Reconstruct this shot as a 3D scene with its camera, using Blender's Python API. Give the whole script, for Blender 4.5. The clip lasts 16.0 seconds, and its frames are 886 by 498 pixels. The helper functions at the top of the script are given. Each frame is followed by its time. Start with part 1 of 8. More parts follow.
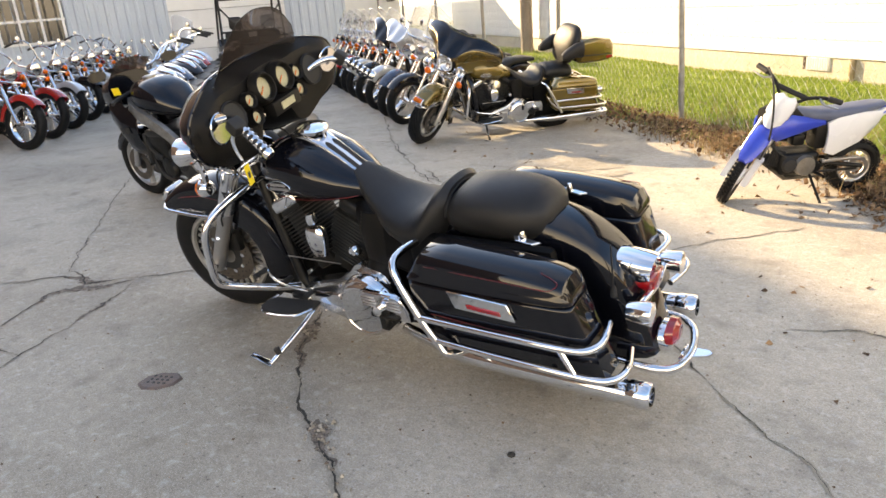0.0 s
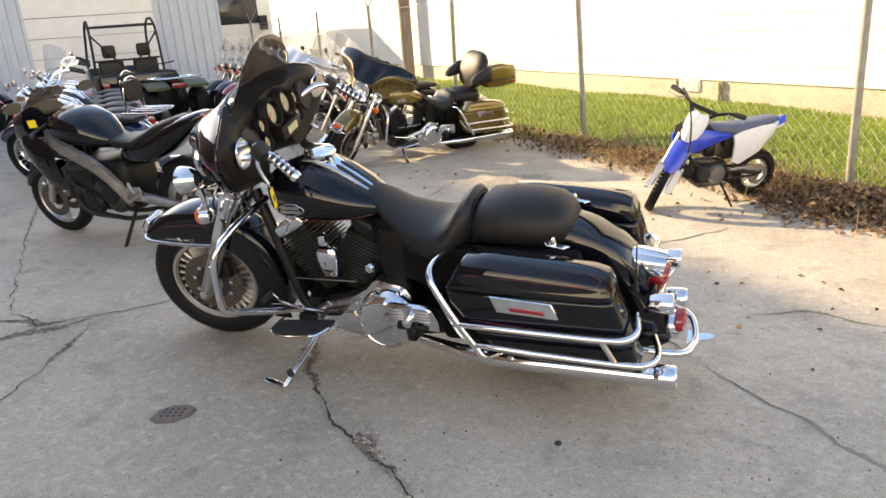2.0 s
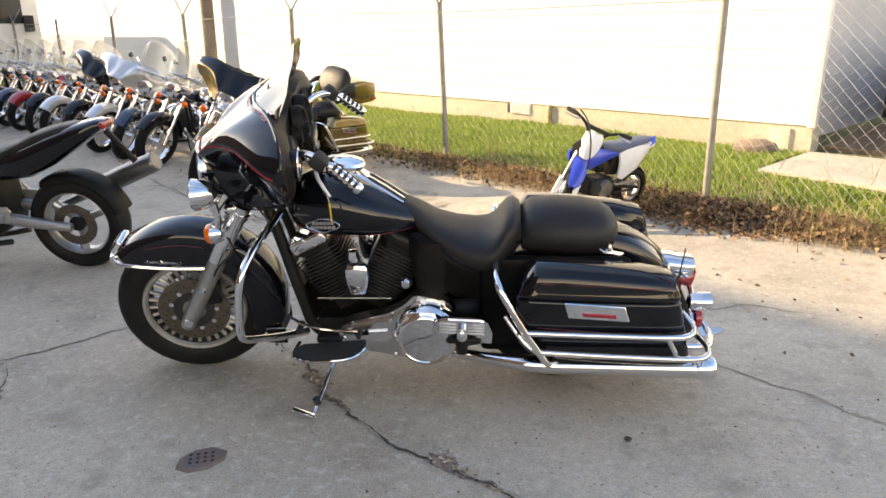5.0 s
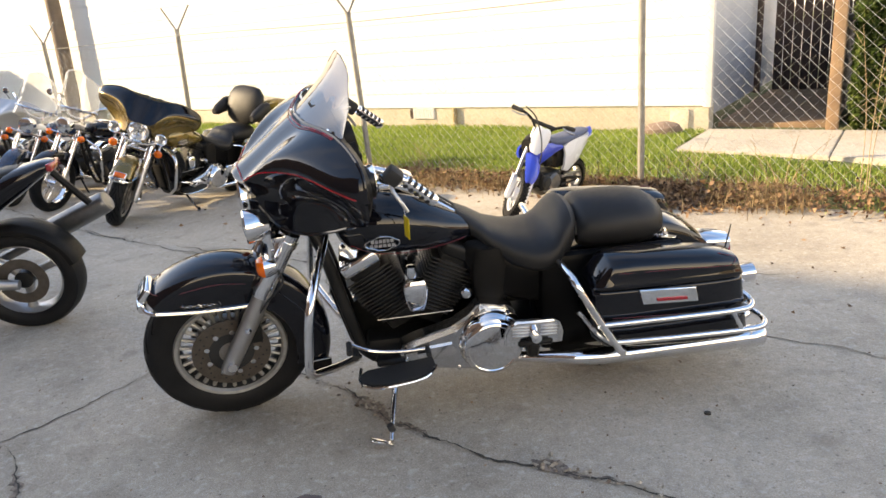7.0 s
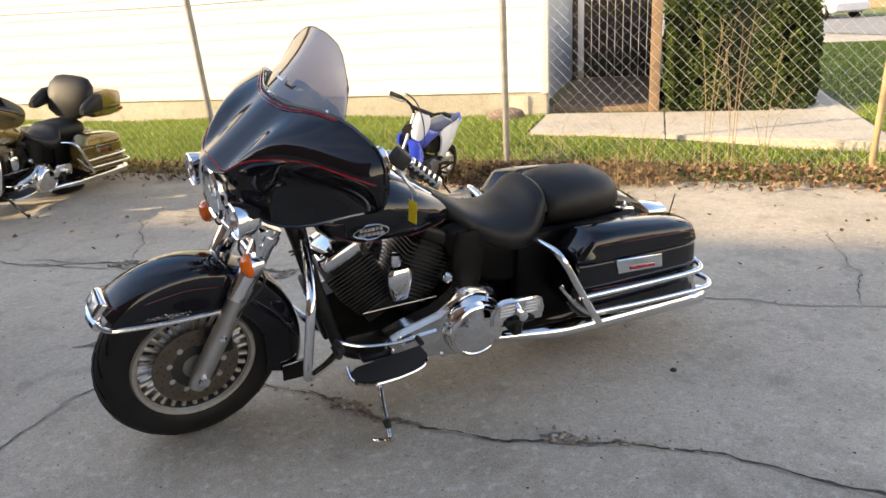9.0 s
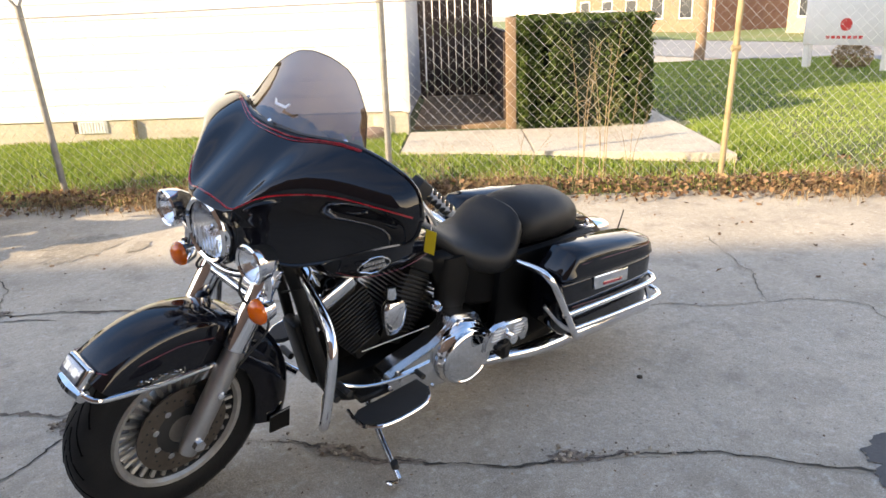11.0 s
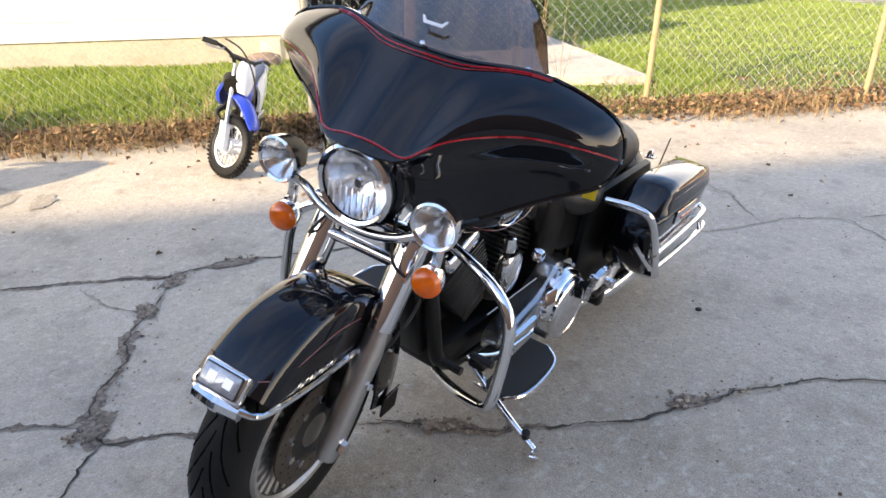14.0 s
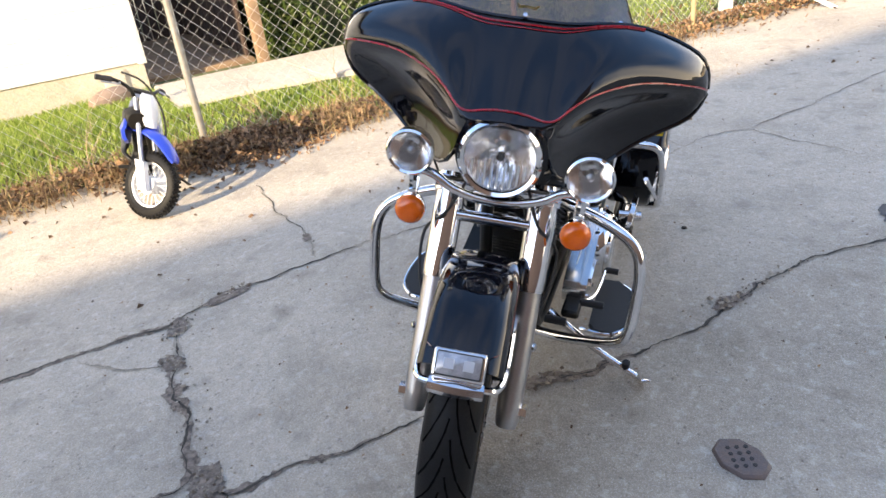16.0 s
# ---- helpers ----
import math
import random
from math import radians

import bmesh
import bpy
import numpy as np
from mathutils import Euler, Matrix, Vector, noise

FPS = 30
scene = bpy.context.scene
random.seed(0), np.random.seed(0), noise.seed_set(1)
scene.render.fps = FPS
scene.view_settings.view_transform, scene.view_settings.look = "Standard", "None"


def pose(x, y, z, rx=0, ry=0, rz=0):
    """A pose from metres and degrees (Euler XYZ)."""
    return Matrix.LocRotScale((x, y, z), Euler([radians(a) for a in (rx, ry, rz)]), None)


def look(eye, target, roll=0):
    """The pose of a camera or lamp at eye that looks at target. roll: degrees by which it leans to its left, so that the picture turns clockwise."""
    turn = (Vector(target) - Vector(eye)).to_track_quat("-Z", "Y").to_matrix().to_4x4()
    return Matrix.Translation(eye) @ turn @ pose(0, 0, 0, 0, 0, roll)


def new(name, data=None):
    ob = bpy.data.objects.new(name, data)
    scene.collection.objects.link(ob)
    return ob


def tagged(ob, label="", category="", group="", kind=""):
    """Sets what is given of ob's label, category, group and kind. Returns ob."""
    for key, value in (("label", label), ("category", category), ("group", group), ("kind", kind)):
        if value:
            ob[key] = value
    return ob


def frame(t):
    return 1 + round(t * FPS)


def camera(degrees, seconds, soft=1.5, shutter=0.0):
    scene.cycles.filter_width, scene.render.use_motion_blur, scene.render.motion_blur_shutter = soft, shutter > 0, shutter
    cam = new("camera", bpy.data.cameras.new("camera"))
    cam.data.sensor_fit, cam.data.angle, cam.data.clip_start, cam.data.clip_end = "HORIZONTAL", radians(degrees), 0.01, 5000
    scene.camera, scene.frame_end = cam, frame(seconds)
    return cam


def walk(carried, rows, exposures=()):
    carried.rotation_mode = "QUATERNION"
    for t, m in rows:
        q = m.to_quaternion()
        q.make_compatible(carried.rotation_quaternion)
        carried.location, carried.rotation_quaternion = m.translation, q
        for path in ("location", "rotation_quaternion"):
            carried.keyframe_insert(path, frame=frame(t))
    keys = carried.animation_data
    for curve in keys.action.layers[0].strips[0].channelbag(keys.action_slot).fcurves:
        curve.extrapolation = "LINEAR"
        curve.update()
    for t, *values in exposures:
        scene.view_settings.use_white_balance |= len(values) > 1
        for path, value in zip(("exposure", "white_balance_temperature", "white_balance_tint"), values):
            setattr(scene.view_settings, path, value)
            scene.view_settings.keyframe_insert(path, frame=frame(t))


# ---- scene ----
cam = camera(63.7, 16.0, soft=1.6)
PATH = [
    (0, (0.046, -0.026, 1.431), (-1.096, 1.479, 0.773), -4.6),
    (0.5, (-0.128, -0.094, 1.42), (-1.29, 1.4, 0.774), -8.5),
    (1, (-0.199, -0.141, 1.438), (-1.281, 1.388, 0.739), -8.6),
    (1.5, (-0.267, -0.32, 1.463), (-1.237, 1.292, 0.785), -6.9),
    (2, (-0.38, -0.471, 1.478), (-1.212, 1.24, 0.86), -4.4),
    (2.5, (-0.613, -0.467, 1.423), (-1.382, 1.274, 0.81), -3.4),
    (3, (-0.799, -0.447, 1.429), (-1.519, 1.285, 0.737), -5.0),
    (3.5, (-0.919, -0.57, 1.465), (-1.453, 1.239, 0.799), -3.8),
    (4, (-1.092, -0.717, 1.482), (-1.447, 1.16, 0.887), -1.1),
    (4.2, (-1.15, -0.733, 1.472), (-1.476, 1.153, 0.895), -0.1),
    (6.3, (-1.901, -0.805, 1.53), (-1.86, 1.093, 0.902), -4.0),
    (6.5, (-1.958, -0.816, 1.53), (-1.866, 1.09, 0.932), -3.7),
    (7, (-2.177, -0.701, 1.501), (-2.034, 1.206, 0.915), -4.4),
    (7.5, (-2.33, -0.624, 1.508), (-2.147, 1.264, 0.873), -5.3),
    (8, (-2.498, -0.644, 1.526), (-2.106, 1.211, 0.89), -4.3),
    (8.5, (-2.687, -0.657, 1.544), (-2.074, 1.145, 0.932), -3.4),
    (9, (-2.836, -0.482, 1.495), (-2.161, 1.288, 0.854), -3.4),
    (9.5, (-2.949, -0.318, 1.527), (-2.246, 1.424, 0.84), -3.9),
    (10, (-3.129, -0.275, 1.539), (-2.252, 1.408, 0.907), -2.9),
    (10.2, (-3.204, -0.267, 1.55), (-2.237, 1.371, 0.933), -2.8),
    (12.3, (-3.524, 0.29, 1.516), (-2.257, 1.684, 0.847), 1.3),
    (12.5, (-3.583, 0.331, 1.506), (-2.268, 1.678, 0.83), 2.4),
    (13, (-3.636, 0.494, 1.474), (-2.287, 1.78, 0.748), 3.3),
    (13.5, (-3.659, 0.683, 1.482), (-2.284, 1.916, 0.713), -0.2),
    (14, (-3.819, 0.796, 1.514), (-2.408, 1.953, 0.696), -0.3),
    (14.5, (-4.09, 0.891, 1.568), (-2.562, 1.909, 0.773), -1.4),
    (15, (-4.221, 1.066, 1.558), (-2.641, 1.978, 0.739), -2.7),
    (15.5, (-4.27, 1.302, 1.527), (-2.682, 2.165, 0.673), -6.6),
    (16, (-4.304, 1.423, 1.542), (-2.667, 2.182, 0.678), -7.8),
]
EXPOSURES = [(0, 2.2, 9700, 11), (0.5, 2.14, 9650, 11), (1.0, 2.06, 9600, 11), (1.5, 2.1, 9550, 11), (2.0, 2.11, 9500, 11), (3.0, 2.03, 9400, 11), (3.5, 2.04, 9350, 11),
             (7, 1.97, 9000, 11), (9.5, 1.8, 8700, 11), (12.5, 2.15, 7950, 11), (14, 2.13, 7900, 11), (16, 2.17, 7850, 11)]
walk(cam, [(t, look(eye, target, roll)) for t, eye, target, roll in PATH], EXPOSURES)

# ---- world, sun ----
FENCE = pose(0.12, 5.45, 0, 0, 0, -38)      # x along the fence, y towards the white house

world = bpy.data.worlds.new("world")
scene.world = world
world.use_nodes = True
wn = world.node_tree
sky = wn.nodes.new("ShaderNodeTexSky")
sky.sky_type, sky.sun_disc = "NISHITA", False
SUN_WAY = Vector((-0.984, 0.179, 0.0)).normalized()
SUN_HEIGHT = 22.0
sky.sun_elevation, sky.sun_rotation = radians(SUN_HEIGHT), math.atan2(SUN_WAY.x, SUN_WAY.y)
sky.air_density, sky.dust_density, sky.ozone_density = 1.0, 0.7, 5.5
wn.links.new(sky.outputs[0], wn.nodes["Background"].inputs[0])
wn.nodes["Background"].inputs[1].default_value = 0.15
# thin streaks of cloud over the whole sky, denser towards the horizon
way, parts, wisps = (wn.nodes.new(k) for k in ("ShaderNodeTexCoord", "ShaderNodeSeparateXYZ", "ShaderNodeTexNoise"))
veil, low, total, cloud, both = (wn.nodes.new(k) for k in ("ShaderNodeMapRange", "ShaderNodeMapRange", "ShaderNodeMath", "ShaderNodeBackground", "ShaderNodeMixShader"))
stretch = wn.nodes.new("ShaderNodeMapping")
stretch.inputs["Scale"].default_value = (1.2, 3.2, 5.0)
stretch.inputs["Rotation"].default_value = (0, 0, 0.6)
wisps.inputs["Scale"].default_value, wisps.inputs["Detail"].default_value, wisps.inputs["Distortion"].default_value = 1.1, 2, 0.2
wn.links.new(way.outputs["Generated"], stretch.inputs["Vector"])
wn.links.new(stretch.outputs[0], wisps.inputs["Vector"])
wn.links.new(way.outputs["Generated"], parts.inputs[0])
veil.inputs[1].default_value, veil.inputs[2].default_value, veil.inputs[4].default_value = 0.42, 0.8, 0.1
low.inputs[1].default_value, low.inputs[2].default_value, low.inputs[3].default_value, low.inputs[4].default_value = 0.0, 0.46, 0.95, 0.0
wn.links.new(wisps.outputs[0], veil.inputs[0])
wn.links.new(parts.outputs[2], low.inputs[0])
total.operation, total.use_clamp = "ADD", True
wn.links.new(veil.outputs[0], total.inputs[0])
wn.links.new(low.outputs[0], total.inputs[1])
cloud.inputs[0].default_value, cloud.inputs[1].default_value = (1.0, 0.9, 0.77, 1), 1.45
wn.links.new(total.outputs[0], both.inputs[0])
wn.links.new(wn.nodes["Background"].outputs[0], both.inputs[1])
wn.links.new(cloud.outputs[0], both.inputs[2])
wn.links.new(both.outputs[0], wn.nodes["World Output"].inputs[0])
sun = new("sun", bpy.data.lights.new("sun", "SUN"))
sun.data.energy, sun.data.angle, sun.data.color = 2.9, radians(0.6), (1.0, 0.88, 0.7)
sun.matrix_world = look(SUN_WAY * 50 + Vector((0, 0, 50 * math.tan(radians(SUN_HEIGHT)))), (0, 0, 0))



# ---- materials ----
def mat(name, color, rough=0.5, metal=0.0, second=None, scale=8.0, fine=120.0, bump=0.0, coat=0.0, rough_vary=0.1, per_object=0.0,
        contrast=0.5, alpha=1.0, spec=0.5):
    """A surface with colour varied at two scales, gloss varied with it and a fine relief."""
    m = bpy.data.materials.new(name)
    m.use_nodes = True
    nt = m.node_tree
    b = nt.nodes["Principled BSDF"]
    co = nt.nodes.new("ShaderNodeTexCoord")
    big, small = nt.nodes.new("ShaderNodeTexNoise"), nt.nodes.new("ShaderNodeTexNoise")
    big.inputs["Scale"].default_value, small.inputs["Scale"].default_value = scale, fine
    big.inputs["Detail"].default_value, small.inputs["Detail"].default_value = 5, 3
    for n in (big, small):
        nt.links.new(co.outputs["Object"], n.inputs["Vector"])
    add = nt.nodes.new("ShaderNodeMath")
    add.operation = "MULTIPLY_ADD"
    add.inputs[1].default_value = 0.4
    nt.links.new(small.outputs[0], add.inputs[0])
    nt.links.new(big.outputs[0], add.inputs[2])
    ramp = nt.nodes.new("ShaderNodeMapRange")
    ramp.inputs[1].default_value, ramp.inputs[2].default_value = 0.7 - contrast * 0.5, 0.7 + contrast * 0.5
    nt.links.new(add.outputs[0], ramp.inputs[0])
    mix = nt.nodes.new("ShaderNodeMix")
    mix.data_type = "RGBA"
    mix.inputs[6].default_value = (*color, 1)
    mix.inputs[7].default_value = (*(second or [c * 0.8 for c in color]), 1)
    nt.links.new(ramp.outputs[0], mix.inputs[0])
    out = mix.outputs[2]
    if per_object:
        info, hsv = nt.nodes.new("ShaderNodeObjectInfo"), nt.nodes.new("ShaderNodeHueSaturation")
        vary = nt.nodes.new("ShaderNodeMapRange")
        vary.inputs[3].default_value, vary.inputs[4].default_value = 1 - per_object, 1 + per_object
        nt.links.new(info.outputs["Random"], vary.inputs[0])
        nt.links.new(vary.outputs[0], hsv.inputs["Value"])
        nt.links.new(out, hsv.inputs["Color"])
        out = hsv.outputs[0]
    nt.links.new(out, b.inputs["Base Color"])
    gloss = nt.nodes.new("ShaderNodeMapRange")
    gloss.inputs[3].default_value, gloss.inputs[4].default_value = max(rough - rough_vary * 0.5, 0.02), min(rough + rough_vary, 1)
    nt.links.new(big.outputs[0], gloss.inputs[0])
    nt.links.new(gloss.outputs[0], b.inputs["Roughness"])
    b.inputs["Metallic"].default_value, b.inputs["Coat Weight"].default_value = metal, coat
    b.inputs["Coat Roughness"].default_value = 0.04
    b.inputs["Specular IOR Level"].default_value = spec
    if alpha < 1:
        b.inputs["Alpha"].default_value = alpha
    if bump:
        bp = nt.nodes.new("ShaderNodeBump")
        bp.inputs["Strength"].default_value, bp.inputs["Distance"].default_value = bump, 0.004
        nt.links.new(small.outputs[0], bp.inputs["Height"])
        nt.links.new(bp.outputs[0], b.inputs["Normal"])
    return m


def island_mat(name, dark, light, rough=0.8, mid=None, translucent=0.0):
    """For joined small pieces: each island takes its own colour between two."""
    m = bpy.data.materials.new(name)
    m.use_nodes = True
    nt = m.node_tree
    b = nt.nodes["Principled BSDF"]
    geo, ramp = nt.nodes.new("ShaderNodeNewGeometry"), nt.nodes.new("ShaderNodeValToRGB")
    ramp.color_ramp.elements[0].color, ramp.color_ramp.elements[1].color = (*dark, 1), (*light, 1)
    if mid:
        e = ramp.color_ramp.elements.new(0.5)
        e.color = (*mid, 1)
    nt.links.new(geo.outputs["Random Per Island"], ramp.inputs[0])
    nt.links.new(ramp.outputs[0], b.inputs["Base Color"])
    b.inputs["Roughness"].default_value = rough
    b.inputs["Specular IOR Level"].default_value = 0.25
    if translucent:
        b.inputs["Subsurface Weight"].default_value = 0.0
        tr, mx = nt.nodes.new("ShaderNodeBsdfTranslucent"), nt.nodes.new("ShaderNodeMixShader")
        nt.links.new(ramp.outputs[0], tr.inputs[0])
        mx.inputs[0].default_value = translucent
        nt.links.new(b.outputs[0], mx.inputs[1])
        nt.links.new(tr.outputs[0], mx.inputs[2])
        nt.links.new(mx.outputs[0], nt.nodes["Material Output"].inputs[0])
    return m


def glass(name, tint, rough=0.02, dust=None, sheen=0.085):
    """A thin pane: clear tint, with a mirror-like surface that strengthens at grazing angles."""
    m = bpy.data.materials.new(name)
    m.use_nodes = True
    nt = m.node_tree
    nt.nodes.remove(nt.nodes["Principled BSDF"])
    tr, gl, mx, lw, pw, ma = (nt.nodes.new(k) for k in ("ShaderNodeBsdfTransparent", "ShaderNodeBsdfGlossy", "ShaderNodeMixShader", "ShaderNodeLayerWeight", "ShaderNodeMath", "ShaderNodeMath"))
    tr.inputs[0].default_value = (*tint, 1)
    gl.inputs["Roughness"].default_value = rough
    lw.inputs[0].default_value = 0.5
    pw.operation, ma.operation = "POWER", "MULTIPLY_ADD"
    pw.inputs[1].default_value = 4.0
    ma.inputs[1].default_value, ma.inputs[2].default_value = 0.85, sheen
    nt.links.new(lw.outputs["Facing"], pw.inputs[0])
    nt.links.new(pw.outputs[0], ma.inputs[0])
    nt.links.new(ma.outputs[0], mx.inputs[0])
    clear = tr.outputs[0]
    if dust:
        body, blend = nt.nodes.new("ShaderNodeBsdfTranslucent"), nt.nodes.new("ShaderNodeMixShader")
        body.inputs[0].default_value = (*dust[:3], 1)
        blend.inputs[0].default_value = dust[3]
        nt.links.new(clear, blend.inputs[1])
        nt.links.new(body.outputs[0], blend.inputs[2])
        clear = blend.outputs[0]
    nt.links.new(clear, mx.inputs[1])
    nt.links.new(gl.outputs[0], mx.inputs[2])
    nt.links.new(mx.outputs[0], nt.nodes["Material Output"].inputs[0])
    return m


def concrete_mat(name, light, dark, stain_pit):
    """Old cast concrete: exposed aggregate, broad stains, small dark spots painted for shaded pits."""
    m = mat(name, light, 0.85, second=dark, scale=0.9, fine=120, bump=0.6, contrast=0.7)
    nt = m.node_tree
    b = nt.nodes["Principled BSDF"]
    co = next(n for n in nt.nodes if n.type == "TEX_COORD")
    base = b.inputs["Base Color"].links[0].from_socket
    # The scale-22 dots are pit shadows put into the colour.
    for kind, scale, lo, hi, colour, amount in (("noise", 0.4, 0.47, 0.7, stain_pit, 0.6), ("noise", 2.2, 0.52, 0.7, stain_pit, 0.4), ("voronoi", 70, 0.0, 0.3, [c * 0.55 for c in stain_pit], 0.4), ("voronoi", 22, 0.0, 0.17, [c * 0.35 for c in stain_pit], 0.85),
                                                ("noise", 190, 0.5, 0.64, (0.66, 0.64, 0.6), 0.35), ("noise", 130, 0.54, 0.66, [c * 0.6 for c in stain_pit], 0.32), ("noise", 6, 0.56, 0.72, stain_pit, 0.5), ("noise", 24, 0.55, 0.68, (0.62, 0.6, 0.56), 0.3)):
        if kind == "noise":
            tex = nt.nodes.new("ShaderNodeTexNoise")
            tex.inputs["Detail"].default_value = 6
            src = tex.outputs[0]
        else:
            tex = nt.nodes.new("ShaderNodeTexVoronoi")
            src = tex.outputs["Distance"]
        tex.inputs["Scale"].default_value = scale
        nt.links.new(co.outputs["Object"], tex.inputs["Vector"])
        r = nt.nodes.new("ShaderNodeMapRange")
        r.inputs[1].default_value, r.inputs[2].default_value = lo, hi
        r.inputs[3].default_value, r.inputs[4].default_value = (0, amount) if kind == "noise" else (amount, 0)
        nt.links.new(src, r.inputs[0])
        mix = nt.nodes.new("ShaderNodeMix")
        mix.data_type = "RGBA"
        nt.links.new(r.outputs[0], mix.inputs[0])
        nt.links.new(base, mix.inputs[6])
        mix.inputs[7].default_value = (*colour, 1)
        base = mix.outputs[2]
    for scale, lo, hi in ((120, 0.92, 1.08), (38, 0.93, 1.06)):
        grain, split, span, tone = (nt.nodes.new(k) for k in ("ShaderNodeTexVoronoi", "ShaderNodeSeparateColor", "ShaderNodeMapRange", "ShaderNodeVectorMath"))
        grain.inputs["Scale"].default_value = scale
        span.inputs[3].default_value, span.inputs[4].default_value = lo, hi
        tone.operation = "SCALE"
        nt.links.new(co.outputs["Object"], grain.inputs["Vector"])
        nt.links.new(grain.outputs["Color"], split.inputs[0])
        nt.links.new(split.outputs[0], span.inputs[0])
        nt.links.new(base, tone.inputs[0])
        nt.links.new(span.outputs[0], tone.inputs["Scale"])
        base = tone.outputs[0]
    nt.links.new(base, b.inputs["Base Color"])
    pits, lump, both = nt.nodes.new("ShaderNodeTexVoronoi"), nt.nodes.new("ShaderNodeTexNoise"), nt.nodes.new("ShaderNodeMath")
    pits.inputs["Scale"].default_value, lump.inputs["Scale"].default_value, lump.inputs["Detail"].default_value = 45, 14, 8
    both.operation = "ADD"
    wave = nt.nodes.new("ShaderNodeBump")
    wave.inputs["Strength"].default_value, wave.inputs["Distance"].default_value = 0.3, 0.006
    for n in (pits, lump):
        nt.links.new(co.outputs["Object"], n.inputs["Vector"])
    nt.links.new(pits.outputs["Distance"], both.inputs[0])
    nt.links.new(lump.outputs[0], both.inputs[1])
    nt.links.new(both.outputs[0], wave.inputs["Height"])
    old = b.inputs["Normal"].links[0].from_node
    nt.links.new(wave.outputs[0], old.inputs["Normal"])
    return m


CONCRETE = concrete_mat("lot concrete", (0.5, 0.435, 0.345), (0.37, 0.32, 0.255), (0.19, 0.158, 0.12))
SLAB = concrete_mat("walk concrete", (0.56, 0.5, 0.41), (0.46, 0.4, 0.32), (0.3, 0.26, 0.2))
FOOTING = concrete_mat("foundation render", (0.62, 0.55, 0.42), (0.53, 0.46, 0.34), (0.38, 0.32, 0.23))
ASPHALT = mat("road asphalt", (0.2, 0.2, 0.2), 0.9, second=(0.26, 0.26, 0.26), scale=0.5, fine=60, bump=0.3)
CRACK = mat("dark crack and pebble", (0.02, 0.018, 0.015), 0.95, second=(0.07, 0.06, 0.048), scale=14, fine=150, bump=0.8)
GRAVEL = island_mat("crumbled stones", (0.14, 0.1, 0.075), (0.46, 0.4, 0.32), 0.9, (0.3, 0.25, 0.19))
PATCHED = mat("crumbled concrete", (0.27, 0.215, 0.17), 0.95, second=(0.1, 0.08, 0.065), scale=40, fine=140, bump=1.0, contrast=0.3)
WORN = mat("worn concrete edge", (0.39, 0.34, 0.27), 0.95, second=(0.26, 0.225, 0.175), scale=30, fine=120, bump=1.0, contrast=0.5)
TAR = mat("tar patch", (0.06, 0.06, 0.062), 0.85, second=(0.1, 0.1, 0.1), scale=3, fine=80, bump=0.6)
SOIL = mat("lawn soil", (0.07, 0.1, 0.03), 0.95, second=(0.13, 0.12, 0.055), scale=1.3, fine=60, bump=0.8)
FAR_LAWN = mat("far lawn", (0.1, 0.17, 0.035), 0.9, second=(0.2, 0.19, 0.075), scale=0.25, fine=9, bump=0.4)
SIDING = mat("white vinyl siding", (0.82, 0.83, 0.83), 0.5, second=(0.77, 0.78, 0.78), scale=1.2, fine=60, bump=0.05, per_object=0.02)
# Greyer copy of the siding: the gable side's shade put into its colour.
SHADED_SIDING = mat("shaded grey siding", (0.5, 0.51, 0.53), 0.55, second=(0.42, 0.43, 0.45), scale=1.5, fine=50, per_object=0.03)
TRIM = mat("white trim", (0.78, 0.77, 0.74), 0.5, scale=3)
GALV = mat("galvanised steel", (0.3, 0.3, 0.29), 0.55, 0.5, second=(0.24, 0.22, 0.19), scale=14, fine=150, rough_vary=0.2)
RUSTY = mat("weathered post", (0.42, 0.34, 0.2), 0.7, 0.2, second=(0.3, 0.22, 0.12), scale=10, fine=90, bump=0.2)
WIRE = mat("fence wire", (0.68, 0.66, 0.61), 0.5, 0.3, scale=30)
WOOD = mat("bare timber", (0.3, 0.2, 0.12), 0.8, second=(0.19, 0.12, 0.075), scale=6, fine=70, bump=0.3)
BROWN = mat("dark brown boards", (0.075, 0.045, 0.035), 0.75, second=(0.045, 0.03, 0.025), scale=5, fine=60, per_object=0.1)
WHITE_PAINT = mat("white paint", (0.8, 0.79, 0.77), 0.45, second=(0.72, 0.71, 0.68), scale=4, fine=80)
SHEET = mat("painted sheet metal", (0.5, 0.56, 0.62), 0.45, second=(0.44, 0.5, 0.56), scale=0.8, fine=30, rough_vary=0.15)
DARK_SHEET = mat("tall shed cladding", (0.42, 0.39, 0.35), 0.6, second=(0.36, 0.33, 0.3), scale=0.7, fine=30)
HALL_BRICK = mat("dark brown brick", (0.15, 0.095, 0.07), 0.85, second=(0.1, 0.065, 0.05), scale=1.2, fine=20, bump=0.3)
ROOF = mat("roof shingles", (0.1, 0.095, 0.09), 0.9, second=(0.15, 0.14, 0.13), scale=3, fine=50, bump=0.4)
BRICK = mat("red brick", (0.3, 0.12, 0.08), 0.85, second=(0.38, 0.2, 0.13), scale=3, fine=40, bump=0.3)
TAN = mat("tan render", (0.42, 0.33, 0.22), 0.8, second=(0.36, 0.28, 0.19), scale=2, fine=30)
WINDOW = mat("window glass", (0.02, 0.024, 0.03), 0.08, second=(0.035, 0.04, 0.045), scale=2)
IRON = mat("cast iron", (0.1, 0.09, 0.095), 0.6, 0.3, second=(0.17, 0.12, 0.1), scale=25, fine=200, bump=0.5)
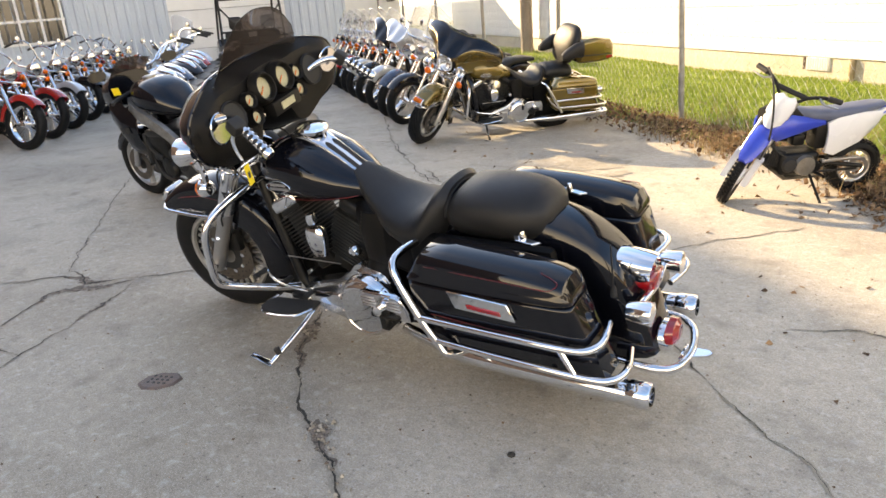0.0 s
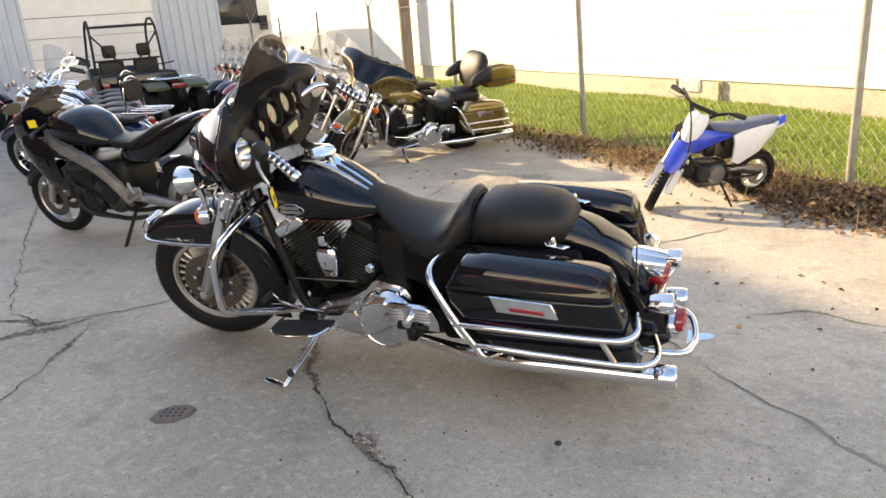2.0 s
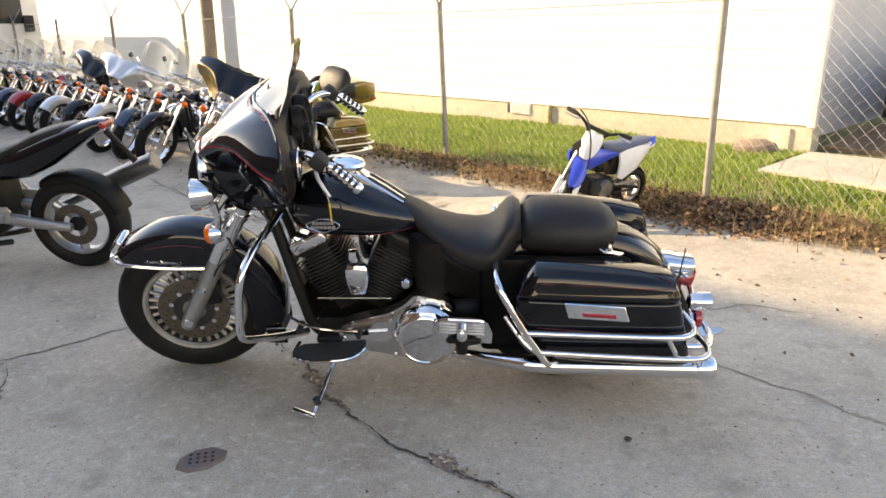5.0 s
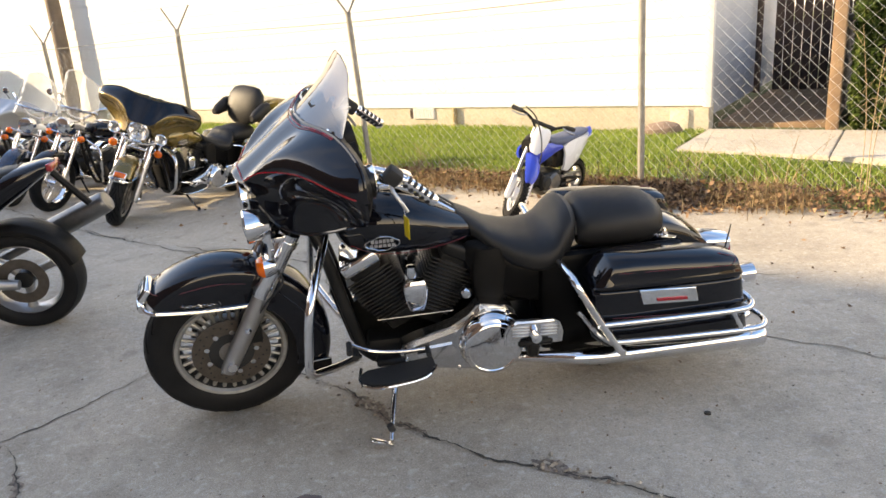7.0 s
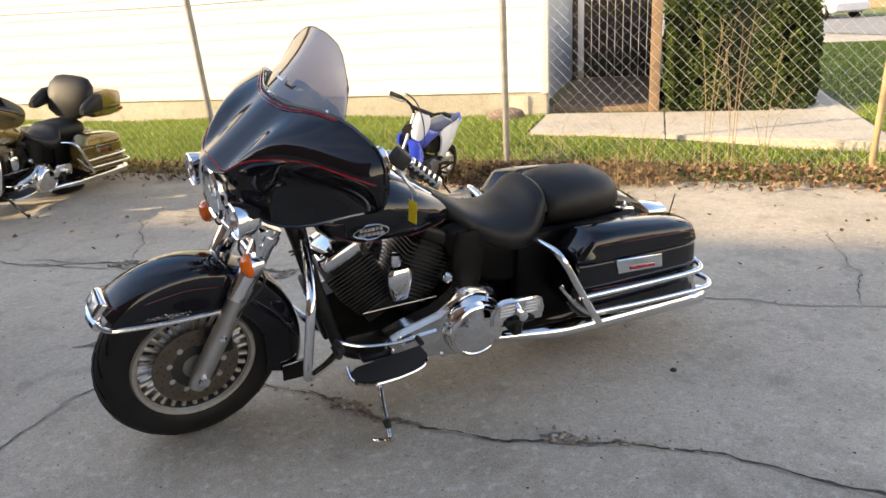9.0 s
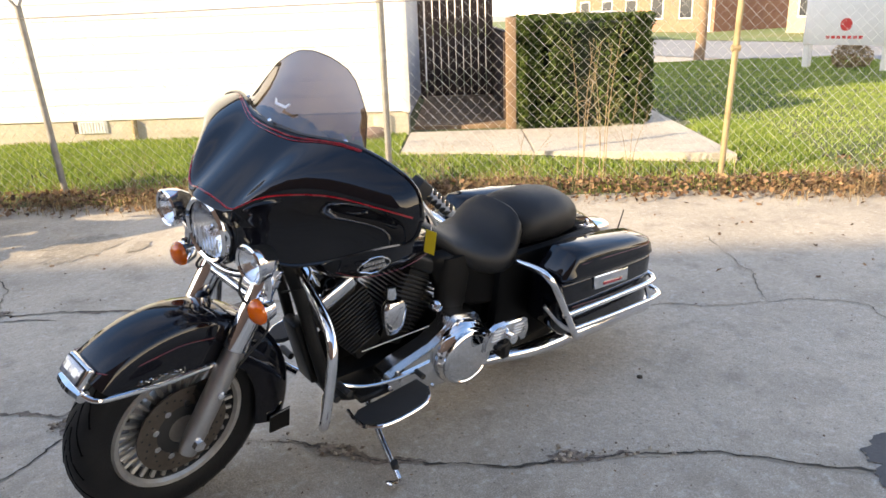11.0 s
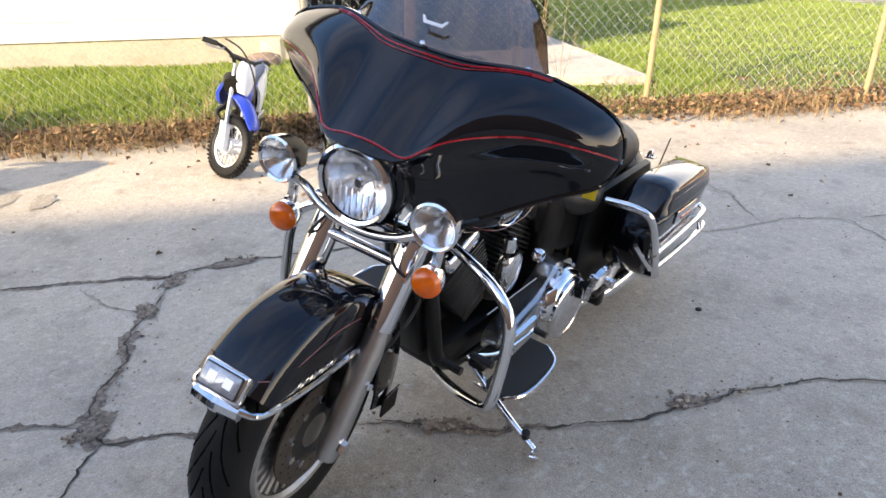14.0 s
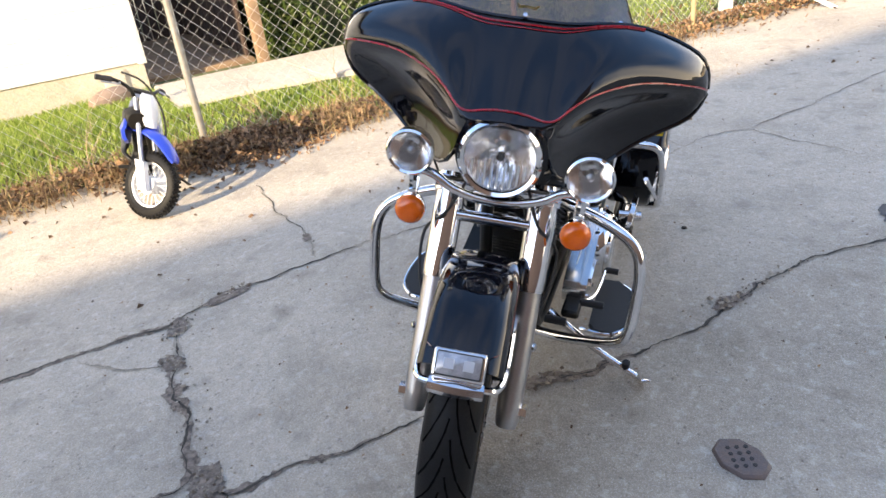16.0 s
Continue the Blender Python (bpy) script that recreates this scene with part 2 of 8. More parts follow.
GRASS = island_mat("grass blades", (0.13, 0.205, 0.033), (0.45, 0.49, 0.155), 0.75, (0.26, 0.36, 0.068), translucent=0.38)
STRAW = island_mat("dry grass", (0.19, 0.125, 0.07), (0.46, 0.34, 0.19), 0.85, (0.31, 0.215, 0.12), translucent=0.2)
LITTER = island_mat("fallen leaves", (0.065, 0.04, 0.027), (0.4, 0.25, 0.14), 0.8, (0.2, 0.115, 0.065), translucent=0.15)
YEW = island_mat("hedge foliage", (0.03, 0.055, 0.012), (0.13, 0.16, 0.045), 0.7, (0.06, 0.1, 0.02), translucent=0.2)
STRAWY = island_mat("dry shrub", (0.27, 0.19, 0.11), (0.42, 0.32, 0.2), 0.85)
RED_SIGN = mat("red sign paint", (0.65, 0.03, 0.03), 0.5)


# ---- mesh helpers ----
def part(name, bm, material, parent, label="", angle=38, kind=""):
    me = bpy.data.meshes.new(name)
    bm.normal_update()
    bm.to_mesh(me)
    bm.free()
    me.materials.append(material)
    me.shade_smooth()
    me.set_sharp_from_angle(angle=radians(angle))
    ob = new(name, me)
    ob.parent = parent
    return tagged(ob, label=label, kind=kind)


def thing(name, label, category, m=None, group="", kind=""):
    ob = tagged(new(name), label, category, group, kind)
    if m is not None:
        ob.matrix_world = m
    return ob


def structure(name, bm, material, m=None, label=""):
    ob = tagged(part(name, bm, material, None), label, "", "", "structure")
    if m is not None:
        ob.matrix_world = m
    return ob


def put(bm, verts, m):
    bmesh.ops.transform(bm, matrix=m, verts=verts)
    return bm


def box(x0, x1, y0, y1, z0, z1, bevel=0.0, seg=2, bm=None, m=None):
    bm = bm or bmesh.new()
    vs = [bm.verts.new((x, y, z)) for x in (x0, x1) for y in (y0, y1) for z in (z0, z1)]
    fs = [bm.faces.new([vs[i] for i in q]) for q in ((0, 1, 3, 2), (4, 6, 7, 5), (0, 4, 5, 1), (2, 3, 7, 6), (0, 2, 6, 4), (1, 5, 7, 3))]
    if bevel:
        made = bmesh.ops.bevel(bm, geom=list({e for f in fs for e in f.edges}), offset=bevel, segments=seg, affect="EDGES", profile=0.5)
        vs = list({v for f in made["faces"] for v in f.verts} | {v for v in vs if v.is_valid})
    if m is not None:
        put(bm, vs, m)
    return bm


def smooth_line(pts, n=6, closed=False):
    """Points of a soft curve through the given ones."""
    pts = [Vector(p) for p in pts]
    out, k = [], len(pts)
    for i in range(k if closed else k - 1):
        p0, p1 = pts[(i - 1) % k] if closed or i else pts[0], pts[i]
        p2, p3 = pts[(i + 1) % k], pts[(i + 2) % k] if closed or i + 2 < k else pts[-1]
        for j in range(n):
            t = j / n
            out.append(0.5 * (2 * p1 + (p2 - p0) * t + (2 * p0 - 5 * p1 + 4 * p2 - p3) * t * t + (3 * p1 - p0 - 3 * p2 + p3) * t ** 3))
    return out if closed else out + [pts[-1]]


def loft(rings, bm=None, caps=True, closed=True):
    """A skin over rings of equal count; each ring runs round the form."""
    bm = bm or bmesh.new()
    rows = [[bm.verts.new(p) for p in ring] for ring in rings]
    k = len(rings[0])
    for a, b in zip(rows, rows[1:]):
        for i in range(k if closed else k - 1):
            bm.faces.new((a[i], a[(i + 1) % k], b[(i + 1) % k], b[i]))
    if caps and closed:
        bm.faces.new(list(reversed(rows[0])))
        bm.faces.new(rows[-1])
    bmesh.ops.recalc_face_normals(bm, faces=bm.faces)
    return bm


def tube(pts, r, seg=10, bm=None, smooth=5, closed=False, caps=True, squash=None):
    """A round bar along a curve. r: one radius, or one for each of the given points."""
    bm = bm or bmesh.new()
    rs = r if isinstance(r, (list, tuple)) else [r] * len(pts)
    if smooth:
        line = smooth_line(pts, smooth, closed)
        rads = [p.x for p in smooth_line([(a, 0, 0) for a in rs], smooth, closed)]
    else:
        line, rads = [Vector(p) for p in pts], rs
    k = len(line)
    ways = []
    for i in range(k):
        a, b = (line[(i - 1) % k], line[(i + 1) % k]) if closed else (line[max(i - 1, 0)], line[min(i + 1, k - 1)])
        ways.append((b - a).normalized())
    side = ways[0].orthogonal().normalized()
    rows = []
    for p, way, rad in zip(line, ways, rads):
        side = (side - way * side.dot(way)).normalized()
        up = way.cross(side)
        rows.append([bm.verts.new(p + rad * (side * math.cos(2 * math.pi * j / seg) + up * math.sin(2 * math.pi * j / seg))) for j in range(seg)])
    for a, b in zip(rows, rows[1:] + (rows[:1] if closed else [])):
        for j in range(seg):
            bm.faces.new((a[j], a[(j + 1) % seg], b[(j + 1) % seg], b[j]))
    if caps and not closed:
        bm.faces.new(list(reversed(rows[0])))
        bm.faces.new(rows[-1])
    return bm


def lathe(profile, seg=32, m=None, bm=None, closed=False, end=True):
    """Turns a profile of (radius, height) round z, then places it by m."""
    bm = bm or bmesh.new()
    m = m or Matrix()
    rows = [[bm.verts.new(m @ Vector((r * math.cos(2 * math.pi * j / seg), r * math.sin(2 * math.pi * j / seg), h))) for j in range(seg)] for r, h in profile]
    for a, b in zip(rows, rows[1:] + (rows[:1] if closed else [])):
        for j in range(seg):
            bm.faces.new((a[j], a[(j + 1) % seg], b[(j + 1) % seg], b[j]))
    if not closed:
        bm.faces.new(list(reversed(rows[0])))
        if end:
            bm.faces.new(rows[-1])
    bmesh.ops.recalc_face_normals(bm, faces=bm.faces)
    return bm


def repeat(ob, poses):
    """Places a piece and copies of it, which share its mesh."""
    for n, m in enumerate(poses):
        o = ob if n == 0 else ob.copy()
        if n:
            scene.collection.objects.link(o)
        o.matrix_basis = m
    return ob


def axis(p, way):
    """The pose that turns z along way, at p."""
    return Matrix.Translation(p) @ Vector(way).to_track_quat("Z", "Y").to_matrix().to_4x4()


def oval(x, cy, cz, ry, rz, n=24, power=2.4, top=1.0):
    """A rounded ring across the x axis."""
    out = []
    for j in range(n):
        a = 2 * math.pi * j / n
        c, s = math.cos(a), math.sin(a)
        out.append(Vector((x, cy + ry * math.copysign(abs(c) ** (2 / power), c), cz + rz * math.copysign(abs(s) ** (2 / power), s) * (top if s > 0 else 1))))
    return out


def plate(outline, depth, m=None, bevel=0.0, bm=None):
    """A flat piece: an outline in x, y, thick in z, placed by m."""
    bm = bm or bmesh.new()
    lo, hi = [bm.verts.new((x, y, 0)) for x, y in outline], [bm.verts.new((x, y, depth)) for x, y in outline]
    k = len(outline)
    faces = [bm.faces.new(list(reversed(lo))), bm.faces.new(hi)]
    faces += [bm.faces.new((lo[i], lo[(i + 1) % k], hi[(i + 1) % k], hi[i])) for i in range(k)]
    vs = lo + hi
    bmesh.ops.recalc_face_normals(bm, faces=faces)
    if bevel:
        made = bmesh.ops.bevel(bm, geom=list(faces[1].edges), offset=bevel, segments=2, affect="EDGES")
        vs = list({v for f in made["faces"] for v in f.verts} | {v for v in vs if v.is_valid})
    if m is not None:
        put(bm, vs, m)
    return bm


# ---- the ground ----
def sheet(x0, x1, y0, y1, nx, ny, height):
    bm = bmesh.new()
    rows = [[bm.verts.new((x0 + (x1 - x0) * i / nx, y0 + (y1 - y0) * j / ny, height(x0 + (x1 - x0) * i / nx, y0 + (y1 - y0) * j / ny))) for j in range(ny + 1)] for i in range(nx + 1)]
    for i in range(nx):
        for j in range(ny):
            bm.faces.new((rows[i][j], rows[i + 1][j], rows[i + 1][j + 1], rows[i][j + 1]))
    return bm


def lawn_edge(x):
    return -0.5 - 0.07 * x * (x > 0) * 0.5 + 0.08 * noise.noise((x * 1.7, 5, 0))


def lawn_height(x, y):
    rise = min(max((y - lawn_edge(x)) / 1.5, 0), 1)
    return -0.03 + rise * 0.17 + (0.05 * noise.noise((x * 0.4, y * 0.4, 3)) + 0.02 * noise.noise((x * 2, y * 2, 0))) * rise


ground = structure("ground", sheet(-400, 400, -400, 400, 1, 1, lambda x, y: 0.0), CONCRETE, None, "weathered grey concrete lot with long cracks")
lawn = structure("lawn", sheet(-40, 11, -1.2, 14, 200, 60, lawn_height), SOIL, FENCE, "green lawn behind the chain-link fence")


def ribbon(line, width, z, seed, wander=0.35, fine=0.03, step=0.02):
    """A ragged strip along a line of places on the ground."""
    rnd = random.Random(seed)
    pts = []
    for a, b in zip(line, line[1:]):
        a, b = Vector((*a, 0)), Vector((*b, 0))
        k = max(int((b - a).length / step), 1)
        side = Vector((-(b - a).y, (b - a).x, 0)).normalized()
        for i in range(k):
            p = a.lerp(b, i / k)
            pts.append(p + side * (noise.noise((p.x * 7, p.y * 7, 3.3)) * fine + noise.noise((p.x * 31, p.y * 31, 1.7)) * fine * 0.4))
    pts.append(Vector((*line[-1], 0)))
    bm, rows = bmesh.new(), []
    for i, p in enumerate(pts):
        way = (pts[min(i + 1, len(pts) - 1)] - pts[max(i - 1, 0)]).normalized()
        side = Vector((-way.y, way.x, 0))
        ends = min(i, len(pts) - 1 - i, 6) / 6
        w = width * (0.25 + 0.75 * ends) * max(0.18, 0.55 + 1.7 * noise.noise((p.x * 3, p.y * 3, seed + 7)) + 0.9 * noise.noise((p.x * 17, p.y * 17, seed)) + rnd.uniform(0, wander))
        rows.append((bm.verts.new(p + side * w * rnd.uniform(0.5, 1.2) + Vector((0, 0, z))), bm.verts.new(p - side * w * rnd.uniform(0.5, 1.2) + Vector((0, 0, z)))))
    for a, b in zip(rows, rows[1:]):
        bm.faces.new((a[0], a[1], b[1], b[0]))
    return bm


def blot(x, y, rx, ry, turn, z, seed, n=40):
    """A ragged flat spot on the ground."""
    bm = bmesh.new()
    vs = []
    for i in range(n):
        a = 2 * math.pi * i / n
        r = 1 + 0.45 * noise.noise((math.cos(a) * 1.6, math.sin(a) * 1.6, seed)) + 0.25 * noise.noise((math.cos(a) * 5, math.sin(a) * 5, seed)) + 0.12 * noise.noise((math.cos(a) * 14, math.sin(a) * 14, seed))
        vs.append(bm.verts.new(pose(x, y, z, 0, 0, turn) @ Vector((rx * r * math.cos(a), ry * r * math.sin(a), 0))))
    bm.faces.new(vs)
    return bm


CRACKS = {
    0.010: [[(-2.445, 2.223), (-2.38, 2.09), (-2.24, 1.86), (-2.08, 1.71), (-1.89, 1.51), (-1.68, 1.43), (-1.47, 1.27), (-1.26, 1.11), (-1.03, 0.8), (-0.7, 0.45), (0.2, -0.6)],
            [(-3.4, 3.21), (-3.256, 3.139), (-3.127, 2.995), (-3.052, 3.002), (-2.934, 3.115), (-2.788, 3.211), (-2.662, 3.409), (-2.509, 3.5), (-2.302, 3.719)],
            [(-3.9, 5.0), (-3.45, 4.62), (-2.78, 4.2), (-2.62, 4.06), (-2.44, 3.9), (-2.293, 3.768), (-2.0, 3.69), (-1.778, 3.518), (-1.58, 3.37), (-1.37, 3.23), (-0.94, 2.8), (-0.62, 2.43)] ],
    0.008: [[(-3.072, 2.978), (-3.089, 2.82), (-2.938, 2.693), (-2.822, 2.547), (-2.754, 2.492), (-2.6, 2.36), (-2.445, 2.223)],
            [(-6.9, 8.0), (-6.229, 7.201), (-5.334, 6.236), (-4.379, 5.298), (-3.774, 4.777), (-3.208, 4.5), (-3.34, 4.435), (-3.79, 4.787)]],
    0.006: [[(-2.607, 3.962), (-2.609, 3.725), (-2.537, 3.45)],
            [(-1.558, 3.397), (-1.286, 3.652), (-1.029, 3.992), (-0.613, 4.442)],
            [(-3.2, 4.46), (-3.09, 4.876), (-3.115, 5.592)],
            [(-2.915, 4.147), (-3.308, 4.437)]],
    0.005: [[(-0.621, 2.431), (-0.479, 2.297), (-0.352, 2.177), (-0.203, 2.062), (-0.104, 1.949), (0.184, 1.763), (0.402, 1.633), (0.55, 1.385), (0.307, 1.143), (0.064, 0.775)],
            [(0.184, 1.763), (0.409, 1.949), (0.525, 2.049), (1.0, 2.7)],
            [(0.55, 1.385), (0.964, 1.087), (2.2, 0.3), (4.0, -0.8)],
            [(-0.45, 3.0), (-0.2, 3.1), (0.15, 3.0)]],
    0.0075: [[(-4.6, 1.62), (-4.4, 1.81), (-4.35, 1.86), (-4.17, 1.915)], [(-3.75, 1.1), (-3.89, 1.3), (-4.02, 1.51), (-4.11, 1.67), (-4.04, 1.8), (-3.92, 1.885), (-3.86, 2.03)], [(-4.44, 1.95), (-4.25, 1.93), (-4.08, 1.87), (-3.97, 1.99), (-3.86, 2.08), (-3.71, 2.2), (-3.61, 2.35), (-3.4, 2.62), (-3.09, 2.82)],
             [(-3.35, 1.0), (-3.43, 1.21), (-3.49, 1.34), (-3.52, 1.48), (-3.6, 1.64), (-3.69, 1.81), (-3.76, 1.95), (-3.86, 2.05)], [(-3.75, 1.12), (-3.59, 1.17), (-3.41, 1.18)]],
    0.0055: [[(-5.43, 5.79), (-5.07, 5.93), (-4.7, 5.58), (-4.33, 5.3)], [(-5.07, 5.93), (-5.09, 5.44)], [(-4.08, 5.48), (-4.33, 5.3)], [(-4.65, 6.24), (-5.07, 5.93)]],
    0.0045: [[(-8.0, 4.9), (-7.1, 4.15), (-6.25, 3.41), (-5.15, 2.53), (-4.41, 1.94)]],
}
# Cracks are near-black ribbons lying just above the flat ground.
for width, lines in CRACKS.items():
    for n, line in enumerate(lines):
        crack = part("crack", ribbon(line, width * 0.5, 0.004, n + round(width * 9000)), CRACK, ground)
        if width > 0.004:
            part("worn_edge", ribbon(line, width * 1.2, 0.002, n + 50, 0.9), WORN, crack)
for n, (x, y, rx, ry, turn) in enumerate(((-1.69, 1.44, 0.085, 0.045, -35), (-2.33, 2.03, 0.1, 0.05, -55), (-1.35, 3.6, 0.06, 0.035, 40), (-2.29, 3.7, 0.09, 0.06, 30),
                                          (-2.53, 3.52, 0.08, 0.05, 70), (-2.01, 3.65, 0.14, 0.05, -28), (-3.07, 2.92, 0.1, 0.06, 20), (-3.2, 4.47, 0.1, 0.06, 10))):
    part("crumbled_patch", blot(x, y, rx * 0.85, ry * 0.75, turn, 0.006, n * 3.7, 90), PATCHED, ground)
BEDS = ((0.03, [(-3.13, 2.82), (-3.09, 2.88), (-3.05, 2.99), (-2.96, 3.07), (-2.84, 3.17), (-2.76, 3.26), (-2.66, 3.4), (-2.53, 3.53)]),
        (0.024, [(-3.09, 2.86), (-2.98, 2.72), (-2.84, 2.58), (-2.72, 2.47)]),
        (0.014, [(-2.8, 4.21), (-2.56, 3.99), (-2.4, 3.87), (-2.26, 3.76)]),
        (0.016, [(-3.42, 3.22), (-3.26, 3.14), (-3.1, 2.98)]),
        (0.016, [(-2.5, 2.27), (-2.38, 2.09), (-2.24, 1.86), (-2.08, 1.71)]),
        (0.014, [(-1.78, 1.47), (-1.66, 1.42), (-1.5, 1.3)]),
        (0.02, [(-4.0, 1.48), (-4.1, 1.66), (-4.03, 1.8), (-3.92, 1.89), (-3.85, 2.04)]),
        (0.018, [(-4.36, 1.86), (-4.18, 1.9), (-4.08, 1.88), (-3.97, 1.99)]),
        (0.014, [(-3.53, 1.5), (-3.62, 1.66), (-3.7, 1.82)]))
for n, (width, line) in enumerate(BEDS):
    part("eroded_bed", ribbon(line, width, 0.003, n + 90, 0.9, 0.04, 0.015), PATCHED, ground)


def gravel(x, y, rx, ry, turn, count, seed):
    """Loose crumbs of broken concrete."""
    rnd = random.Random(seed)
    verts, faces = [], []
    for i in range(count):
        r = rnd.uniform(0.002, 0.008) if rnd.random() < 0.85 else rnd.uniform(0.008, 0.014)
        c = pose(x, y, 0.004, 0, 0, turn) @ Vector((rnd.gauss(0, rx * 0.55), rnd.gauss(0, ry * 0.55), r * 0.4))
        k = len(verts)
        for d in ((1, 0, 0), (0, 1, 0), (-1, 0, 0), (0, -1, 0), (0, 0, 0.8), (0, 0, -0.6)):
            verts.append(c + Vector(d) * r * rnd.uniform(0.6, 1.3))
        faces += [(k + a, k + (a + 1) % 4, k + 4) for a in range(4)] + [(k + (a + 1) % 4, k + a, k + 5) for a in range(4)]
    me = bpy.data.meshes.new("gravel")
    me.from_pydata(verts, [], faces)
    me.materials.append(GRAVEL)
    return tagged(new("gravel", me), "loose crumbs of broken concrete in a crack", "", "", "stuff")


for n, (x, y, rx, ry, turn) in enumerate(((-1.69, 1.44, 0.09, 0.045, -35), (-2.33, 2.03, 0.1, 0.05, -55), (-2.29, 3.7, 0.09, 0.06, 30), (-2.53, 3.52, 0.08, 0.05, 70), (-2.0, 3.68, 0.13, 0.045, -25), (-3.07, 2.92, 0.1, 0.06, 20), (-3.2, 4.47, 0.1, 0.06, 10), (-2.4, 2.1, 0.35, 0.06, -50), (-2.75, 3.25, 0.3, 0.05, 50), (-1.5, 1.3, 0.3, 0.06, -40))):
    gravel(x, y, rx, ry, turn, 55 if n < 7 else 35, n + 5)
OILY = concrete_mat("oil-stained concrete", (0.36, 0.31, 0.24), (0.27, 0.23, 0.175), (0.13, 0.11, 0.085))
for n, (x, y, rx, ry, turn) in enumerate(((-2.5, 5.55, 0.36, 0.2, 35), (-2.62, 5.75, 0.2, 0.1, 20), (-2.2, 5.3, 0.14, 0.07, 50))):
    part("oil_stain", blot(x, y, rx, ry, turn, 0.0035 + 0.001 * n, n * 2.9 + 1, 120), OILY, ground)
part("tar_patch", blot(-0.72, 0.66, 0.24, 0.13, 0, 0.005, 2.2, 120), TAR, ground, "dark tar repair patch")

# the road beyond the lawn and the land past it
road = structure("road", sheet(-60, 140, 0, 9, 40, 2, lambda x, y: 0.02), ASPHALT, FENCE @ pose(12.2, 9.3, 0.0, 0, 0, -62) @ pose(0, 0, 0), "grey asphalt street beyond the lawn")
far_lawn = structure("verge", sheet(-120, 200, 9.2, 60, 20, 6, lambda x, y: 0.03), FAR_LAWN, FENCE @ pose(12.2, 9.3, 0.0, 0, 0, -62), "grass verge across the street")
side_lawn = structure("side_lawn", sheet(11, 60, -1.5, 8.0, 20, 8, lambda x, y: 0.015), FAR_LAWN, FENCE, "sunlit grass towards the street")


# ---- the white house ----
def clad(parent, x0, x1, z0, z1, rise, material, place):
    """Overlapping boards on a wall that runs along x and faces -y; each board is a piece."""
    bm = bmesh.new()
    length = x1 - x0
    prof = [(0.0, 0.0), (-0.012, 0.0), (-0.0135, 0.008), (-0.004, rise + 0.01), (0.0, rise + 0.01)]
    rows = [[bm.verts.new((x, y, z)) for y, z in prof] for x in (0, length)]
    for i in range(len(prof) - 1):
        bm.faces.new((rows[0][i], rows[0][i + 1], rows[1][i + 1], rows[1][i]))
    bm.faces.new(rows[0]), bm.faces.new(rows[1])
    bmesh.ops.recalc_face_normals(bm, faces=bm.faces)
    first = part("siding_board", bm, material, parent)
    k = int((z1 - z0) / rise)
    for i in range(k):
        ob = first if i == 0 else first.copy()
        if i:
            scene.collection.objects.link(ob)
        ob.matrix_basis = place @ pose(x0, 0, z0 + i * rise)


house = thing("house", "long white house with clapboard siding on a concrete foundation", "house", FENCE)
WY = 2.45
part("wall", box(-19, 0.0, WY, WY + 0.2, 0.43, 5.6), TRIM, house)
part("gable_wall", box(-0.2, 0.0, WY + 0.21, WY + 6, 0.3, 5.6), SHADED_SIDING, house)
part("foundation", box(-19, 0.02, WY + 0.01, WY + 0.25, -0.2, 0.44, 0.008), FOOTING, house, "rough cream foundation")
part("corner_trim", box(-0.04, 0.05, WY - 0.035, WY + 0.06, 0.42, 5.6, 0.006), TRIM, house)
clad(house, -19, -0.04, 0.44, 5.4, 0.2, SIDING, pose(0, WY, 0))
clad(house, 0, 5.8, 0.44, 5.4, 0.105, SHADED_SIDING, pose(0.0, WY + 0.07, 0, 0, 0, 90))
part("roof", loft([[(x, WY - 0.5, 5.45), (x, WY - 0.5, 5.6), (x, WY + 3, 7.4), (x, WY + 6.5, 5.6), (x, WY + 6.5, 5.45)] for x in (-19.3, 0.4)]), ROOF, house)
bm = bmesh.new()
box(-4.17, -3.8, WY - 0.012, WY + 0.02, 0.275, 0.43, 0.004, 1, bm)
vent = part("vent", bm, TRIM, house, "white foundation vent")
for i in range(9):
    part("slat", box(-4.15 + i * 0.0385, -4.133 + i * 0.0385, WY - 0.02, WY - 0.012, 0.285, 0.42), WHITE_PAINT, vent)
# Solid dark box stands for the shaded opening beside the vent.
part("vent_gap", box(-4.235, -4.185, WY + 0.002, WY + 0.02, 0.28, 0.428, 0.003, 1), BROWN, house)
part("drain_pipe", tube([(-3.445, WY - 0.02, 0.05), (-3.447, WY - 0.022, 0.25), (-3.442, WY - 0.02, 0.435)], 0.036, 10, smooth=2), RUSTY, house, "weathered pipe against the foundation")
part("pier", box(-0.42, -0.2, WY - 0.02, WY + 0.05, -0.1, 0.395, 0.01), FOOTING, house)
part("rock", put(bmr := lathe([(0.02, 0.0), (0.21, 0.0), (0.23, 0.07), (0.2, 0.15), (0.12, 0.19), (0.02, 0.2)], 7), bmr.verts, pose(-0.42, 2.06, 0.1, 4, -6, 20) @ Matrix.Diagonal((1.1, 0.75, 1, 1))), mat("brown stone", (0.16, 0.11, 0.085), 0.85, second=(0.26, 0.19, 0.15), scale=12, fine=80, bump=0.8), None).name = "boulder"
tagged(bpy.data.objects["boulder"], "brown boulder lying against the foundation", "rock").matrix_world = FENCE

